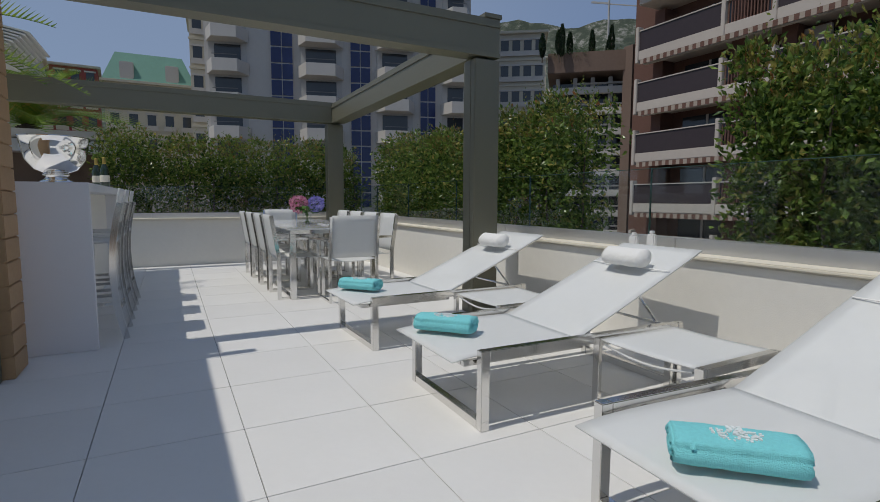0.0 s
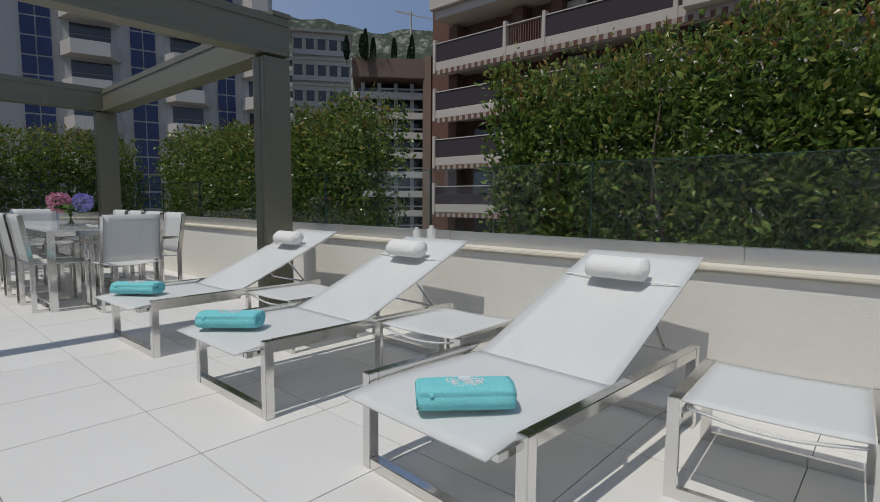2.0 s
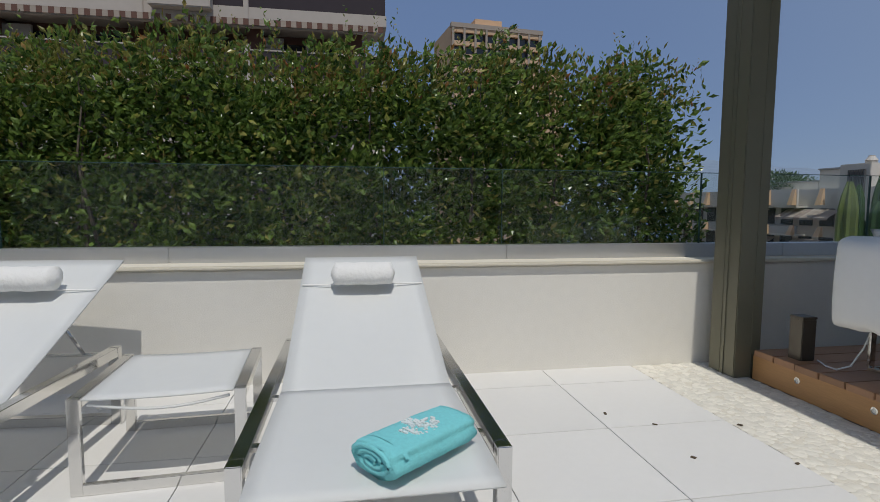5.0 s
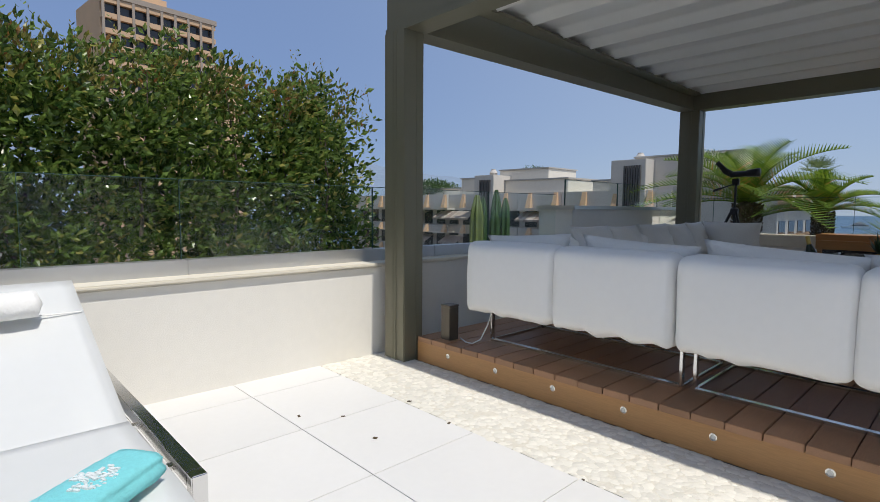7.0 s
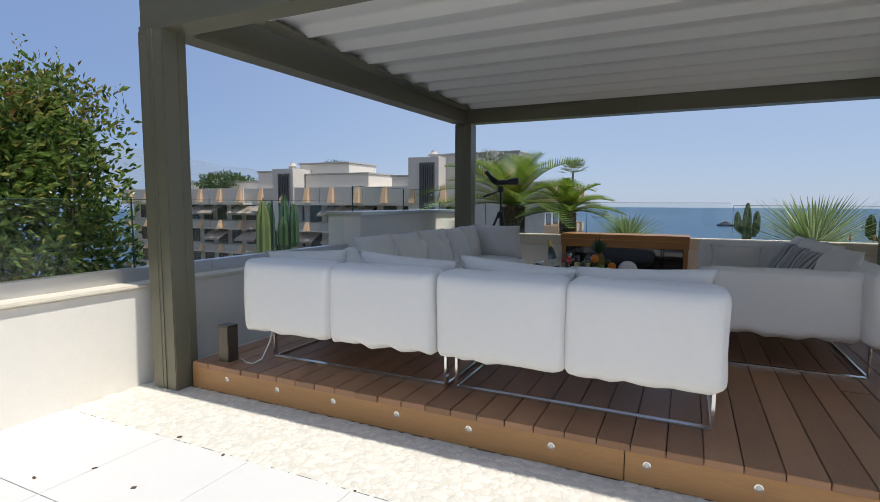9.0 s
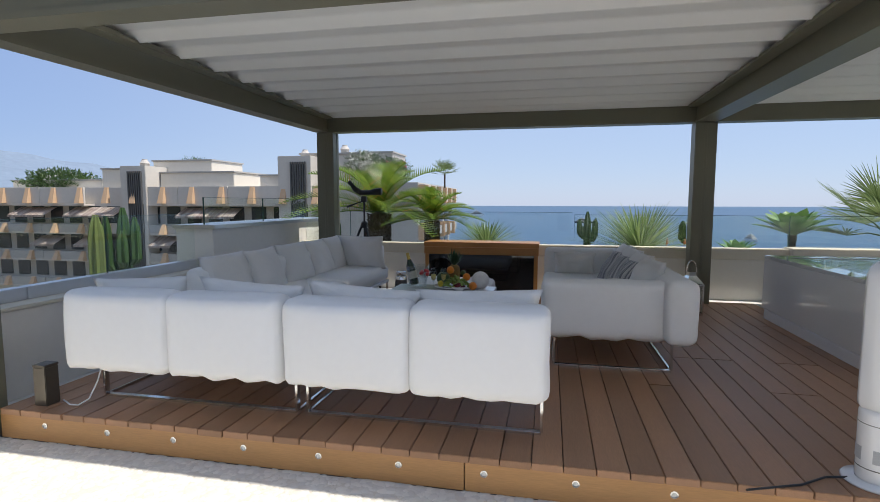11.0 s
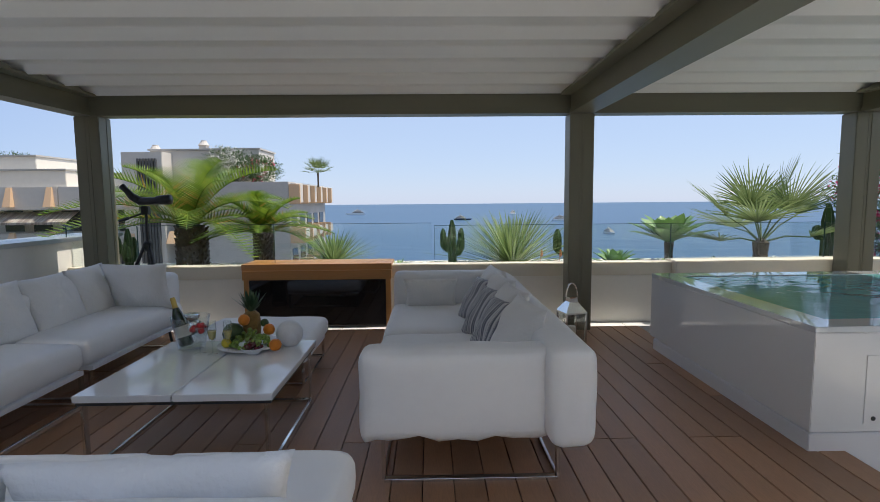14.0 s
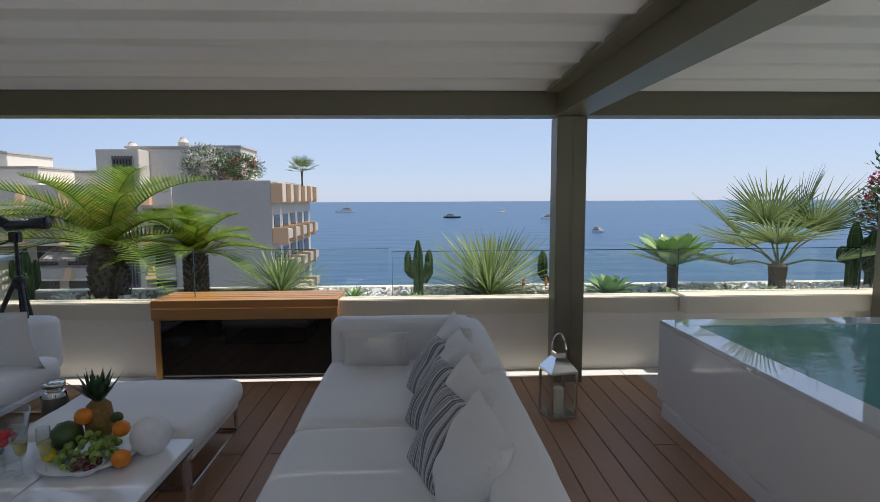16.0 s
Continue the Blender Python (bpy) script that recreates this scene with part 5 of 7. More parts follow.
for nm, b4 in (("hedge_planter", (3.56, -3.9, 4.75, 9.6)), ("hedge_planter", (-0.9, 9.32, 3.55, 10.6))):
    solo(nm, box_of(b4[0], b4[1], -0.4, b4[2], b4[3], 0.45, bevel=0.01), TRIM, "long low stone planter under the hedge", "planter")

# ---- succulents, palms and cacti beyond the sea wall ----
AGAVE = leaf_mat("pale_agave_leaves", (0.14, 0.27, 0.09), (0.30, 0.45, 0.16), gloss=0.4, through_light=0.15)
FROND = leaf_mat("cycad_fronds", (0.08, 0.17, 0.02), (0.26, 0.36, 0.04), (0.42, 0.27, 0.06))
YUCCA = leaf_mat("grey_green_blades", (0.15, 0.23, 0.08), (0.32, 0.40, 0.16))
FAN = leaf_mat("fan_palm_blades", (0.10, 0.16, 0.05), (0.26, 0.33, 0.13))
CACTUS = mat("cactus_skin", (0.05, 0.11, 0.035), 0.5, var=0.2, scale=8, bump=0.2)
CACTUSPALE = mat("pale_cactus_skin", (0.17, 0.22, 0.07), 0.6, var=0.2, scale=8, bump=0.3)
TRUNK = mat("cycad_trunk", (0.09, 0.065, 0.045), 0.95, var=0.4, scale=6, bump=1.0, bscale=25)
STONE = mat("white_gravel", (0.78, 0.77, 0.75), 0.6, island=0.15)
SOIL = mat("dry_soil", (0.16, 0.12, 0.08), 0.95, var=0.3, bump=0.5)


def blade(v, f, base, way, length, width, droop, up=(0, 0, 1), seg=5, cup=0.3):
    """One long leaf: a channelled strip that bends down and narrows to its tip."""
    way, up = Vector(way).normalized(), Vector(up)
    side = way.cross(up)
    side = side.normalized() if side.length > 1e-3 else Vector((1, 0, 0))
    start = len(v)
    for i in range(seg + 1):
        q = i / seg
        p = Vector(base) + way * length * q + Vector((0, 0, -1)) * droop * length * q * q
        w = width * (0.55 + 1.6 * q) * (1 - q) ** 0.7 if q < 1 else 0.001
        n = side.cross(way)
        v.extend([tuple(p - side * w + n * w * cup), tuple(p), tuple(p + side * w + n * w * cup)])
    for i in range(seg):
        k = start + 3 * i
        f.extend([(k, k + 1, k + 4, k + 3), (k + 1, k + 2, k + 5, k + 4)])


def rosette(x, y, z, n, length, width, seed, material, name, label, category, flat=0.15, droop=0.15, stem=0.0):
    q = random.Random(seed)
    v, f = [], []
    for i in range(n):
        a = i * 2.39996
        rise = flat + (1.25 - flat) * (i / n)
        d = (math.cos(a) * math.cos(rise), math.sin(a) * math.cos(rise), math.sin(rise))
        blade(v, f, (0.02 * d[0], 0.02 * d[1], stem), d, length * q.uniform(0.8, 1.08) * (1 - 0.35 * i / n), width, droop * q.uniform(0.6, 1.3))
    t = thing(name, label, category, m=pose(x, y, z))
    part("leaf_rosette", raw_mesh(name, v, f, material, True), material, t)
    if stem:
        part("stem", Shape().lathe([(0.06, -0.1), (0.05, stem * 0.5), (0.06, stem)], 12), TRUNK, t)
    return t


def cycad(x, y, z, trunk, r, n, length, seed, label):
    q = random.Random(seed)
    t = thing("cycad", label, "cycad", m=pose(x, y, z))
    tr = Shape().lathe([(r, -0.1), (r * 1.05, trunk * 0.4), (r * 0.9, trunk), (r * 0.4, trunk + 0.05)], 16)
    for i in range(120):
        a, h = i * 2.4, trunk * i / 120
        c = Vector((math.cos(a) * r * 1.0, math.sin(a) * r * 1.0, h))
        tr.tube([c, c + Vector((math.cos(a) * 0.035, math.sin(a) * 0.035, 0.03))], [0.022, 0.008], 4)
    part("trunk", tr, TRUNK, t, "shaggy brown trunk")
    for i in range(n):
        v, f = [], []
        ribs = Shape()
        a = i * 2.39996 + q.uniform(-0.2, 0.2)
        rise = 0.32 + 1.05 * (i / n)
        ln = length * q.uniform(0.85, 1.1)
        pts = []
        for k in range(13):
            s = k / 12
            hor = ln * (s * math.cos(rise) + 0.22 * s * s)
            hz = ln * (s * math.sin(rise) - 0.52 * s * s * (0.6 + 0.5 * math.cos(rise)))
            pts.append(Vector((math.cos(a) * hor, math.sin(a) * hor, trunk + hz)))
        ribs.tube(pts, [0.011 - 0.0007 * k for k in range(13)], 4)
        for k in range(1, 36):
            s = k / 36
            j = min(int(s * 12), 11)
            p = pts[j].lerp(pts[j + 1], s * 12 - j)
            way = (pts[j + 1] - pts[j]).normalized()
            side = way.cross(Vector((0, 0, 1))).normalized()
            up = side.cross(way)
            for e in (-1, 1):
                d = (side * e * 0.9 + way * 0.45 + up * 0.35).normalized()
                ll = 0.24 * length * math.sin(math.pi * (0.12 + 0.85 * s)) ** 0.7
                wv = way * 0.014
                b = len(v)
                v.extend([tuple(p - wv), tuple(p + wv), tuple(p + d * ll)])
                f.append((b, b + 1, b + 2))
        rib = part("frond", ribs, FROND, t)
        part("leaf_comb", raw_mesh("leaf_comb", v, f, FROND), FROND, rib)["kind"] = "stuff"
    return t


def fan_palm(x, y, z, h, n, size, seed, label):
    q = random.Random(seed)
    t = thing("fan_palm", label, "palm tree", m=pose(x, y, z))
    part("trunk", Shape().lathe([(0.10, -0.2), (0.085, h * 0.5), (0.10, h), (0.03, h + 0.06)], 12), TRUNK, t)
    for i in range(n):
        v, f = [], []
        stalks = Shape()
        a = i * 2.39996
        rise = 0.22 + 1.15 * (i / n)
        d = Vector((math.cos(a) * math.cos(rise), math.sin(a) * math.cos(rise), math.sin(rise)))
        sl = size * q.uniform(0.55, 0.75)
        hub = Vector((0, 0, h)) + d * sl + Vector((0, 0, -0.10 * math.cos(rise)))
        stalks.tube([(0, 0, h), Vector((0, 0, h)) + d * sl * 0.5, hub], [0.014, 0.010, 0.008], 5)
        side = d.cross(Vector((0, 0, 1))).normalized()
        up = side.cross(d)
        for k in range(34):
            b = math.radians(-82 + 164 * k / 33)
            w = (d * math.cos(b) + side * math.sin(b) + up * (0.22 * abs(math.sin(b)))).normalized()
            blade(v, f, hub, w, size * q.uniform(0.62, 0.8) * (1 - 0.18 * abs(b) / 2), 0.013, 0.04 + 0.12 * q.random(), up=tuple(up), seg=3, cup=0.5)
        part("leaf_blade", raw_mesh("leaf_blade", v, f, FAN), FAN, part("leaf_stalk", stalks, FAN, t))
    return t


def ribbed(pts, rs, ribs=7):
    """A fluted cactus column along points."""
    s = Shape()
    rings = []
    for p, r in zip(pts, rs):
        rings.append([s.bm.verts.new(Vector(p) + Vector((math.cos(k * math.pi / ribs), math.sin(k * math.pi / ribs), 0)) * r * (1.0 if k % 2 else 0.66)) for k in range(ribs * 2)])
    for a, b in zip(rings, rings[1:]):
        for k in range(ribs * 2):
            s.bm.faces.new((a[k], a[(k + 1) % (ribs * 2)], b[(k + 1) % (ribs * 2)], b[k]))
    s.bm.faces.new(rings[-1])
    s.bm.faces.new(list(reversed(rings[0])))
    return s


def cactus(x, y, z, h, arms, seed, material=None, r=0.055):
    q = random.Random(seed)
    material = material or CACTUS
    t = thing("column_cactus", "fluted green column cactus with upright arms", "cactus", "cacti in the planters", m=pose(x, y, z))
    k = 8
    part("main_column", ribbed([(0, 0, -0.1 + (h + 0.1) * i / k) for i in range(k + 1)], [r * (1 if i < k - 1 else 0.75 if i < k else 0.3) for i in range(k + 1)]), material, t)
    for i in range(arms):
        a = q.uniform(0, math.tau)
        b, top = q.uniform(0.2, 0.45) * h, q.uniform(0.6, 0.92) * h
        o = Vector((math.cos(a), math.sin(a), 0)) * r * 2.3
        pts = [(0, 0, b), tuple(o * 0.7 + Vector((0, 0, b + 0.02))), tuple(o + Vector((0, 0, b + 0.08)))] + [tuple(o + Vector((0, 0, b + 0.08 + (top - b - 0.08) * j / 4))) for j in range(1, 5)]
        part("arm", ribbed(pts, [r * 0.5, r * 0.7, r * 0.8, r * 0.8, r * 0.8, r * 0.7, r * 0.25], 6), material, t)
    return t


planter = thing("sea_planter", "long stone planter bed with soil and white gravel beyond the glass", "planter")
part("bed", box_of(-7.6, -9.6, -0.4, 3.6, -8.225, 0.665), SOIL, planter, "dry soil bed")
part("outer_kerb", box_of(-7.6, -9.76, -0.4, 3.9, -9.605, 0.685, bevel=0.01), TRIM, planter)
g = np.random.default_rng(21)
spots = [(g.uniform(-6.6, 0.2), g.uniform(-9.55, -8.3)) for _ in range(2100)] + [(g.uniform(1.6, 3.0), g.uniform(-9.55, -8.3)) for _ in range(260)]
gr = Shape()
for x, y in spots:
    s = g.uniform(0.012, 0.034)
    gr.box(-s, -s * 0.8, -s * 0.6, s, s * 0.8, s * 0.6, m=pose(x, y, 0.668 + g.uniform(0, 0.02), g.uniform(0, 90), g.uniform(0, 90), g.uniform(0, 90)))
part("gravel", gr, STONE, planter, "white marble gravel")["kind"] = "stuff"
cycad(2.38, -9.25, 0.66, 0.55, 0.17, 24, 1.5, 3, "old cycad with a shaggy trunk and arching fronds")
cycad(1.50, -9.35, 0.66, 0.44, 0.10, 20, 0.85, 5, "young cycad with a ring of stiff fronds")
rosette(2.15, -8.62, 0.66, 26, 0.26, 0.026, 8, AGAVE, "agave", "small pale green agave beside the glass", "agave")
rosette(0.62, -9.5, 0.66, 170, 0.80, 0.012, 9, YUCCA, "grass_yucca", "round tuft of stiff grey-green yucca blades", "yucca", droop=0.06)
for i, (x, y, s) in enumerate(((0.18, -9.0, 0.2), (-0.28, -9.0, 0.26), (-0.92, -8.62, 0.26), (-2.55, -8.9, 0.22), (-4.25, -8.9, 0.26))):
    rosette(x, y, 0.66, 24, s, 0.02, 30 + i, AGAVE, "agave", "small pale green agave in the gravel", "agave")
cactus(-0.95, -9.0, 0.66, 0.62, 5, 41)
rosette(-1.72, -9.1, 0.66, 260, 1.25, 0.013, 10, YUCCA, "grass_yucca", "large round tuft of stiff grey-green yucca blades", "yucca", droop=0.08)
cactus(-2.42, -9.0, 0.66, 0.66, 3, 42, r=0.07)
rosette(-3.00, -9.0, 0.66, 28, 0.46, 0.065, 12, AGAVE, "agave", "broad-leaved pale green agave", "agave", flat=0.25)
rosette(-3.75, -9.15, 0.66, 30, 0.66, 0.11, 13, AGAVE, "agave", "large spreading agave on a short stem", "agave", flat=0.38, droop=0.10, stem=0.30)
for i, (x, y) in enumerate(((-3.55, -8.75), (-3.95, -8.8), (-4.6, -8.8))):
    rosette(x, y, 0.66, 26, 0.26, 0.03, 60 + i, AGAVE, "agave", "small green agave in the gravel", "agave")
fan_palm(-4.98, -9.2, 0.66, 0.28, 10, 0.98, 14, "blue-grey fan palm with stiff radiating leaves")
cactus(-5.85, -9.2, 0.66, 0.78, 5, 43, r=0.075)
cactus(-6.15, -9.3, 0.66, 0.62, 3, 44, r=0.06)
cactus(3.05, -9.0, 0.66, 0.55, 5, 45, r=0.05)
ALOE = mat("aloe_flower", (0.75, 0.25, 0.12), 0.6)
for i, x in enumerate((-2.02, -2.25)):
    t = thing("aloe", "small aloe with an orange flower spike", "aloe", "aloes in the gravel", m=pose(x, -8.75, 0.66))
    v, f = [], []
    for k in range(14):
        a = k * 2.4
        blade(v, f, (0, 0, 0), (math.cos(a), math.sin(a), 0.7), 0.16, 0.012, 0.1)
    part("leaf_rosette", raw_mesh("aloe_leaves", v, f, YUCCA), YUCCA, t)
    part("flower_spike", Shape().tube([(0, 0, 0), (0.01, 0, 0.18)], 0.004, 5).lathe([(0.006, 0.17), (0.018, 0.19), (0.012, 0.24), (0.002, 0.26)], 8), ALOE, t, "orange flower spike")
OLEANDER = leaf_mat("oleander_leaves", (0.03, 0.08, 0.02), (0.12, 0.20, 0.06))
REDFLOWER = leaf_mat("magenta_blossoms", (0.55, 0.02, 0.10), (0.80, 0.08, 0.22), through_light=0.25)


def flowering_bush(x, y, z, rx, rz, n, m, petals, pm, label, seed):
    r = np.random.default_rng(seed)
    t = thing("flowering_bush", label, "bush", m=pose(x, y, z))
    d = r.normal(size=(n, 3))
    d /= np.linalg.norm(d, axis=1)[:, None]
    k = r.uniform(0.45, 1.0, (n, 1))
    lump = np.array([1 + 0.35 * noise.noise(Vector((p[0] * 2, p[1] * 2, p[2] * 2 + seed))) for p in d])[:, None]
    pos = d * k * lump * np.array([rx, rx, rz]) + np.array([0, 0, rz])
    part("foliage", leaves_mesh("foliage", pos, d + r.normal(size=(n, 3)) * 0.6 + np.array([0, 0, 0.4]), r.uniform(0.7, 1.1, n) * rx * 0.14, m, r, wide=0.25), m, t)
    c = r.integers(0, n, petals // 8)
    fp = np.repeat(pos[c] * 1.04, 8, axis=0) + r.normal(size=(len(c) * 8, 3)) * rx * 0.05
    part("blossom", leaves_mesh("blossom", fp, r.normal(size=fp.shape), np.full(len(fp), rx * 0.075), pm, r, wide=0.8), pm, t, "clusters of blossom")
    part("stem", Shape().tube([(0, 0, -0.3), (0.02, 0, rz * 0.6), (0.0, 0.05, rz * 1.4)], [0.03, 0.02, 0.01], 6), BARK, t)
    return t


flowering_bush(-6.45, -9.0, 0.55, 0.62, 0.95, 5200, OLEANDER, 900, REDFLOWER, "oleander bush with magenta blossom beyond the sea wall", 71)
# cacti in the east planter
solo("hedge_planter", box_of(3.62, -5.85, -0.4, 4.75, -4.0, 0.40, bevel=0.01), TRIM, "low stone planter with cacti", "planter")
cactus(4.05, -5.35, 0.40, 0.88, 2, 46, CACTUSPALE, r=0.08)
cactus(4.1, -5.75, 0.40, 0.95, 6, 47, r=0.07)
flowering_bush(4.0, -4.75, 0.40, 0.20, 0.14, 500, OLEANDER, 60, REDFLOWER, "small flowering shrub among the cacti", 72)


# ---- sea, land, hills and the town around ----
def plain(name, verts, faces, material, label, category):
    return tagged(new(name, raw_mesh(name, verts, faces, material)), label, category, kind="structure")


SEA = bpy.data.materials.new("blue_sea")
SEA.use_nodes = True
n, l = SEA.node_tree.nodes, SEA.node_tree.links
b = n["Principled BSDF"]
b.inputs["Roughness"].default_value = 0.32
b.inputs["IOR"].default_value = 1.33
tc, w1, w2, cr, bp = n.new("ShaderNodeTexCoord"), n.new("ShaderNodeTexNoise"), n.new("ShaderNodeTexNoise"), n.new("ShaderNodeValToRGB"), n.new("ShaderNodeBump")
mp = n.new("ShaderNodeMapping")
mp.inputs["Scale"].default_value = (0.35, 1.0, 1.0)
w1.inputs["Scale"].default_value, w2.inputs["Scale"].default_value = 0.06, 0.006
w1.inputs["Detail"].default_value, w2.inputs["Detail"].default_value = 6, 4
cr.color_ramp.elements[0].color, cr.color_ramp.elements[1].color = (0.017, 0.065, 0.135, 1), (0.032, 0.10, 0.18, 1)
l.new(tc.outputs["Object"], mp.inputs[0])
for q in (w1, w2):
    l.new(mp.outputs[0], q.inputs["Vector"])
l.new(w2.outputs[0], cr.inputs[0])
l.new(cr.outputs[0], b.inputs["Base Color"])
bp.inputs["Strength"].default_value, bp.inputs["Distance"].default_value = 0.7, 2.5
l.new(w1.outputs[0], bp.inputs["Height"])
l.new(bp.outputs[0], b.inputs["Normal"])
plain("water", [(-4800, -4900, -30), (4800, -4900, -30), (4800, -70, -30), (-4800, -70, -30)], [(0, 1, 2, 3)], SEA, "calm blue sea reaching the horizon", "sea")
EARTH = mat("dusty_ground", (0.16, 0.15, 0.12), 0.9, var=0.3, scale=0.05, stain=0.3)
plain("ground", [(-4800, -70, -30), (4800, -70, -30), (4800, 4800, -30), (-4800, 4800, -30)], [(0, 1, 2, 3)], EARTH, "town ground below the terrace", "ground")
HILL = mat("rocky_green_hill", (0.12, 0.125, 0.11), 0.95, bump=0.8, bscale=0.03)
n, l = HILL.node_tree.nodes, HILL.node_tree.links
tc, scrub, cr = n.new("ShaderNodeTexCoord"), n.new("ShaderNodeTexNoise"), n.new("ShaderNodeValToRGB")
scrub.inputs["Scale"].default_value, scrub.inputs["Detail"].default_value, scrub.inputs["Roughness"].default_value = 0.05, 10, 0.78
cr.color_ramp.elements[0].position, cr.color_ramp.elements[1].position = 0.46, 0.62
cr.color_ramp.elements[0].color, cr.color_ramp.elements[1].color = (0.035, 0.048, 0.032, 1), (0.26, 0.25, 0.23, 1)
e = cr.color_ramp.elements.new(0.53)
e.color = (0.07, 0.085, 0.055, 1)
l.new(tc.outputs["Object"], scrub.inputs["Vector"])
l.new(scrub.outputs[0], cr.inputs[0])
l.new(cr.outputs[0], n["Principled BSDF"].inputs["Base Color"])
# distance haze is painted into this blue-grey base colour
FARHILL = mat("haze_tinted_far_hill", (0.20, 0.26, 0.34), 0.95, var=0.15, scale=0.004, stain=0.15)


def hills(name, az0, az1, d0, d1, top, seed, material, label):
    """A ridge seen over an arc of bearings (degrees from +y towards +x)."""
    v, f = [], []
    na, nd = 90, 14
    for i in range(na + 1):
        a = math.radians(az0 + (az1 - az0) * i / na)
        for j in range(nd + 1):
            q = j / nd
            d = d0 + (d1 - d0) * q
            p = Vector((math.sin(a) * d, math.cos(a) * d, 0))
            e = top(math.degrees(a)) * (q ** 0.8 if q < 0.85 else 1 - (q - 0.85) * 2)
            nz = noise.fractal(p * 0.004 + Vector((seed, 0, 0)), 0.8, 2.1, 6) * 26 * q + noise.fractal(p * 0.02, 0.9, 2.1, 4) * 9 * q
            v.append((p.x, p.y, -30 + e + nz))
    for i in range(na):
        for j in range(nd):
            k = i * (nd + 1) + j
            f.append((k, k + nd + 1, k + nd + 2, k + 1))
    return tagged(new(name, raw_mesh(name, v, f, material)), label, "hill", kind="structure")


hills("backdrop_hill", -40, 70, 420, 1250, lambda a: 395 * max(0.05, 1 - abs((a - 38) / 62) ** 2.2), 3, HILL, "steep rocky hillside with scrub above the town")
hills("backdrop_far_hill", 60, 152, 2600, 4200, lambda a: 30 + 560 * max(0.0, 1 - abs((a - 95) / 60) ** 1.4), 9, FARHILL, "far mountains along the coast, tinted blue for haze")

CONCRETE = mat("pale_concrete", (0.64, 0.60, 0.54), 0.8, var=0.06, scale=0.6, stain=0.14, bump=0.1, bscale=4)
GREYCON = mat("weathered_grey_concrete", (0.47, 0.45, 0.42), 0.85, var=0.08, scale=0.5, stain=0.2, bump=0.1, bscale=4)
PEACH = mat("peach_concrete", (0.66, 0.44, 0.27), 0.8, var=0.06, scale=1, stain=0.1)
BRICKRED = mat("terracotta_wall", (0.15, 0.075, 0.055), 0.85, var=0.12, scale=2, stain=0.15)
BROWNCON = mat("brown_concrete", (0.19, 0.13, 0.10), 0.85, var=0.1, scale=1, stain=0.15)
TINT = mat("smoked_balustrade", (0.055, 0.042, 0.045), 0.35, var=0.08, scale=0.6, spec=0.25)
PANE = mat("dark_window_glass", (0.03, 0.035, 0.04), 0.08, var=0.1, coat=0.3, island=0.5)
BLUEPANE = mat("deep_blue_glazing", (0.012, 0.022, 0.085), 0.12, var=0.1, island=0.25)
WHITEWALL = mat("white_facade", (0.55, 0.515, 0.47), 0.7, var=0.04, scale=0.4, stain=0.08)
CREAMWALL = mat("cream_stucco", (0.58, 0.53, 0.42), 0.85, var=0.06, scale=0.6, stain=0.12)
COPPER = mat("verdigris_copper", (0.14, 0.30, 0.24), 0.7, var=0.12, scale=1, stain=0.15)
REDWALL = mat("red_stucco", (0.32, 0.07, 0.06), 0.85, var=0.1, scale=1, stain=0.15)
AWNING = mat("cream_awning", (0.40, 0.33, 0.27), 0.9, var=0.08, scale=3)
ROOFPAINT = mat("cream_roof_render", (0.76, 0.71, 0.62), 0.85, var=0.05, scale=0.5, stain=0.14)
AWNSTRIPE = stripe_mat("striped_awning_cloth", (0.74, 0.66, 0.58), (0.52, 0.42, 0.37), 0.22, 0)
SCREEN = mat("dark_lattice", (0.10, 0.10, 0.10), 0.7)


def house(name, label, m, category="building"):
    return thing(name, label, category, m=m)


# pale apartment block by the sea; local x runs along its front (towards +x), front face looks to +y
t = house("apartment_block", "long pale concrete apartment block with wedge brackets and awnings", pose(12.1, -50, 0))
part("wall", box_of(0, -16, -30, 8.5, 0, 3.35, bevel=0.05), GREYCON, t, "blank weathered concrete end wall")
part("wall", box_of(8.5, -14, -30, 62, -1.3, 3.0), CONCRETE, t)
for lo, hi, x0, x1 in ((1.2, 3.05, 8.52, 62.5), (-2.0, -1.1, 8.52, 62.5), (-5.1, -4.2, 8.52, 62.5), (-8.2, -7.3, 8.52, 62.5)):
    for x in np.arange(x0, x1, 6.0):
        if 11 < x < 14 or 30 < x < 33:
            continue
        part("balcony_front", box_of(x, -0.1, lo, x + 5.95, 0.15, hi, bevel=0.03), CONCRETE if hi > 2 else GREYCON, t)
        part("balcony_slab", box_of(x, -1.3, lo - 0.22, x + 5.95, 0.15, lo - 0.01), CONCRETE, t)
wedge = Shape()
vv = [wedge.bm.verts.new(p) for p in ((-0.35, 0.15, 0), (0.35, 0.15, 0), (-0.22, 0.15, 1.75), (0.22, 0.15, 1.75), (-0.35, 0.75, 0), (0.35, 0.75, 0), (-0.22, 0.28, 1.75), (0.22, 0.28, 1.75))]
for q in ((0, 1, 5, 4), (2, 6, 7, 3), (4, 5, 7, 6), (0, 4, 6, 2), (1, 3, 7, 5), (0, 2, 3, 1)):
    wedge.bm.faces.new([vv[i] for i in q])
wm = wedge.mesh("bracket", PEACH)
for z in (1.25, -2.1, -5.2, -8.3):
    for i in range(15):
        part("bracket", wm, PEACH, t, m=Matrix.Translation((10.5 + 3.55 * i, 0, z)) @ Matrix.Diagonal((1, 1, 1 if z > 0 else 0.62, 1)))
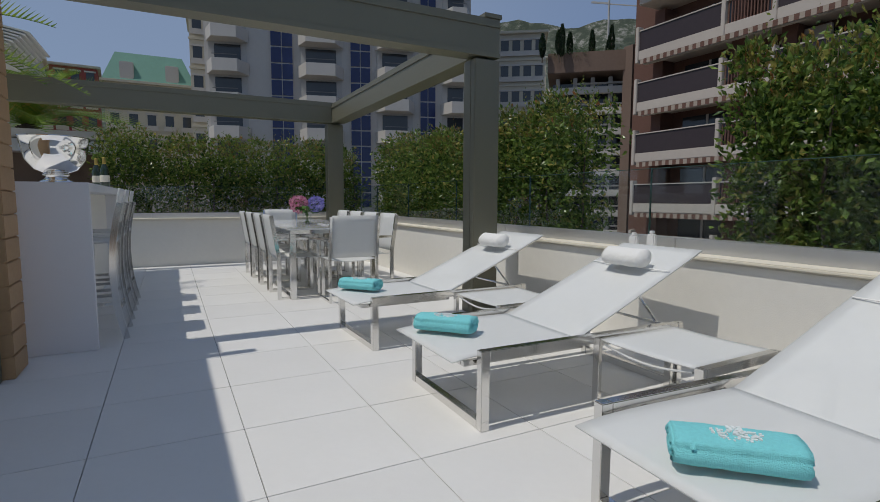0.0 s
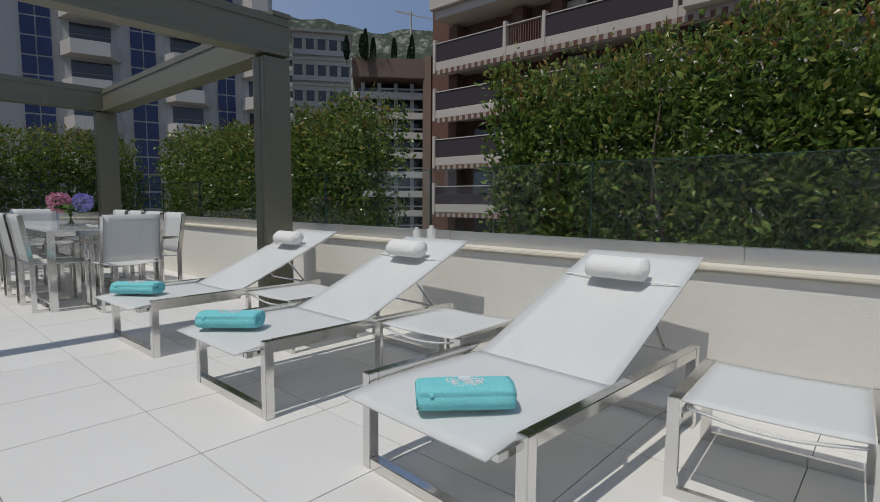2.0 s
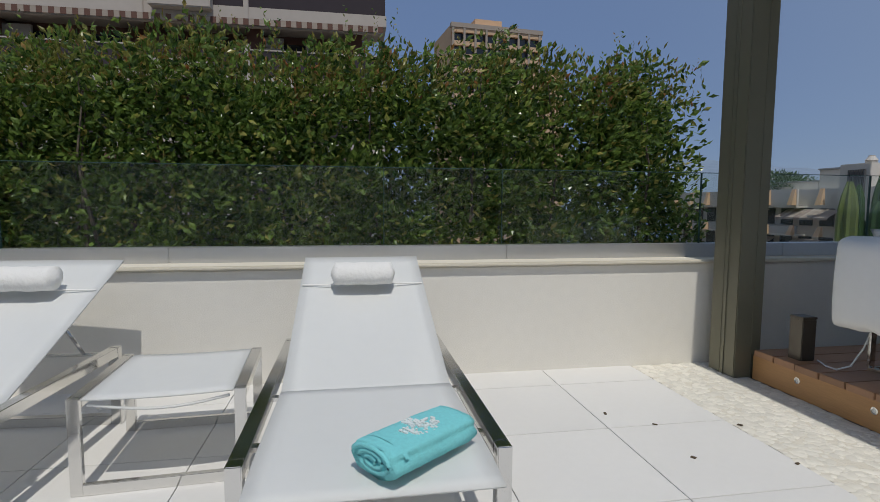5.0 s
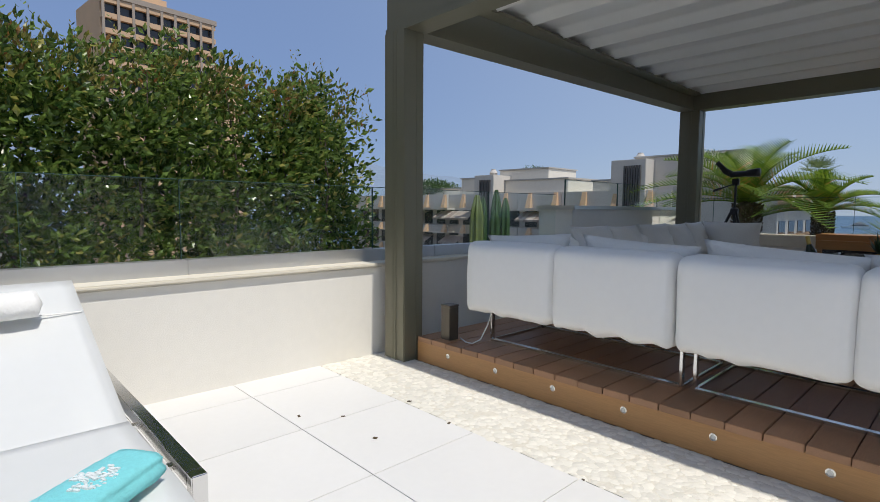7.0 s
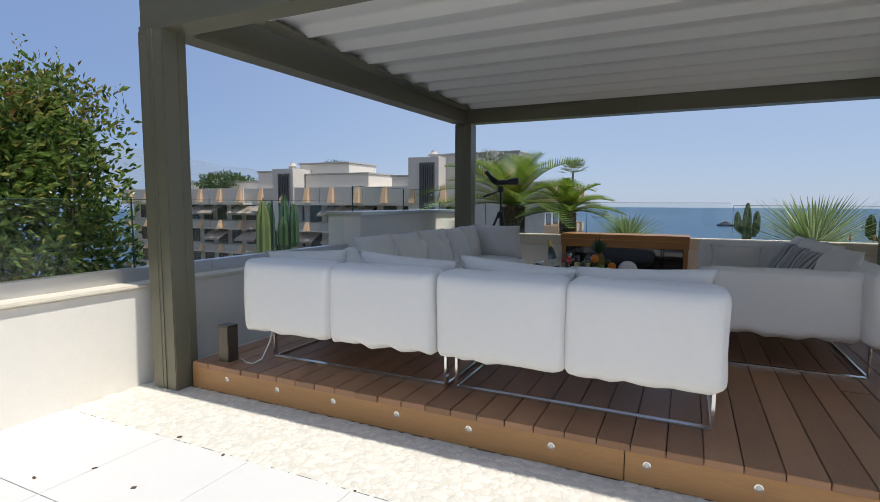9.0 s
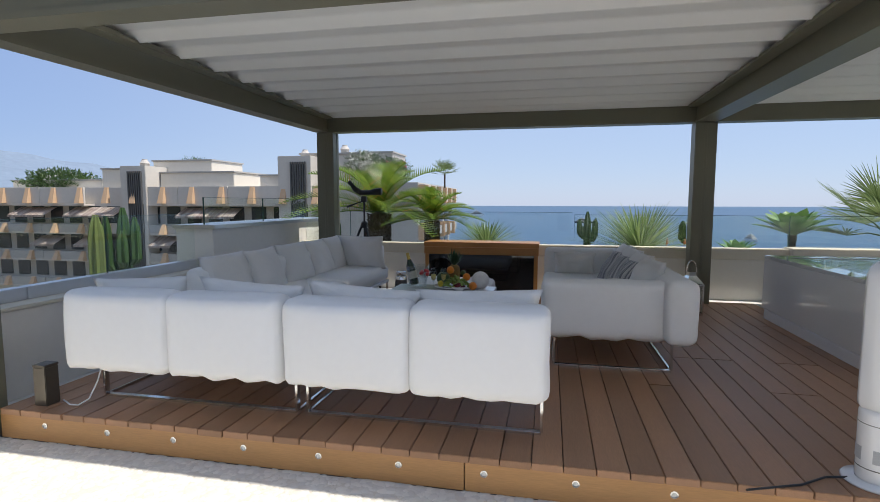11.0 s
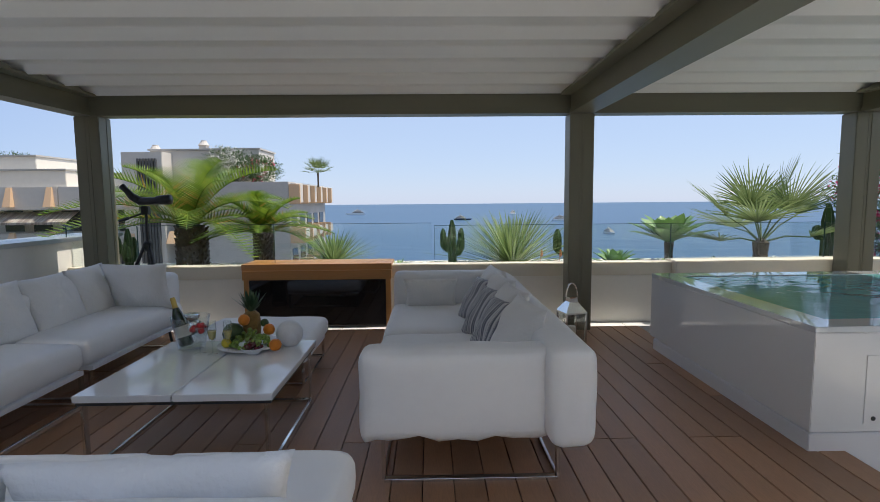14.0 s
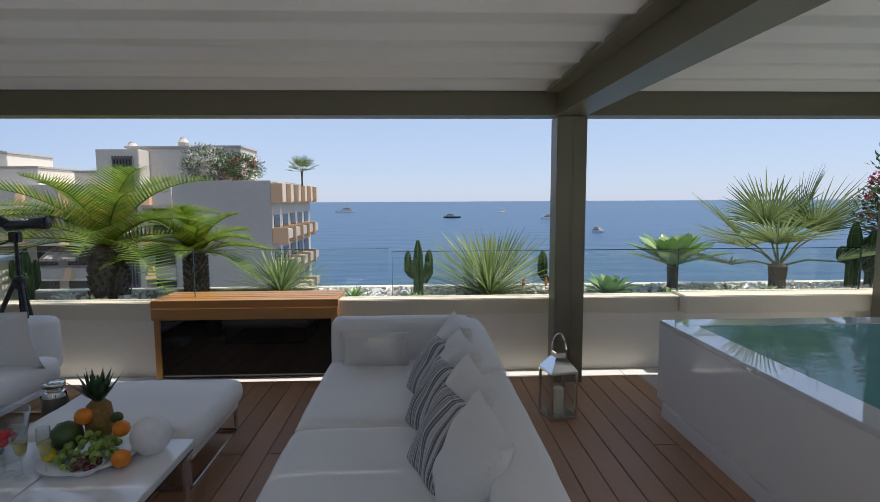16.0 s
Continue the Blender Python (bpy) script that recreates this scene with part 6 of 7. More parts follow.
win = box_of(-0.85, 0, 0, 0.85, 0.06, 1.9).mesh("window", PANE)
for z in (-1.0, -4.1, -7.2):
    for i in range(20):
        part("window", win, PANE, t, m=Matrix.Translation((10.0 + 2.6 * i, -1.28, z)))
aw = Shape()
av = [aw.bm.verts.new(p) for p in ((-1.7, -1.2, 0.9), (1.7, -1.2, 0.9), (1.7, 0.55, 0), (-1.7, 0.55, 0), (-1.7, 0.55, -0.22), (1.7, 0.55, -0.22))]
aw.bm.faces.new((av[0], av[1], av[2], av[3])), aw.bm.faces.new((av[3], av[2], av[5], av[4]))
bmesh.ops.solidify(aw.bm, geom=aw.bm.faces[:], thickness=0.03)
awm = aw.mesh("awning", AWNSTRIPE)
for x, z, w in ((23.0, -0.1, 2.05), (37.5, -0.1, 2.0), (46.0, -0.1, 1.5), (28.6, -3.3, 0.8), (24.0, -3.3, 1.2), (18.2, -3.3, 0.9), (38.0, -3.4, 1.0), (26.5, -6.4, 1.0), (44.0, -3.4, 1.0)):
    part("awning", awm, AWNSTRIPE, t, "faded striped awning", m=Matrix.Translation((x, 0.2, z)) @ Matrix.Diagonal((w, 1, 1, 1)))
for x0, x1, top in ((11.0, 14.6, 6.05), (30.2, 33.4, 5.3)):
    part("stair_tower", box_of(x0, -6, -30, x1, 0.35, top, bevel=0.04), CONCRETE, t)
    for i in range(7):
        part("lattice_slat", box_of(x0 + 0.45 + 0.26 * i, 0.34, -8, x0 + 0.60 + 0.26 * i, 0.55, top - 0.6), SCREEN, t)
    part("window", box_of(x0 + 0.4, 0.345, -1.8, x0 + 2.2, 0.42, 1.2), PANE, t)
for x0, y0, x1, y1, top in ((6.5, -8, 13.0, -1.5, 6.3), (3.8, -9, 9.0, -4, 6.6), (14.7, -8, 18.0, -2.0, 4.2), (21.0, -9, 30.1, -1.8, 4.6), (24.5, -9, 32.0, -3.0, 6.0), (33.5, -8, 38.0, -2.0, 5.1), (39.0, -9, 52.0, -3.0, 3.9)):
    part("roof_block", box_of(x0, y0, 2.9, x1, y1, top, bevel=0.04), ROOFPAINT if x0 > 13.2 else CONCRETE, t)
    part("roof_edge", box_of(x0 - 0.12, y0 - 0.1, top + 0.002, x1 + 0.12, y1 + 0.12, top + 0.16), GREYCON, t)
for x, y, z in ((12.8, -2.2, 6.05), (31.8, -1.5, 5.3), (9.5, -5, 6.75)):
    part("chimney", Shape().box(x - 0.35, y - 0.35, z, x + 0.35, y + 0.35, z + 0.35).lathe([(0.55, z + 0.36), (0.28, z + 0.75), (0.28, z + 0.85)], 12, m=Matrix.Translation((x, y, 0))), WHITEWALL, t)
for k in range(3):
    z = -1.9 - 3.1 * k
    for i in range(5):
        y = -1.5 - 3.0 * i
        pk = Shape().box(-1.15, y - 1.3, z, -0.02, y + 1.2, z + 0.9, bevel=0.05)
        part("balcony", pk, GREYCON, t)
        part("bracket", box_of(-1.4, y + 1.22, z - 0.35, 0.0, y + 1.5, z + 1.1, bevel=0.03), PEACH, t)
        part("window", box_of(-0.06, y - 1.0, z + 0.95, 0.02, y + 0.9, z + 2.2), PANE, t)
for i in range(6):
    part("bracket", box_of(-1.0, -0.3 - 3.0 * i, 1.35, 0.0, 0.0 - 3.0 * i, 3.1, bevel=0.03), PEACH, t)
    part("roof_panel", box_of(-0.6, -2.9 - 3.0 * i, 1.45, -0.02, -0.35 - 3.0 * i, 3.2, bevel=0.03), CONCRETE, t)
WHITEFLOWER = leaf_mat("white_blossoms", (0.55, 0.55, 0.50), (0.85, 0.83, 0.78), through_light=0.2)
flowering_bush(18.2, -52, 3.2, 2.1, 1.7, 3000, OLEANDER, 2600, WHITEFLOWER, "white flowering oleander on the roof terrace", 81)
flowering_bush(15.2, -52, 3.2, 1.9, 1.35, 3000, OLEANDER, 300, REDFLOWER, "green shrubs on the roof terrace", 82)
flowering_bush(42.5, -58, 4.0, 2.2, 1.4, 2200, OLEANDER, 40, WHITEFLOWER, "round green shrub on a roof", 83)
flowering_bush(58.0, -54, 2.6, 4.0, 1.3, 3000, OLEANDER, 40, WHITEFLOWER, "green shrubs in a roof garden", 84)
fan_palm(10.9, -57, 3.2, 1.2, 18, 1.5, 85, "roof terrace palm by the sea")
solo("cypress", Shape().lathe([(0.1, 0), (0.28, 0.5), (0.2, 1.5), (0.02, 2.4)], 10), OLEANDER, "slim dark cypress on the roof", "tree", m=pose(41, -54, 3.2))

# brown apartment building with long balconies; its front looks to -x
t = house("balcony_apartment_building", "terracotta apartment building with long pale balconies and smoked glass", pose(22, 0, 0))
SLAB = mat("beige_balcony_render", (0.52, 0.46, 0.405), 0.85, var=0.06, scale=0.6, stain=0.14)
part("wall", box_of(2.0, -1.5, -30, 16, 21.6, 16.5), BRICKRED, t)
for k, z in enumerate((8.15, 5.55, 2.95, 0.35, -2.25, -4.85, 10.9)):
    top = k == 6
    part("balcony_slab", box_of(0.0, -2.45, z + 0.08, 2.0, 19.6, z + 0.55, bevel=0.03), SLAB, t)
    if top:
        part("fascia", box_of(-0.25, -2.6, z + 0.55, 2.0, 19.8, z + 1.7, bevel=0.03), SLAB, t)
        continue
    for j, (y0, y1, kind) in enumerate(((-2.4, 2.9, 0), (3.1, 6.7, 0), (6.9, 12.6, 0), (12.85, 14.8, 1), (15.0, 19.5, 0))):
        if kind:
            for i in range(14):
                part("baluster", box_of(0.05, y0 + 0.14 * i, z + 0.55, 0.09, y0 + 0.14 * i + 0.05, z + 1.55), BRICKRED, t)
        else:
            part("smoked_panel", box_of(0.04, y0, z + 0.56, 0.10, y1, z + 1.5), TINT, t, "smoked glass balustrade")
        part("handrail", box_of(0.0, y0, z + 1.51, 0.14, y1, z + 1.56), SLAB, t)
        part("divider", box_of(-0.06, y1, z - 0.05, 0.3, y1 + 0.19, z + 1.75, bevel=0.02), SLAB, t)
    part("flower_box", box_of(-0.5, 4.2, z + 0.25, 0.0, 6.4, z + 1.0, bevel=0.04), SLAB, t)
    for m3, odd in ((BRICKRED, 0), (AWNING, 1)):
        fringe = Shape()
        for i in range(odd, 108, 2):
            fringe.box(-0.10, -2.3 + 0.2 * i, z - 0.16, -0.06, -2.105 + 0.2 * i, z + 0.075)
        part("awning_fringe", fringe, m3, t)["kind"] = "stuff"
    part("soffit_beam", box_of(0.25, -2.3, z - 0.12, 0.45, 19.4, z + 0.075), SLAB, t)
    for y in (-1.2, 2.9, 6.8, 12.7, 14.9, 19.2):
        part("pier", box_of(1.1, y - 0.3, z + 0.56, 1.99, y + 0.3, z + 2.68), BRICKRED, t)
    for y0, y1 in ((-0.5, 2.2), (4.0, 6.4), (8.0, 11.5), (15.4, 18.2)):
        part("window", box_of(1.93, y0, z + 0.56, 1.99, y1, z + 2.35), PANE, t)
        part("window_frame", box_of(1.90, (y0 + y1) / 2 - 0.06, z + 0.56, 1.925, (y0 + y1) / 2 + 0.06, z + 2.35), WHITEWALL, t)
    for y in (13.2,):
        part("window", box_of(1.93, y, z + 0.56, 1.99, y + 0.9, z + 2.2), PANE, t)
    for y in (3.0, 12.6):
        part("blind", box_of(1.6, y - 1.2, z + 1.9, 1.75, y + 0.4, z + 2.5), WHITEWALL, t)

# parking block with stacked pale bands and planted roof
t = house("parking_block", "brown corner block with stacked pale concrete bands and a planted roof", pose(24.9, 22.6, 0, 0, 0, 0))
part("corner_pillar", box_of(-0.35, -0.35, -30, 0.35, 0.35, 10.1), BROWNCON, t)
m0 = pose(0, 0, 0, 0, 0, 139)
def turned(x0, y0, z0, x1, y1, z1):
    return box_of(x0, y0, z0, x1, y1, z1, bevel=0.03, m=m0)
part("dark_core", turned(0.3, -7.0, -30, 4.6, -1.4, 8.4), PANE, t)
part("roof_band", turned(-0.3, -6.0, 8.75, 4.9, 0.1, 9.95), BROWNCON, t)
for i in range(13):
    z = 7.55 - 1.25 * i
    part("concrete_band", turned(0.2, -0.6, z, 4.4 + (0.6 if i % 3 == 0 else 0), -0.35, z + 0.42), WHITEWALL, t)
    part("concrete_band", turned(0.3, -0.8, z + 0.62, 3.2, -0.6, z + 0.72), WHITEWALL, t)
for i in range(4):
    part("column", turned(1.0 + 1.05 * i, -0.95, -20, 1.25 + 1.05 * i, -0.7, 8.6), GREYCON, t)
CYP = leaf_mat("cypress_needles", (0.008, 0.022, 0.010), (0.03, 0.06, 0.02))
rr = np.random.default_rng(90)
for i, (x, y, h) in enumerate(((21.0, 24.6, 1.3), (21.5, 24.9, 1.8), (22.2, 25.0, 1.5), (23.6, 24.6, 1.7), (24.6, 24.0, 2.0), (25.0, 24.6, 1.5), (20.6, 25.6, 1.3))):
    c = thing("cypress", "slim dark cypress in the roof garden", "tree", "roof cypresses", m=pose(x, y, 9.6))
    u = rr.random(700)
    a = rr.uniform(0, math.tau, 700)
    w = 0.17 * np.sin(np.pi * (0.12 + 0.86 * u)) * rr.uniform(0.6, 1.05, 700)
    part("foliage", leaves_mesh("foliage", np.stack([w * np.cos(a), w * np.sin(a), u * h], axis=1), np.stack([np.cos(a) * 0.4, np.sin(a) * 0.4, np.ones(700)], axis=1), rr.uniform(0.12, 0.2, 700), CYP, rr), CYP, c)
    part("trunk", Shape().tube([(0, 0, -0.3), (0, 0, h * 0.8)], [0.04, 0.015], 6), BARK, c)
for i, (x, y) in enumerate(((21.4, 25.0), (22.6, 24.7), (23.9, 24.2), (24.8, 23.6))):
    flowering_bush(x, y, 9.6, 0.7, 0.35, 500, OLEANDER, 16, WHITEFLOWER, "trailing shrubs on the planted roof", 91 + i)

# white residential tower with blue glazing
t = house("residential_tower", "white residential tower with deep blue glazing and stacked balconies", pose(4.0, 59.8, 0, 0, 0, -16))
part("wall", box_of(0.0, 0.6, -30, 28.5, 14, 60), WHITEWALL, t)
for x0, x1 in ((6.6, 8.9), (14.9, 17.1), (22.6, 24.4)):
    part("glazing_backing", box_of(x0, 0.3, -10, x1, 0.6, 60), WHITEWALL, t)
    for k in range(20):
        for i in range(2):
            w = (x1 - x0) / 2
            part("blue_pane", box_of(x0 + w * i + 0.05, 0.22, 0.2 + 1.7 * k, x0 + w * (i + 1) - 0.05, 0.295, 1.75 + 1.7 * k), BLUEPANE, t)
for x0, x1 in ((0.2, 4.4), (9.4, 14.2), (17.6, 22.0), (25.0, 28.4)):
    part("recess", box_of(x0 + 0.2, 0.5, -10, x1 - 0.2, 0.598, 60), GREYCON, t)
    for k in range(10):
        z = 0.6 + 3.35 * k
        sl = Shape()
        pts = [(x0, 0.5), (x0 + 0.9, -1.5), (x1 - 0.9, -1.5), (x1, 0.5)]
        a = [sl.bm.verts.new((p[0], p[1], z)) for p in pts]
        c = [sl.bm.verts.new((p[0], p[1], z + 1.25)) for p in pts]
        for i in range(4):
            sl.bm.faces.new((a[i], a[(i + 1) % 4], c[(i + 1) % 4], c[i]))
        sl.bm.faces.new(c), sl.bm.faces.new(list(reversed(a)))
        part("balcony", sl, WHITEWALL, t)
        part("window", box_of(x0 + 0.8, 0.44, z + 1.26, x1 - 0.8, 0.495, z + 3.1), PANE, t)
        part("handrail", box_of(x0 + 0.9, -1.5, z + 1.6, x1 - 0.9, -1.45, z + 1.66), SCREEN, t)


def townhouse(name, label, x, y, turn, w, d, z0, floors, fh, cols, material, roof, roof_h, inset=0.25):
    """A town house with rows of shuttered windows, string courses and a roof."""
    t = house(name, label, pose(x, y, 0, 0, 0, turn))
    top = z0 + floors * fh
    part("wall", box_of(0, 0, -30, w, d, top), material, t)
    for k in range(floors):
        part("string_course", box_of(-0.12, -0.14, z0 + fh * k - 0.12, w + 0.12, -0.005, z0 + fh * k + 0.1), CREAMWALL, t)
        for i in range(cols):
            cx = w * (i + 0.5) / cols
            win = part("window", box_of(cx - 0.5, -0.06, z0 + fh * k + 0.7, cx + 0.5, -0.004, z0 + fh * k + 2.5), PANE, t)
            part("surround", box_of(cx - 0.7, -0.12, z0 + fh * k + 2.52, cx + 0.7, -0.004, z0 + fh * k + 2.75), WHITEWALL, win)
            part("balcony_rail", box_of(cx - 0.75, -0.30, z0 + fh * k + 0.45, cx + 0.75, -0.22, z0 + fh * k + 1.1), WHITEWALL if material is not REDWALL else CREAMWALL, win)
    part("cornice", box_of(-0.4, -0.45, top + 0.002, w + 0.4, d, top + 0.35, bevel=0.05), CREAMWALL, t)
    if roof_h:
        r = Shape()
        a = [r.bm.verts.new(p) for p in ((-0.2, -0.2, top + 0.36), (w + 0.2, -0.2, top + 0.36), (w + 0.2, d, top + 0.36), (-0.2, d, top + 0.36))]
        c = [r.bm.verts.new(p) for p in ((w * inset * 0.5, 1.6, top + roof_h), (w * (1 - inset * 0.5), 1.6, top + roof_h), (w * (1 - inset * 0.5), d - 1, top + roof_h), (w * inset * 0.5, d - 1, top + roof_h))]
        for i in range(4):
            r.bm.faces.new((a[i], a[(i + 1) % 4], c[(i + 1) % 4], c[i]))
        r.bm.faces.new(c)
        part("roof", r, roof, t)
        for i in range(max(1, cols // 2)):
            cx = w * (i + 0.5) / max(1, cols // 2)
            part("dormer", box_of(cx - 0.8, -0.1, top + 0.4, cx + 0.8, 1.5, top + roof_h * 0.65, bevel=0.08), WHITEWALL, t)
    return t


townhouse("mansard_house", "pale town house under a green copper mansard roof", -6.5, 80, 0, 10.5, 12, 3.2, 4, 3.2, 5, CREAMWALL, COPPER, 4.2)
townhouse("corner_turret_house", "ornate pale corner house with tall shuttered windows", 3.2, 69.8, -4, 3.4, 10, 3.0, 6, 3.4, 2, CREAMWALL, COPPER, 0)
townhouse("red_house", "red stucco town house with white window surrounds", -17, 90, 4, 9.0, 12, 4.0, 5, 3.1, 5, REDWALL, COPPER, 0)
townhouse("dark_modern_house", "dark modern apartment house with ribbon windows", -21, 70, 6, 9.5, 10, 2.0, 5, 3.0, 4, GREYCON, COPPER, 0)
townhouse("hillside_house", "cream belle epoque building on the hillside", 39.0, 60.5, -36, 7.5, 10, 6.4, 5, 3.3, 5, CREAMWALL, COPPER, 0)
townhouse("hillside_house", "pale hillside apartment house with a flat roof", 60, 100, -35, 16, 12, 12, 6, 3.2, 7, CREAMWALL, COPPER, 0)

# tan high-rise beyond the hedge, front to -x
t = house("tan_high_rise", "tan high-rise with a grid of recessed balconies", pose(107, -21.5, 0, 0, 0, -84))
part("wall", box_of(0, 0.9, -30, 20, 14, 37.8), PEACH, t)
for k in range(16):
    z = 36.2 - 2.6 * k
    part("floor_band", box_of(0, 0.0, z, 20, 0.9, z + 0.9), PEACH, t)
    # dark sheet between the bands stands in for shade inside the balconies
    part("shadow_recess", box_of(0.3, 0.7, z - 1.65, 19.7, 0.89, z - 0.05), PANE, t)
for i in range(9):
    part("fin", box_of(2.4 * i, -0.15, -20, 2.4 * i + 0.45, 0.0, 37.4), AWNING, t)
part("roof_block", box_of(6, 3, 37.8, 12, 9, 40.2), PEACH, t)
part("roof_edge", box_of(-0.2, -0.2, 37.1, 20.2, 0.9, 38.0), AWNING, t)
t = house("low_annex", "low tan annex beside the high-rise", pose(108, -42.3, 0, 0, 0, -84))
part("wall", box_of(0, 0, -30, 4.2, 10, 29.6), PEACH, t)

# tower crane on the hill
t = house("tower_crane", "slender tower crane on the hillside", pose(207, 208, 0), "crane")
part("mast", Shape().box(-0.35, -0.35, 50, 0.35, 0.35, 104), GREYCON, t)
part("jib", Shape().box(-0.3, -0.2, 0, 30, 0.2, 0.5, m=pose(0, 0, 102, 0, 9, -42)).box(-9, -0.25, 0, 0, 0.25, 0.9, m=pose(0, 0, 102, 0, 9, -42)), GREYCON, t)


# yachts at anchor
HULLNAVY = mat("navy_hull", (0.02, 0.03, 0.06), 0.3)


def yacht(x, y, s, turn, hull, label):
    t = thing("yacht", label, "yacht", "yachts at anchor", m=pose(x, y, -30, 0, 0, turn) @ Matrix.Diagonal((s, s, s, 1)))
    h = Shape()
    rows = []
    for z, k in ((0, 0.88), (1.2, 0.96), (2.6, 1.0)):
        rows.append([h.bm.verts.new((px * k, py * k, z)) for px, py in ((-14, -3), (4, -3.2), (12, -1.8), (17, 0), (12, 1.8), (4, 3.2), (-14, 3))])
    for a, c in zip(rows, rows[1:]):
        for i in range(7):
            h.bm.faces.new((a[i], a[(i + 1) % 7], c[(i + 1) % 7], c[i]))
    h.bm.faces.new(rows[-1])
    part("hull", h, hull, t)
    part("superstructure", Shape().box(-11, -2.6, 2.6, 7, 2.6, 4.7, bevel=0.3).box(-8, -2.2, 4.7, 4, 2.2, 6.6, bevel=0.3).box(-5, -1.6, 6.6, 1, 1.6, 8.0, bevel=0.3), WHITEWALL, t)
    part("window_band", Shape().box(-10, -2.65, 3.3, 5, 2.65, 4.1).box(-7, -2.25, 5.2, 3, 2.25, 6.0), PANE, t)
    part("mast", Shape().tube([(-2, 0, 8), (-2.6, 0, 11.5)], 0.2, 6), WHITEWALL, t)


yacht(175, -1240, 1.5, 8, WHITE, "white motor yacht at anchor")
yacht(-51, -840, 0.95, 176, HULLNAVY, "dark blue motor yacht at anchor")
yacht(-187, -1186, 1.0, 60, WHITE, "white motor yacht at anchor seen from astern")
yacht(-198, -787, 1.0, 185, WHITE, "white motor yacht at anchor")
yacht(-164, -474, 0.7, 95, WHITE, "white motor yacht at anchor with a tall mast")

# palm and small roof beside the bar
cycad(-1.9, 11.2, 1.4, 0.9, 0.16, 30, 1.9, 15, "large feathery palm behind the bar")
cycad(-2.2, 6.6, 1.2, 1.3, 0.16, 16, 1.5, 16, "feathery palm reaching over the bar")
t = house("small_pavilion", "low pavilion with a pale sloped roof edge behind the bar", pose(-3.4, 10.2, 0))
part("roof", box_of(0, 0, 2.02, 3.0, 3.0, 2.16, bevel=0.02, m=pose(0, 0, 0, 0, 0, 0)), WHITEWALL, t)
part("fascia", box_of(0.05, -0.02, 1.80, 2.95, 2.95, 2.0), ALU, t)
part("wall", box_of(0.3, 0.4, -0.4, 2.6, 2.6, 1.8), BROWNCON, t)

# ---- floor pieces: stone tiles, deck boards, pebbles ----
tile_mesh = box_of(-0.3007, -0.306, -0.012, 0.3007, 0.306, 0.0, bevel=0.0012).mesh("tile", TILE)
for i in range(-5, 6):
    for j in range(19):
        x, y = 0.152 + 0.605 * i, -2.4575 + 0.6155 * j
        part("tile", tile_mesh, TILE, floor, m=Matrix.Translation((x, y, 0)))
west = Shape()
for i in range(-10, -5):
    for j in range(19):
        west.box(-0.3 + 0.152 + 0.605 * i, -0.305 - 2.4575 + 0.6155 * j, -0.012, 0.3 + 0.152 + 0.605 * i, 0.305 - 2.4575 + 0.6155 * j, 0.0)
part("far_tiles", west, TILE, floor)["kind"] = "stuff"
strip = box_of(-0.17, -0.298, 0.0, 0.17, 0.298, 0.06, bevel=0.002).mesh("edge_tile", TILE)
for j in range(8):
    part("tile", strip, TILE, floor, m=Matrix.Translation((2.985, -3.70 - 0.6 * j, 0.0)))
south = box_of(-0.298, -0.085, 0.0, 0.298, 0.085, 0.185, bevel=0.002).mesh("edge_tile", TILE)
for j in range(10):
    part("tile", south, TILE, floor, m=Matrix.Translation((2.36 - 0.6 * j, -7.965, 0.0)))

deck = tagged(new("deck", box_of(-2.86, -7.87, 0.0, 2.79, -3.40, 0.150).mesh("deck", BLACK)), "raised deck of reddish hardwood boards", "deck", kind="structure")
rnd = random.Random(8)
DW = 0.148
boards = {}
for i in range(38):
    x = -2.855 + DW * (i + 0.5)
    cut = rnd.choice((-4.6, -5.3, -5.9, -6.6))
    for y0, y1 in ((-7.868, cut), (cut, -3.345)):
        key = round(y1 - y0, 2)
        if key not in boards:
            boards[key] = box_of(-DW / 2 + 0.002, -key / 2 + 0.001, 0, DW / 2 - 0.002, key / 2 - 0.001, 0.036, bevel=0.003).mesh("deck_board", DECK)
        part("deck_board", boards[key], DECK, deck, m=Matrix.Translation((x, (y0 + y1) / 2, 0.154)))
for x0, x1 in ((-2.86, -0.02), (-0.016, 2.80)):
    part("fascia", box_of(x0, -3.400, 0.0, x1, -3.372, 0.150, bevel=0.003), FASCIA, deck, "oiled teak fascia board")
part("fascia", box_of(-2.89, -7.87, 0.0, -2.862, -3.40, 0.150, bevel=0.003), FASCIA, deck)
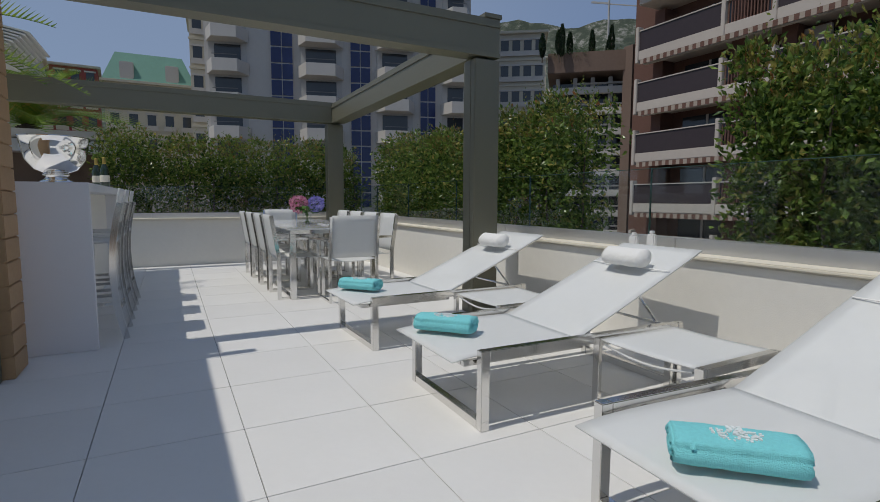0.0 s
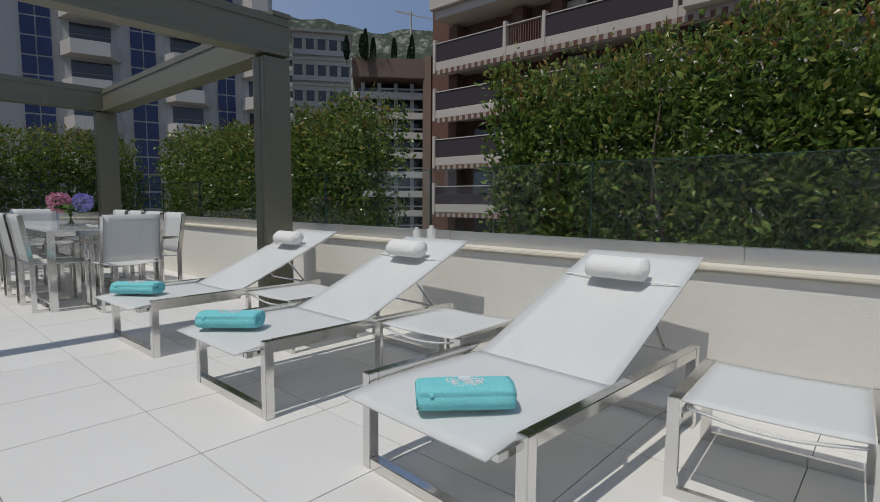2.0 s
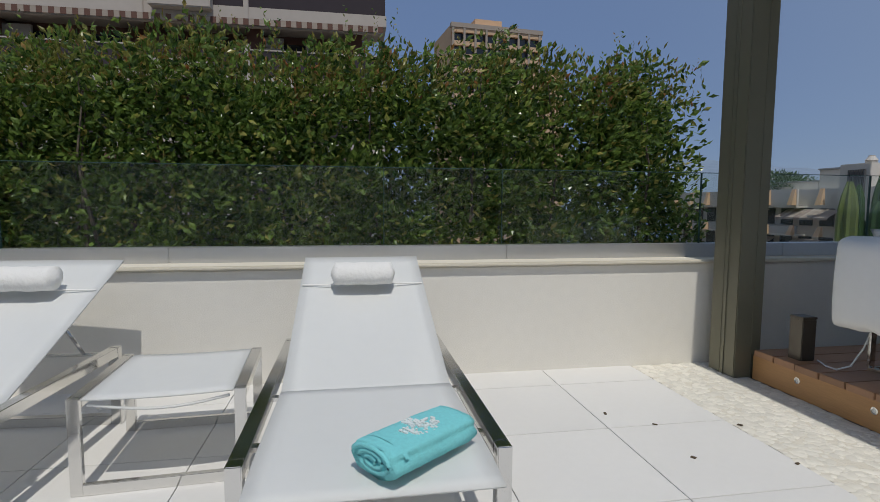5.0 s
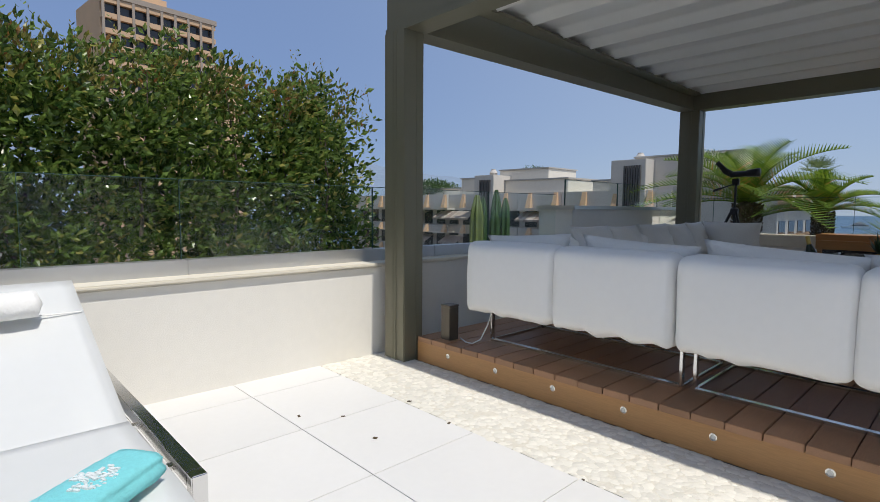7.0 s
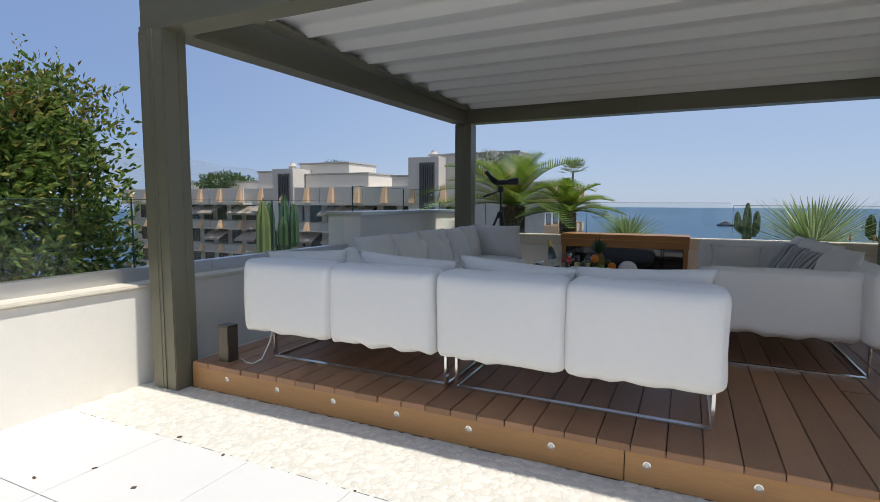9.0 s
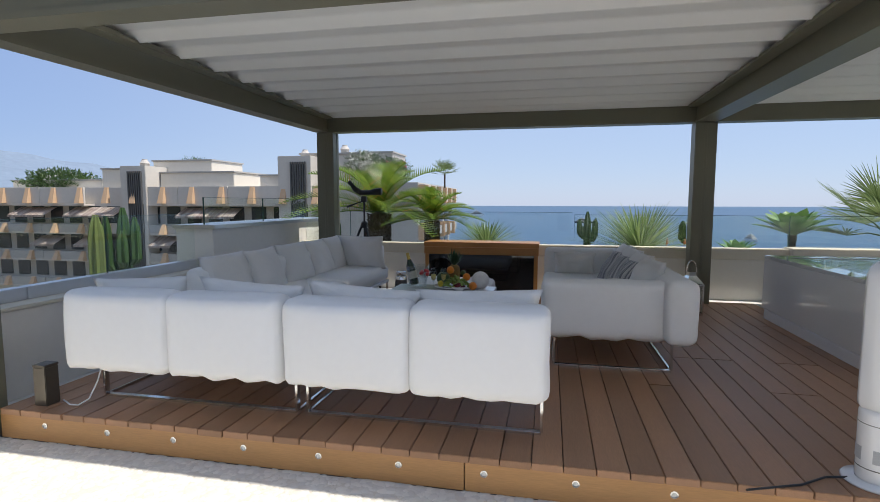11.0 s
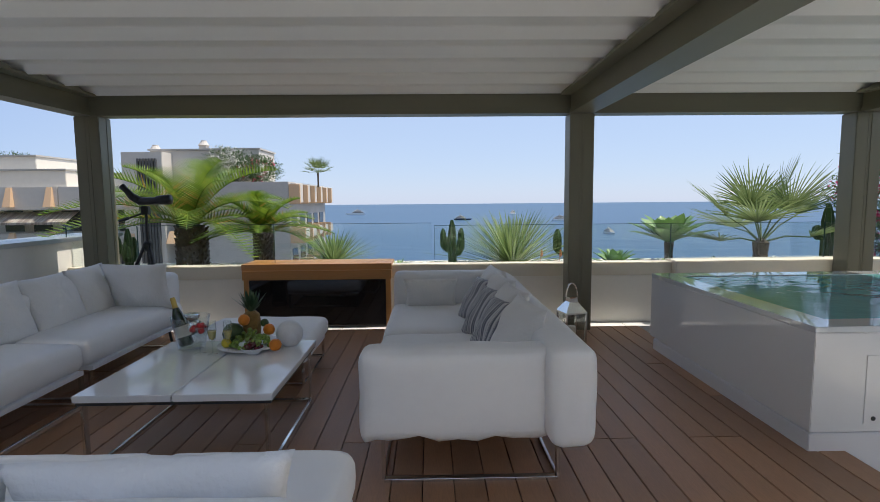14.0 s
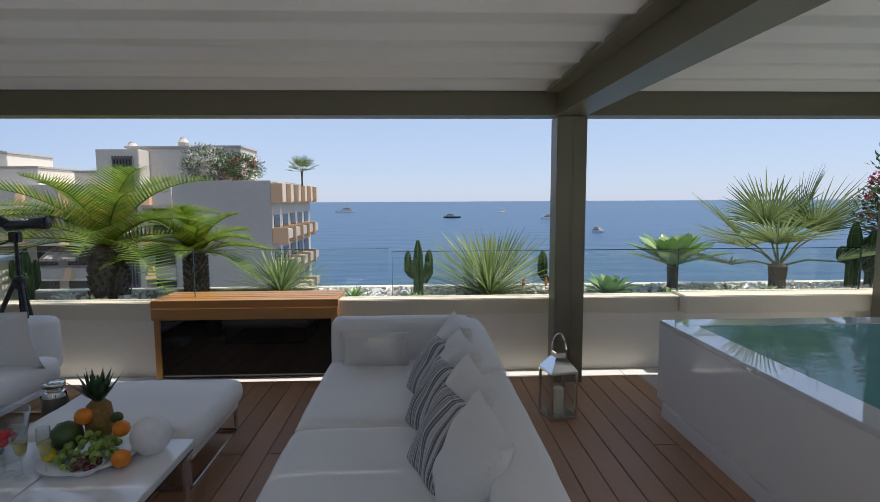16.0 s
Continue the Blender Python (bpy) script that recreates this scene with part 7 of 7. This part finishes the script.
LAMP = mat("frosted_lamp_glass", (0.85, 0.84, 0.78), 0.3)
step = thing("step_light", "small round steel step light in the deck fascia", "step light", "step lights", m=pose(2.475, -3.372, 0.098, -90, 0, 0))
part("ring", Shape().lathe([(0.012, 0.0), (0.018, 0.0), (0.018, 0.003), (0.012, 0.004)], 16, cap=False), STEEL, step)
part("lens", Shape().lathe([(0.012, 0.0), (0.012, 0.002)], 12), LAMP, step)
for i in range(1, 12):
    copy_thing(step, pose(2.475 - 0.4315 * i, -3.372, 0.098, -90, 0, 0))


def pebbles(name, x0, x1, y0, y1, count, seed):
    """Flat rounded stones set in mortar."""
    r = np.random.default_rng(seed)
    base = []
    for ring, z in ((1.0, 0.0), (0.82, 0.55), (0.35, 0.95)):
        base += [(ring * math.cos(k * math.tau / 7), ring * math.sin(k * math.tau / 7), z) for k in range(7)]
    base = np.array(base + [(0, 0, 1.0)])
    f = []
    for a in (0, 7):
        f += [(a + k, a + (k + 1) % 7, a + 7 + (k + 1) % 7, a + 7 + k) for k in range(7)]
    f += [(14 + k, 14 + (k + 1) % 7, 21) for k in range(7)]
    verts, faces = [], []
    for c in range(count):
        s, ang = r.uniform(0.012, 0.03), r.uniform(0, math.tau)
        p = base * np.array([s * r.uniform(1.0, 1.5), s, r.uniform(0.0025, 0.0048)])
        p = np.stack([p[:, 0] * math.cos(ang) - p[:, 1] * math.sin(ang), p[:, 0] * math.sin(ang) + p[:, 1] * math.cos(ang), p[:, 2]], axis=1)
        p += np.array([r.uniform(x0, x1), r.uniform(y0, y1), -0.003])
        verts += p.tolist()
        faces += [tuple(i + 22 * c for i in q) for q in f]
    part("pebble_strip", raw_mesh(name, verts, faces, PEBBLE, True), PEBBLE, floor, "white river pebbles set in cream mortar")["kind"] = "stuff"
    part("mortar", box_of(x0, y0, -0.011, x1, y1, -0.002), MORTAR, floor)


pebbles("pebbles", -2.9, 3.15, -3.37, -2.77, 5200, 5)
pebbles("pebbles_west", -6.4, -2.9, -7.9, -2.77, 7000, 6)
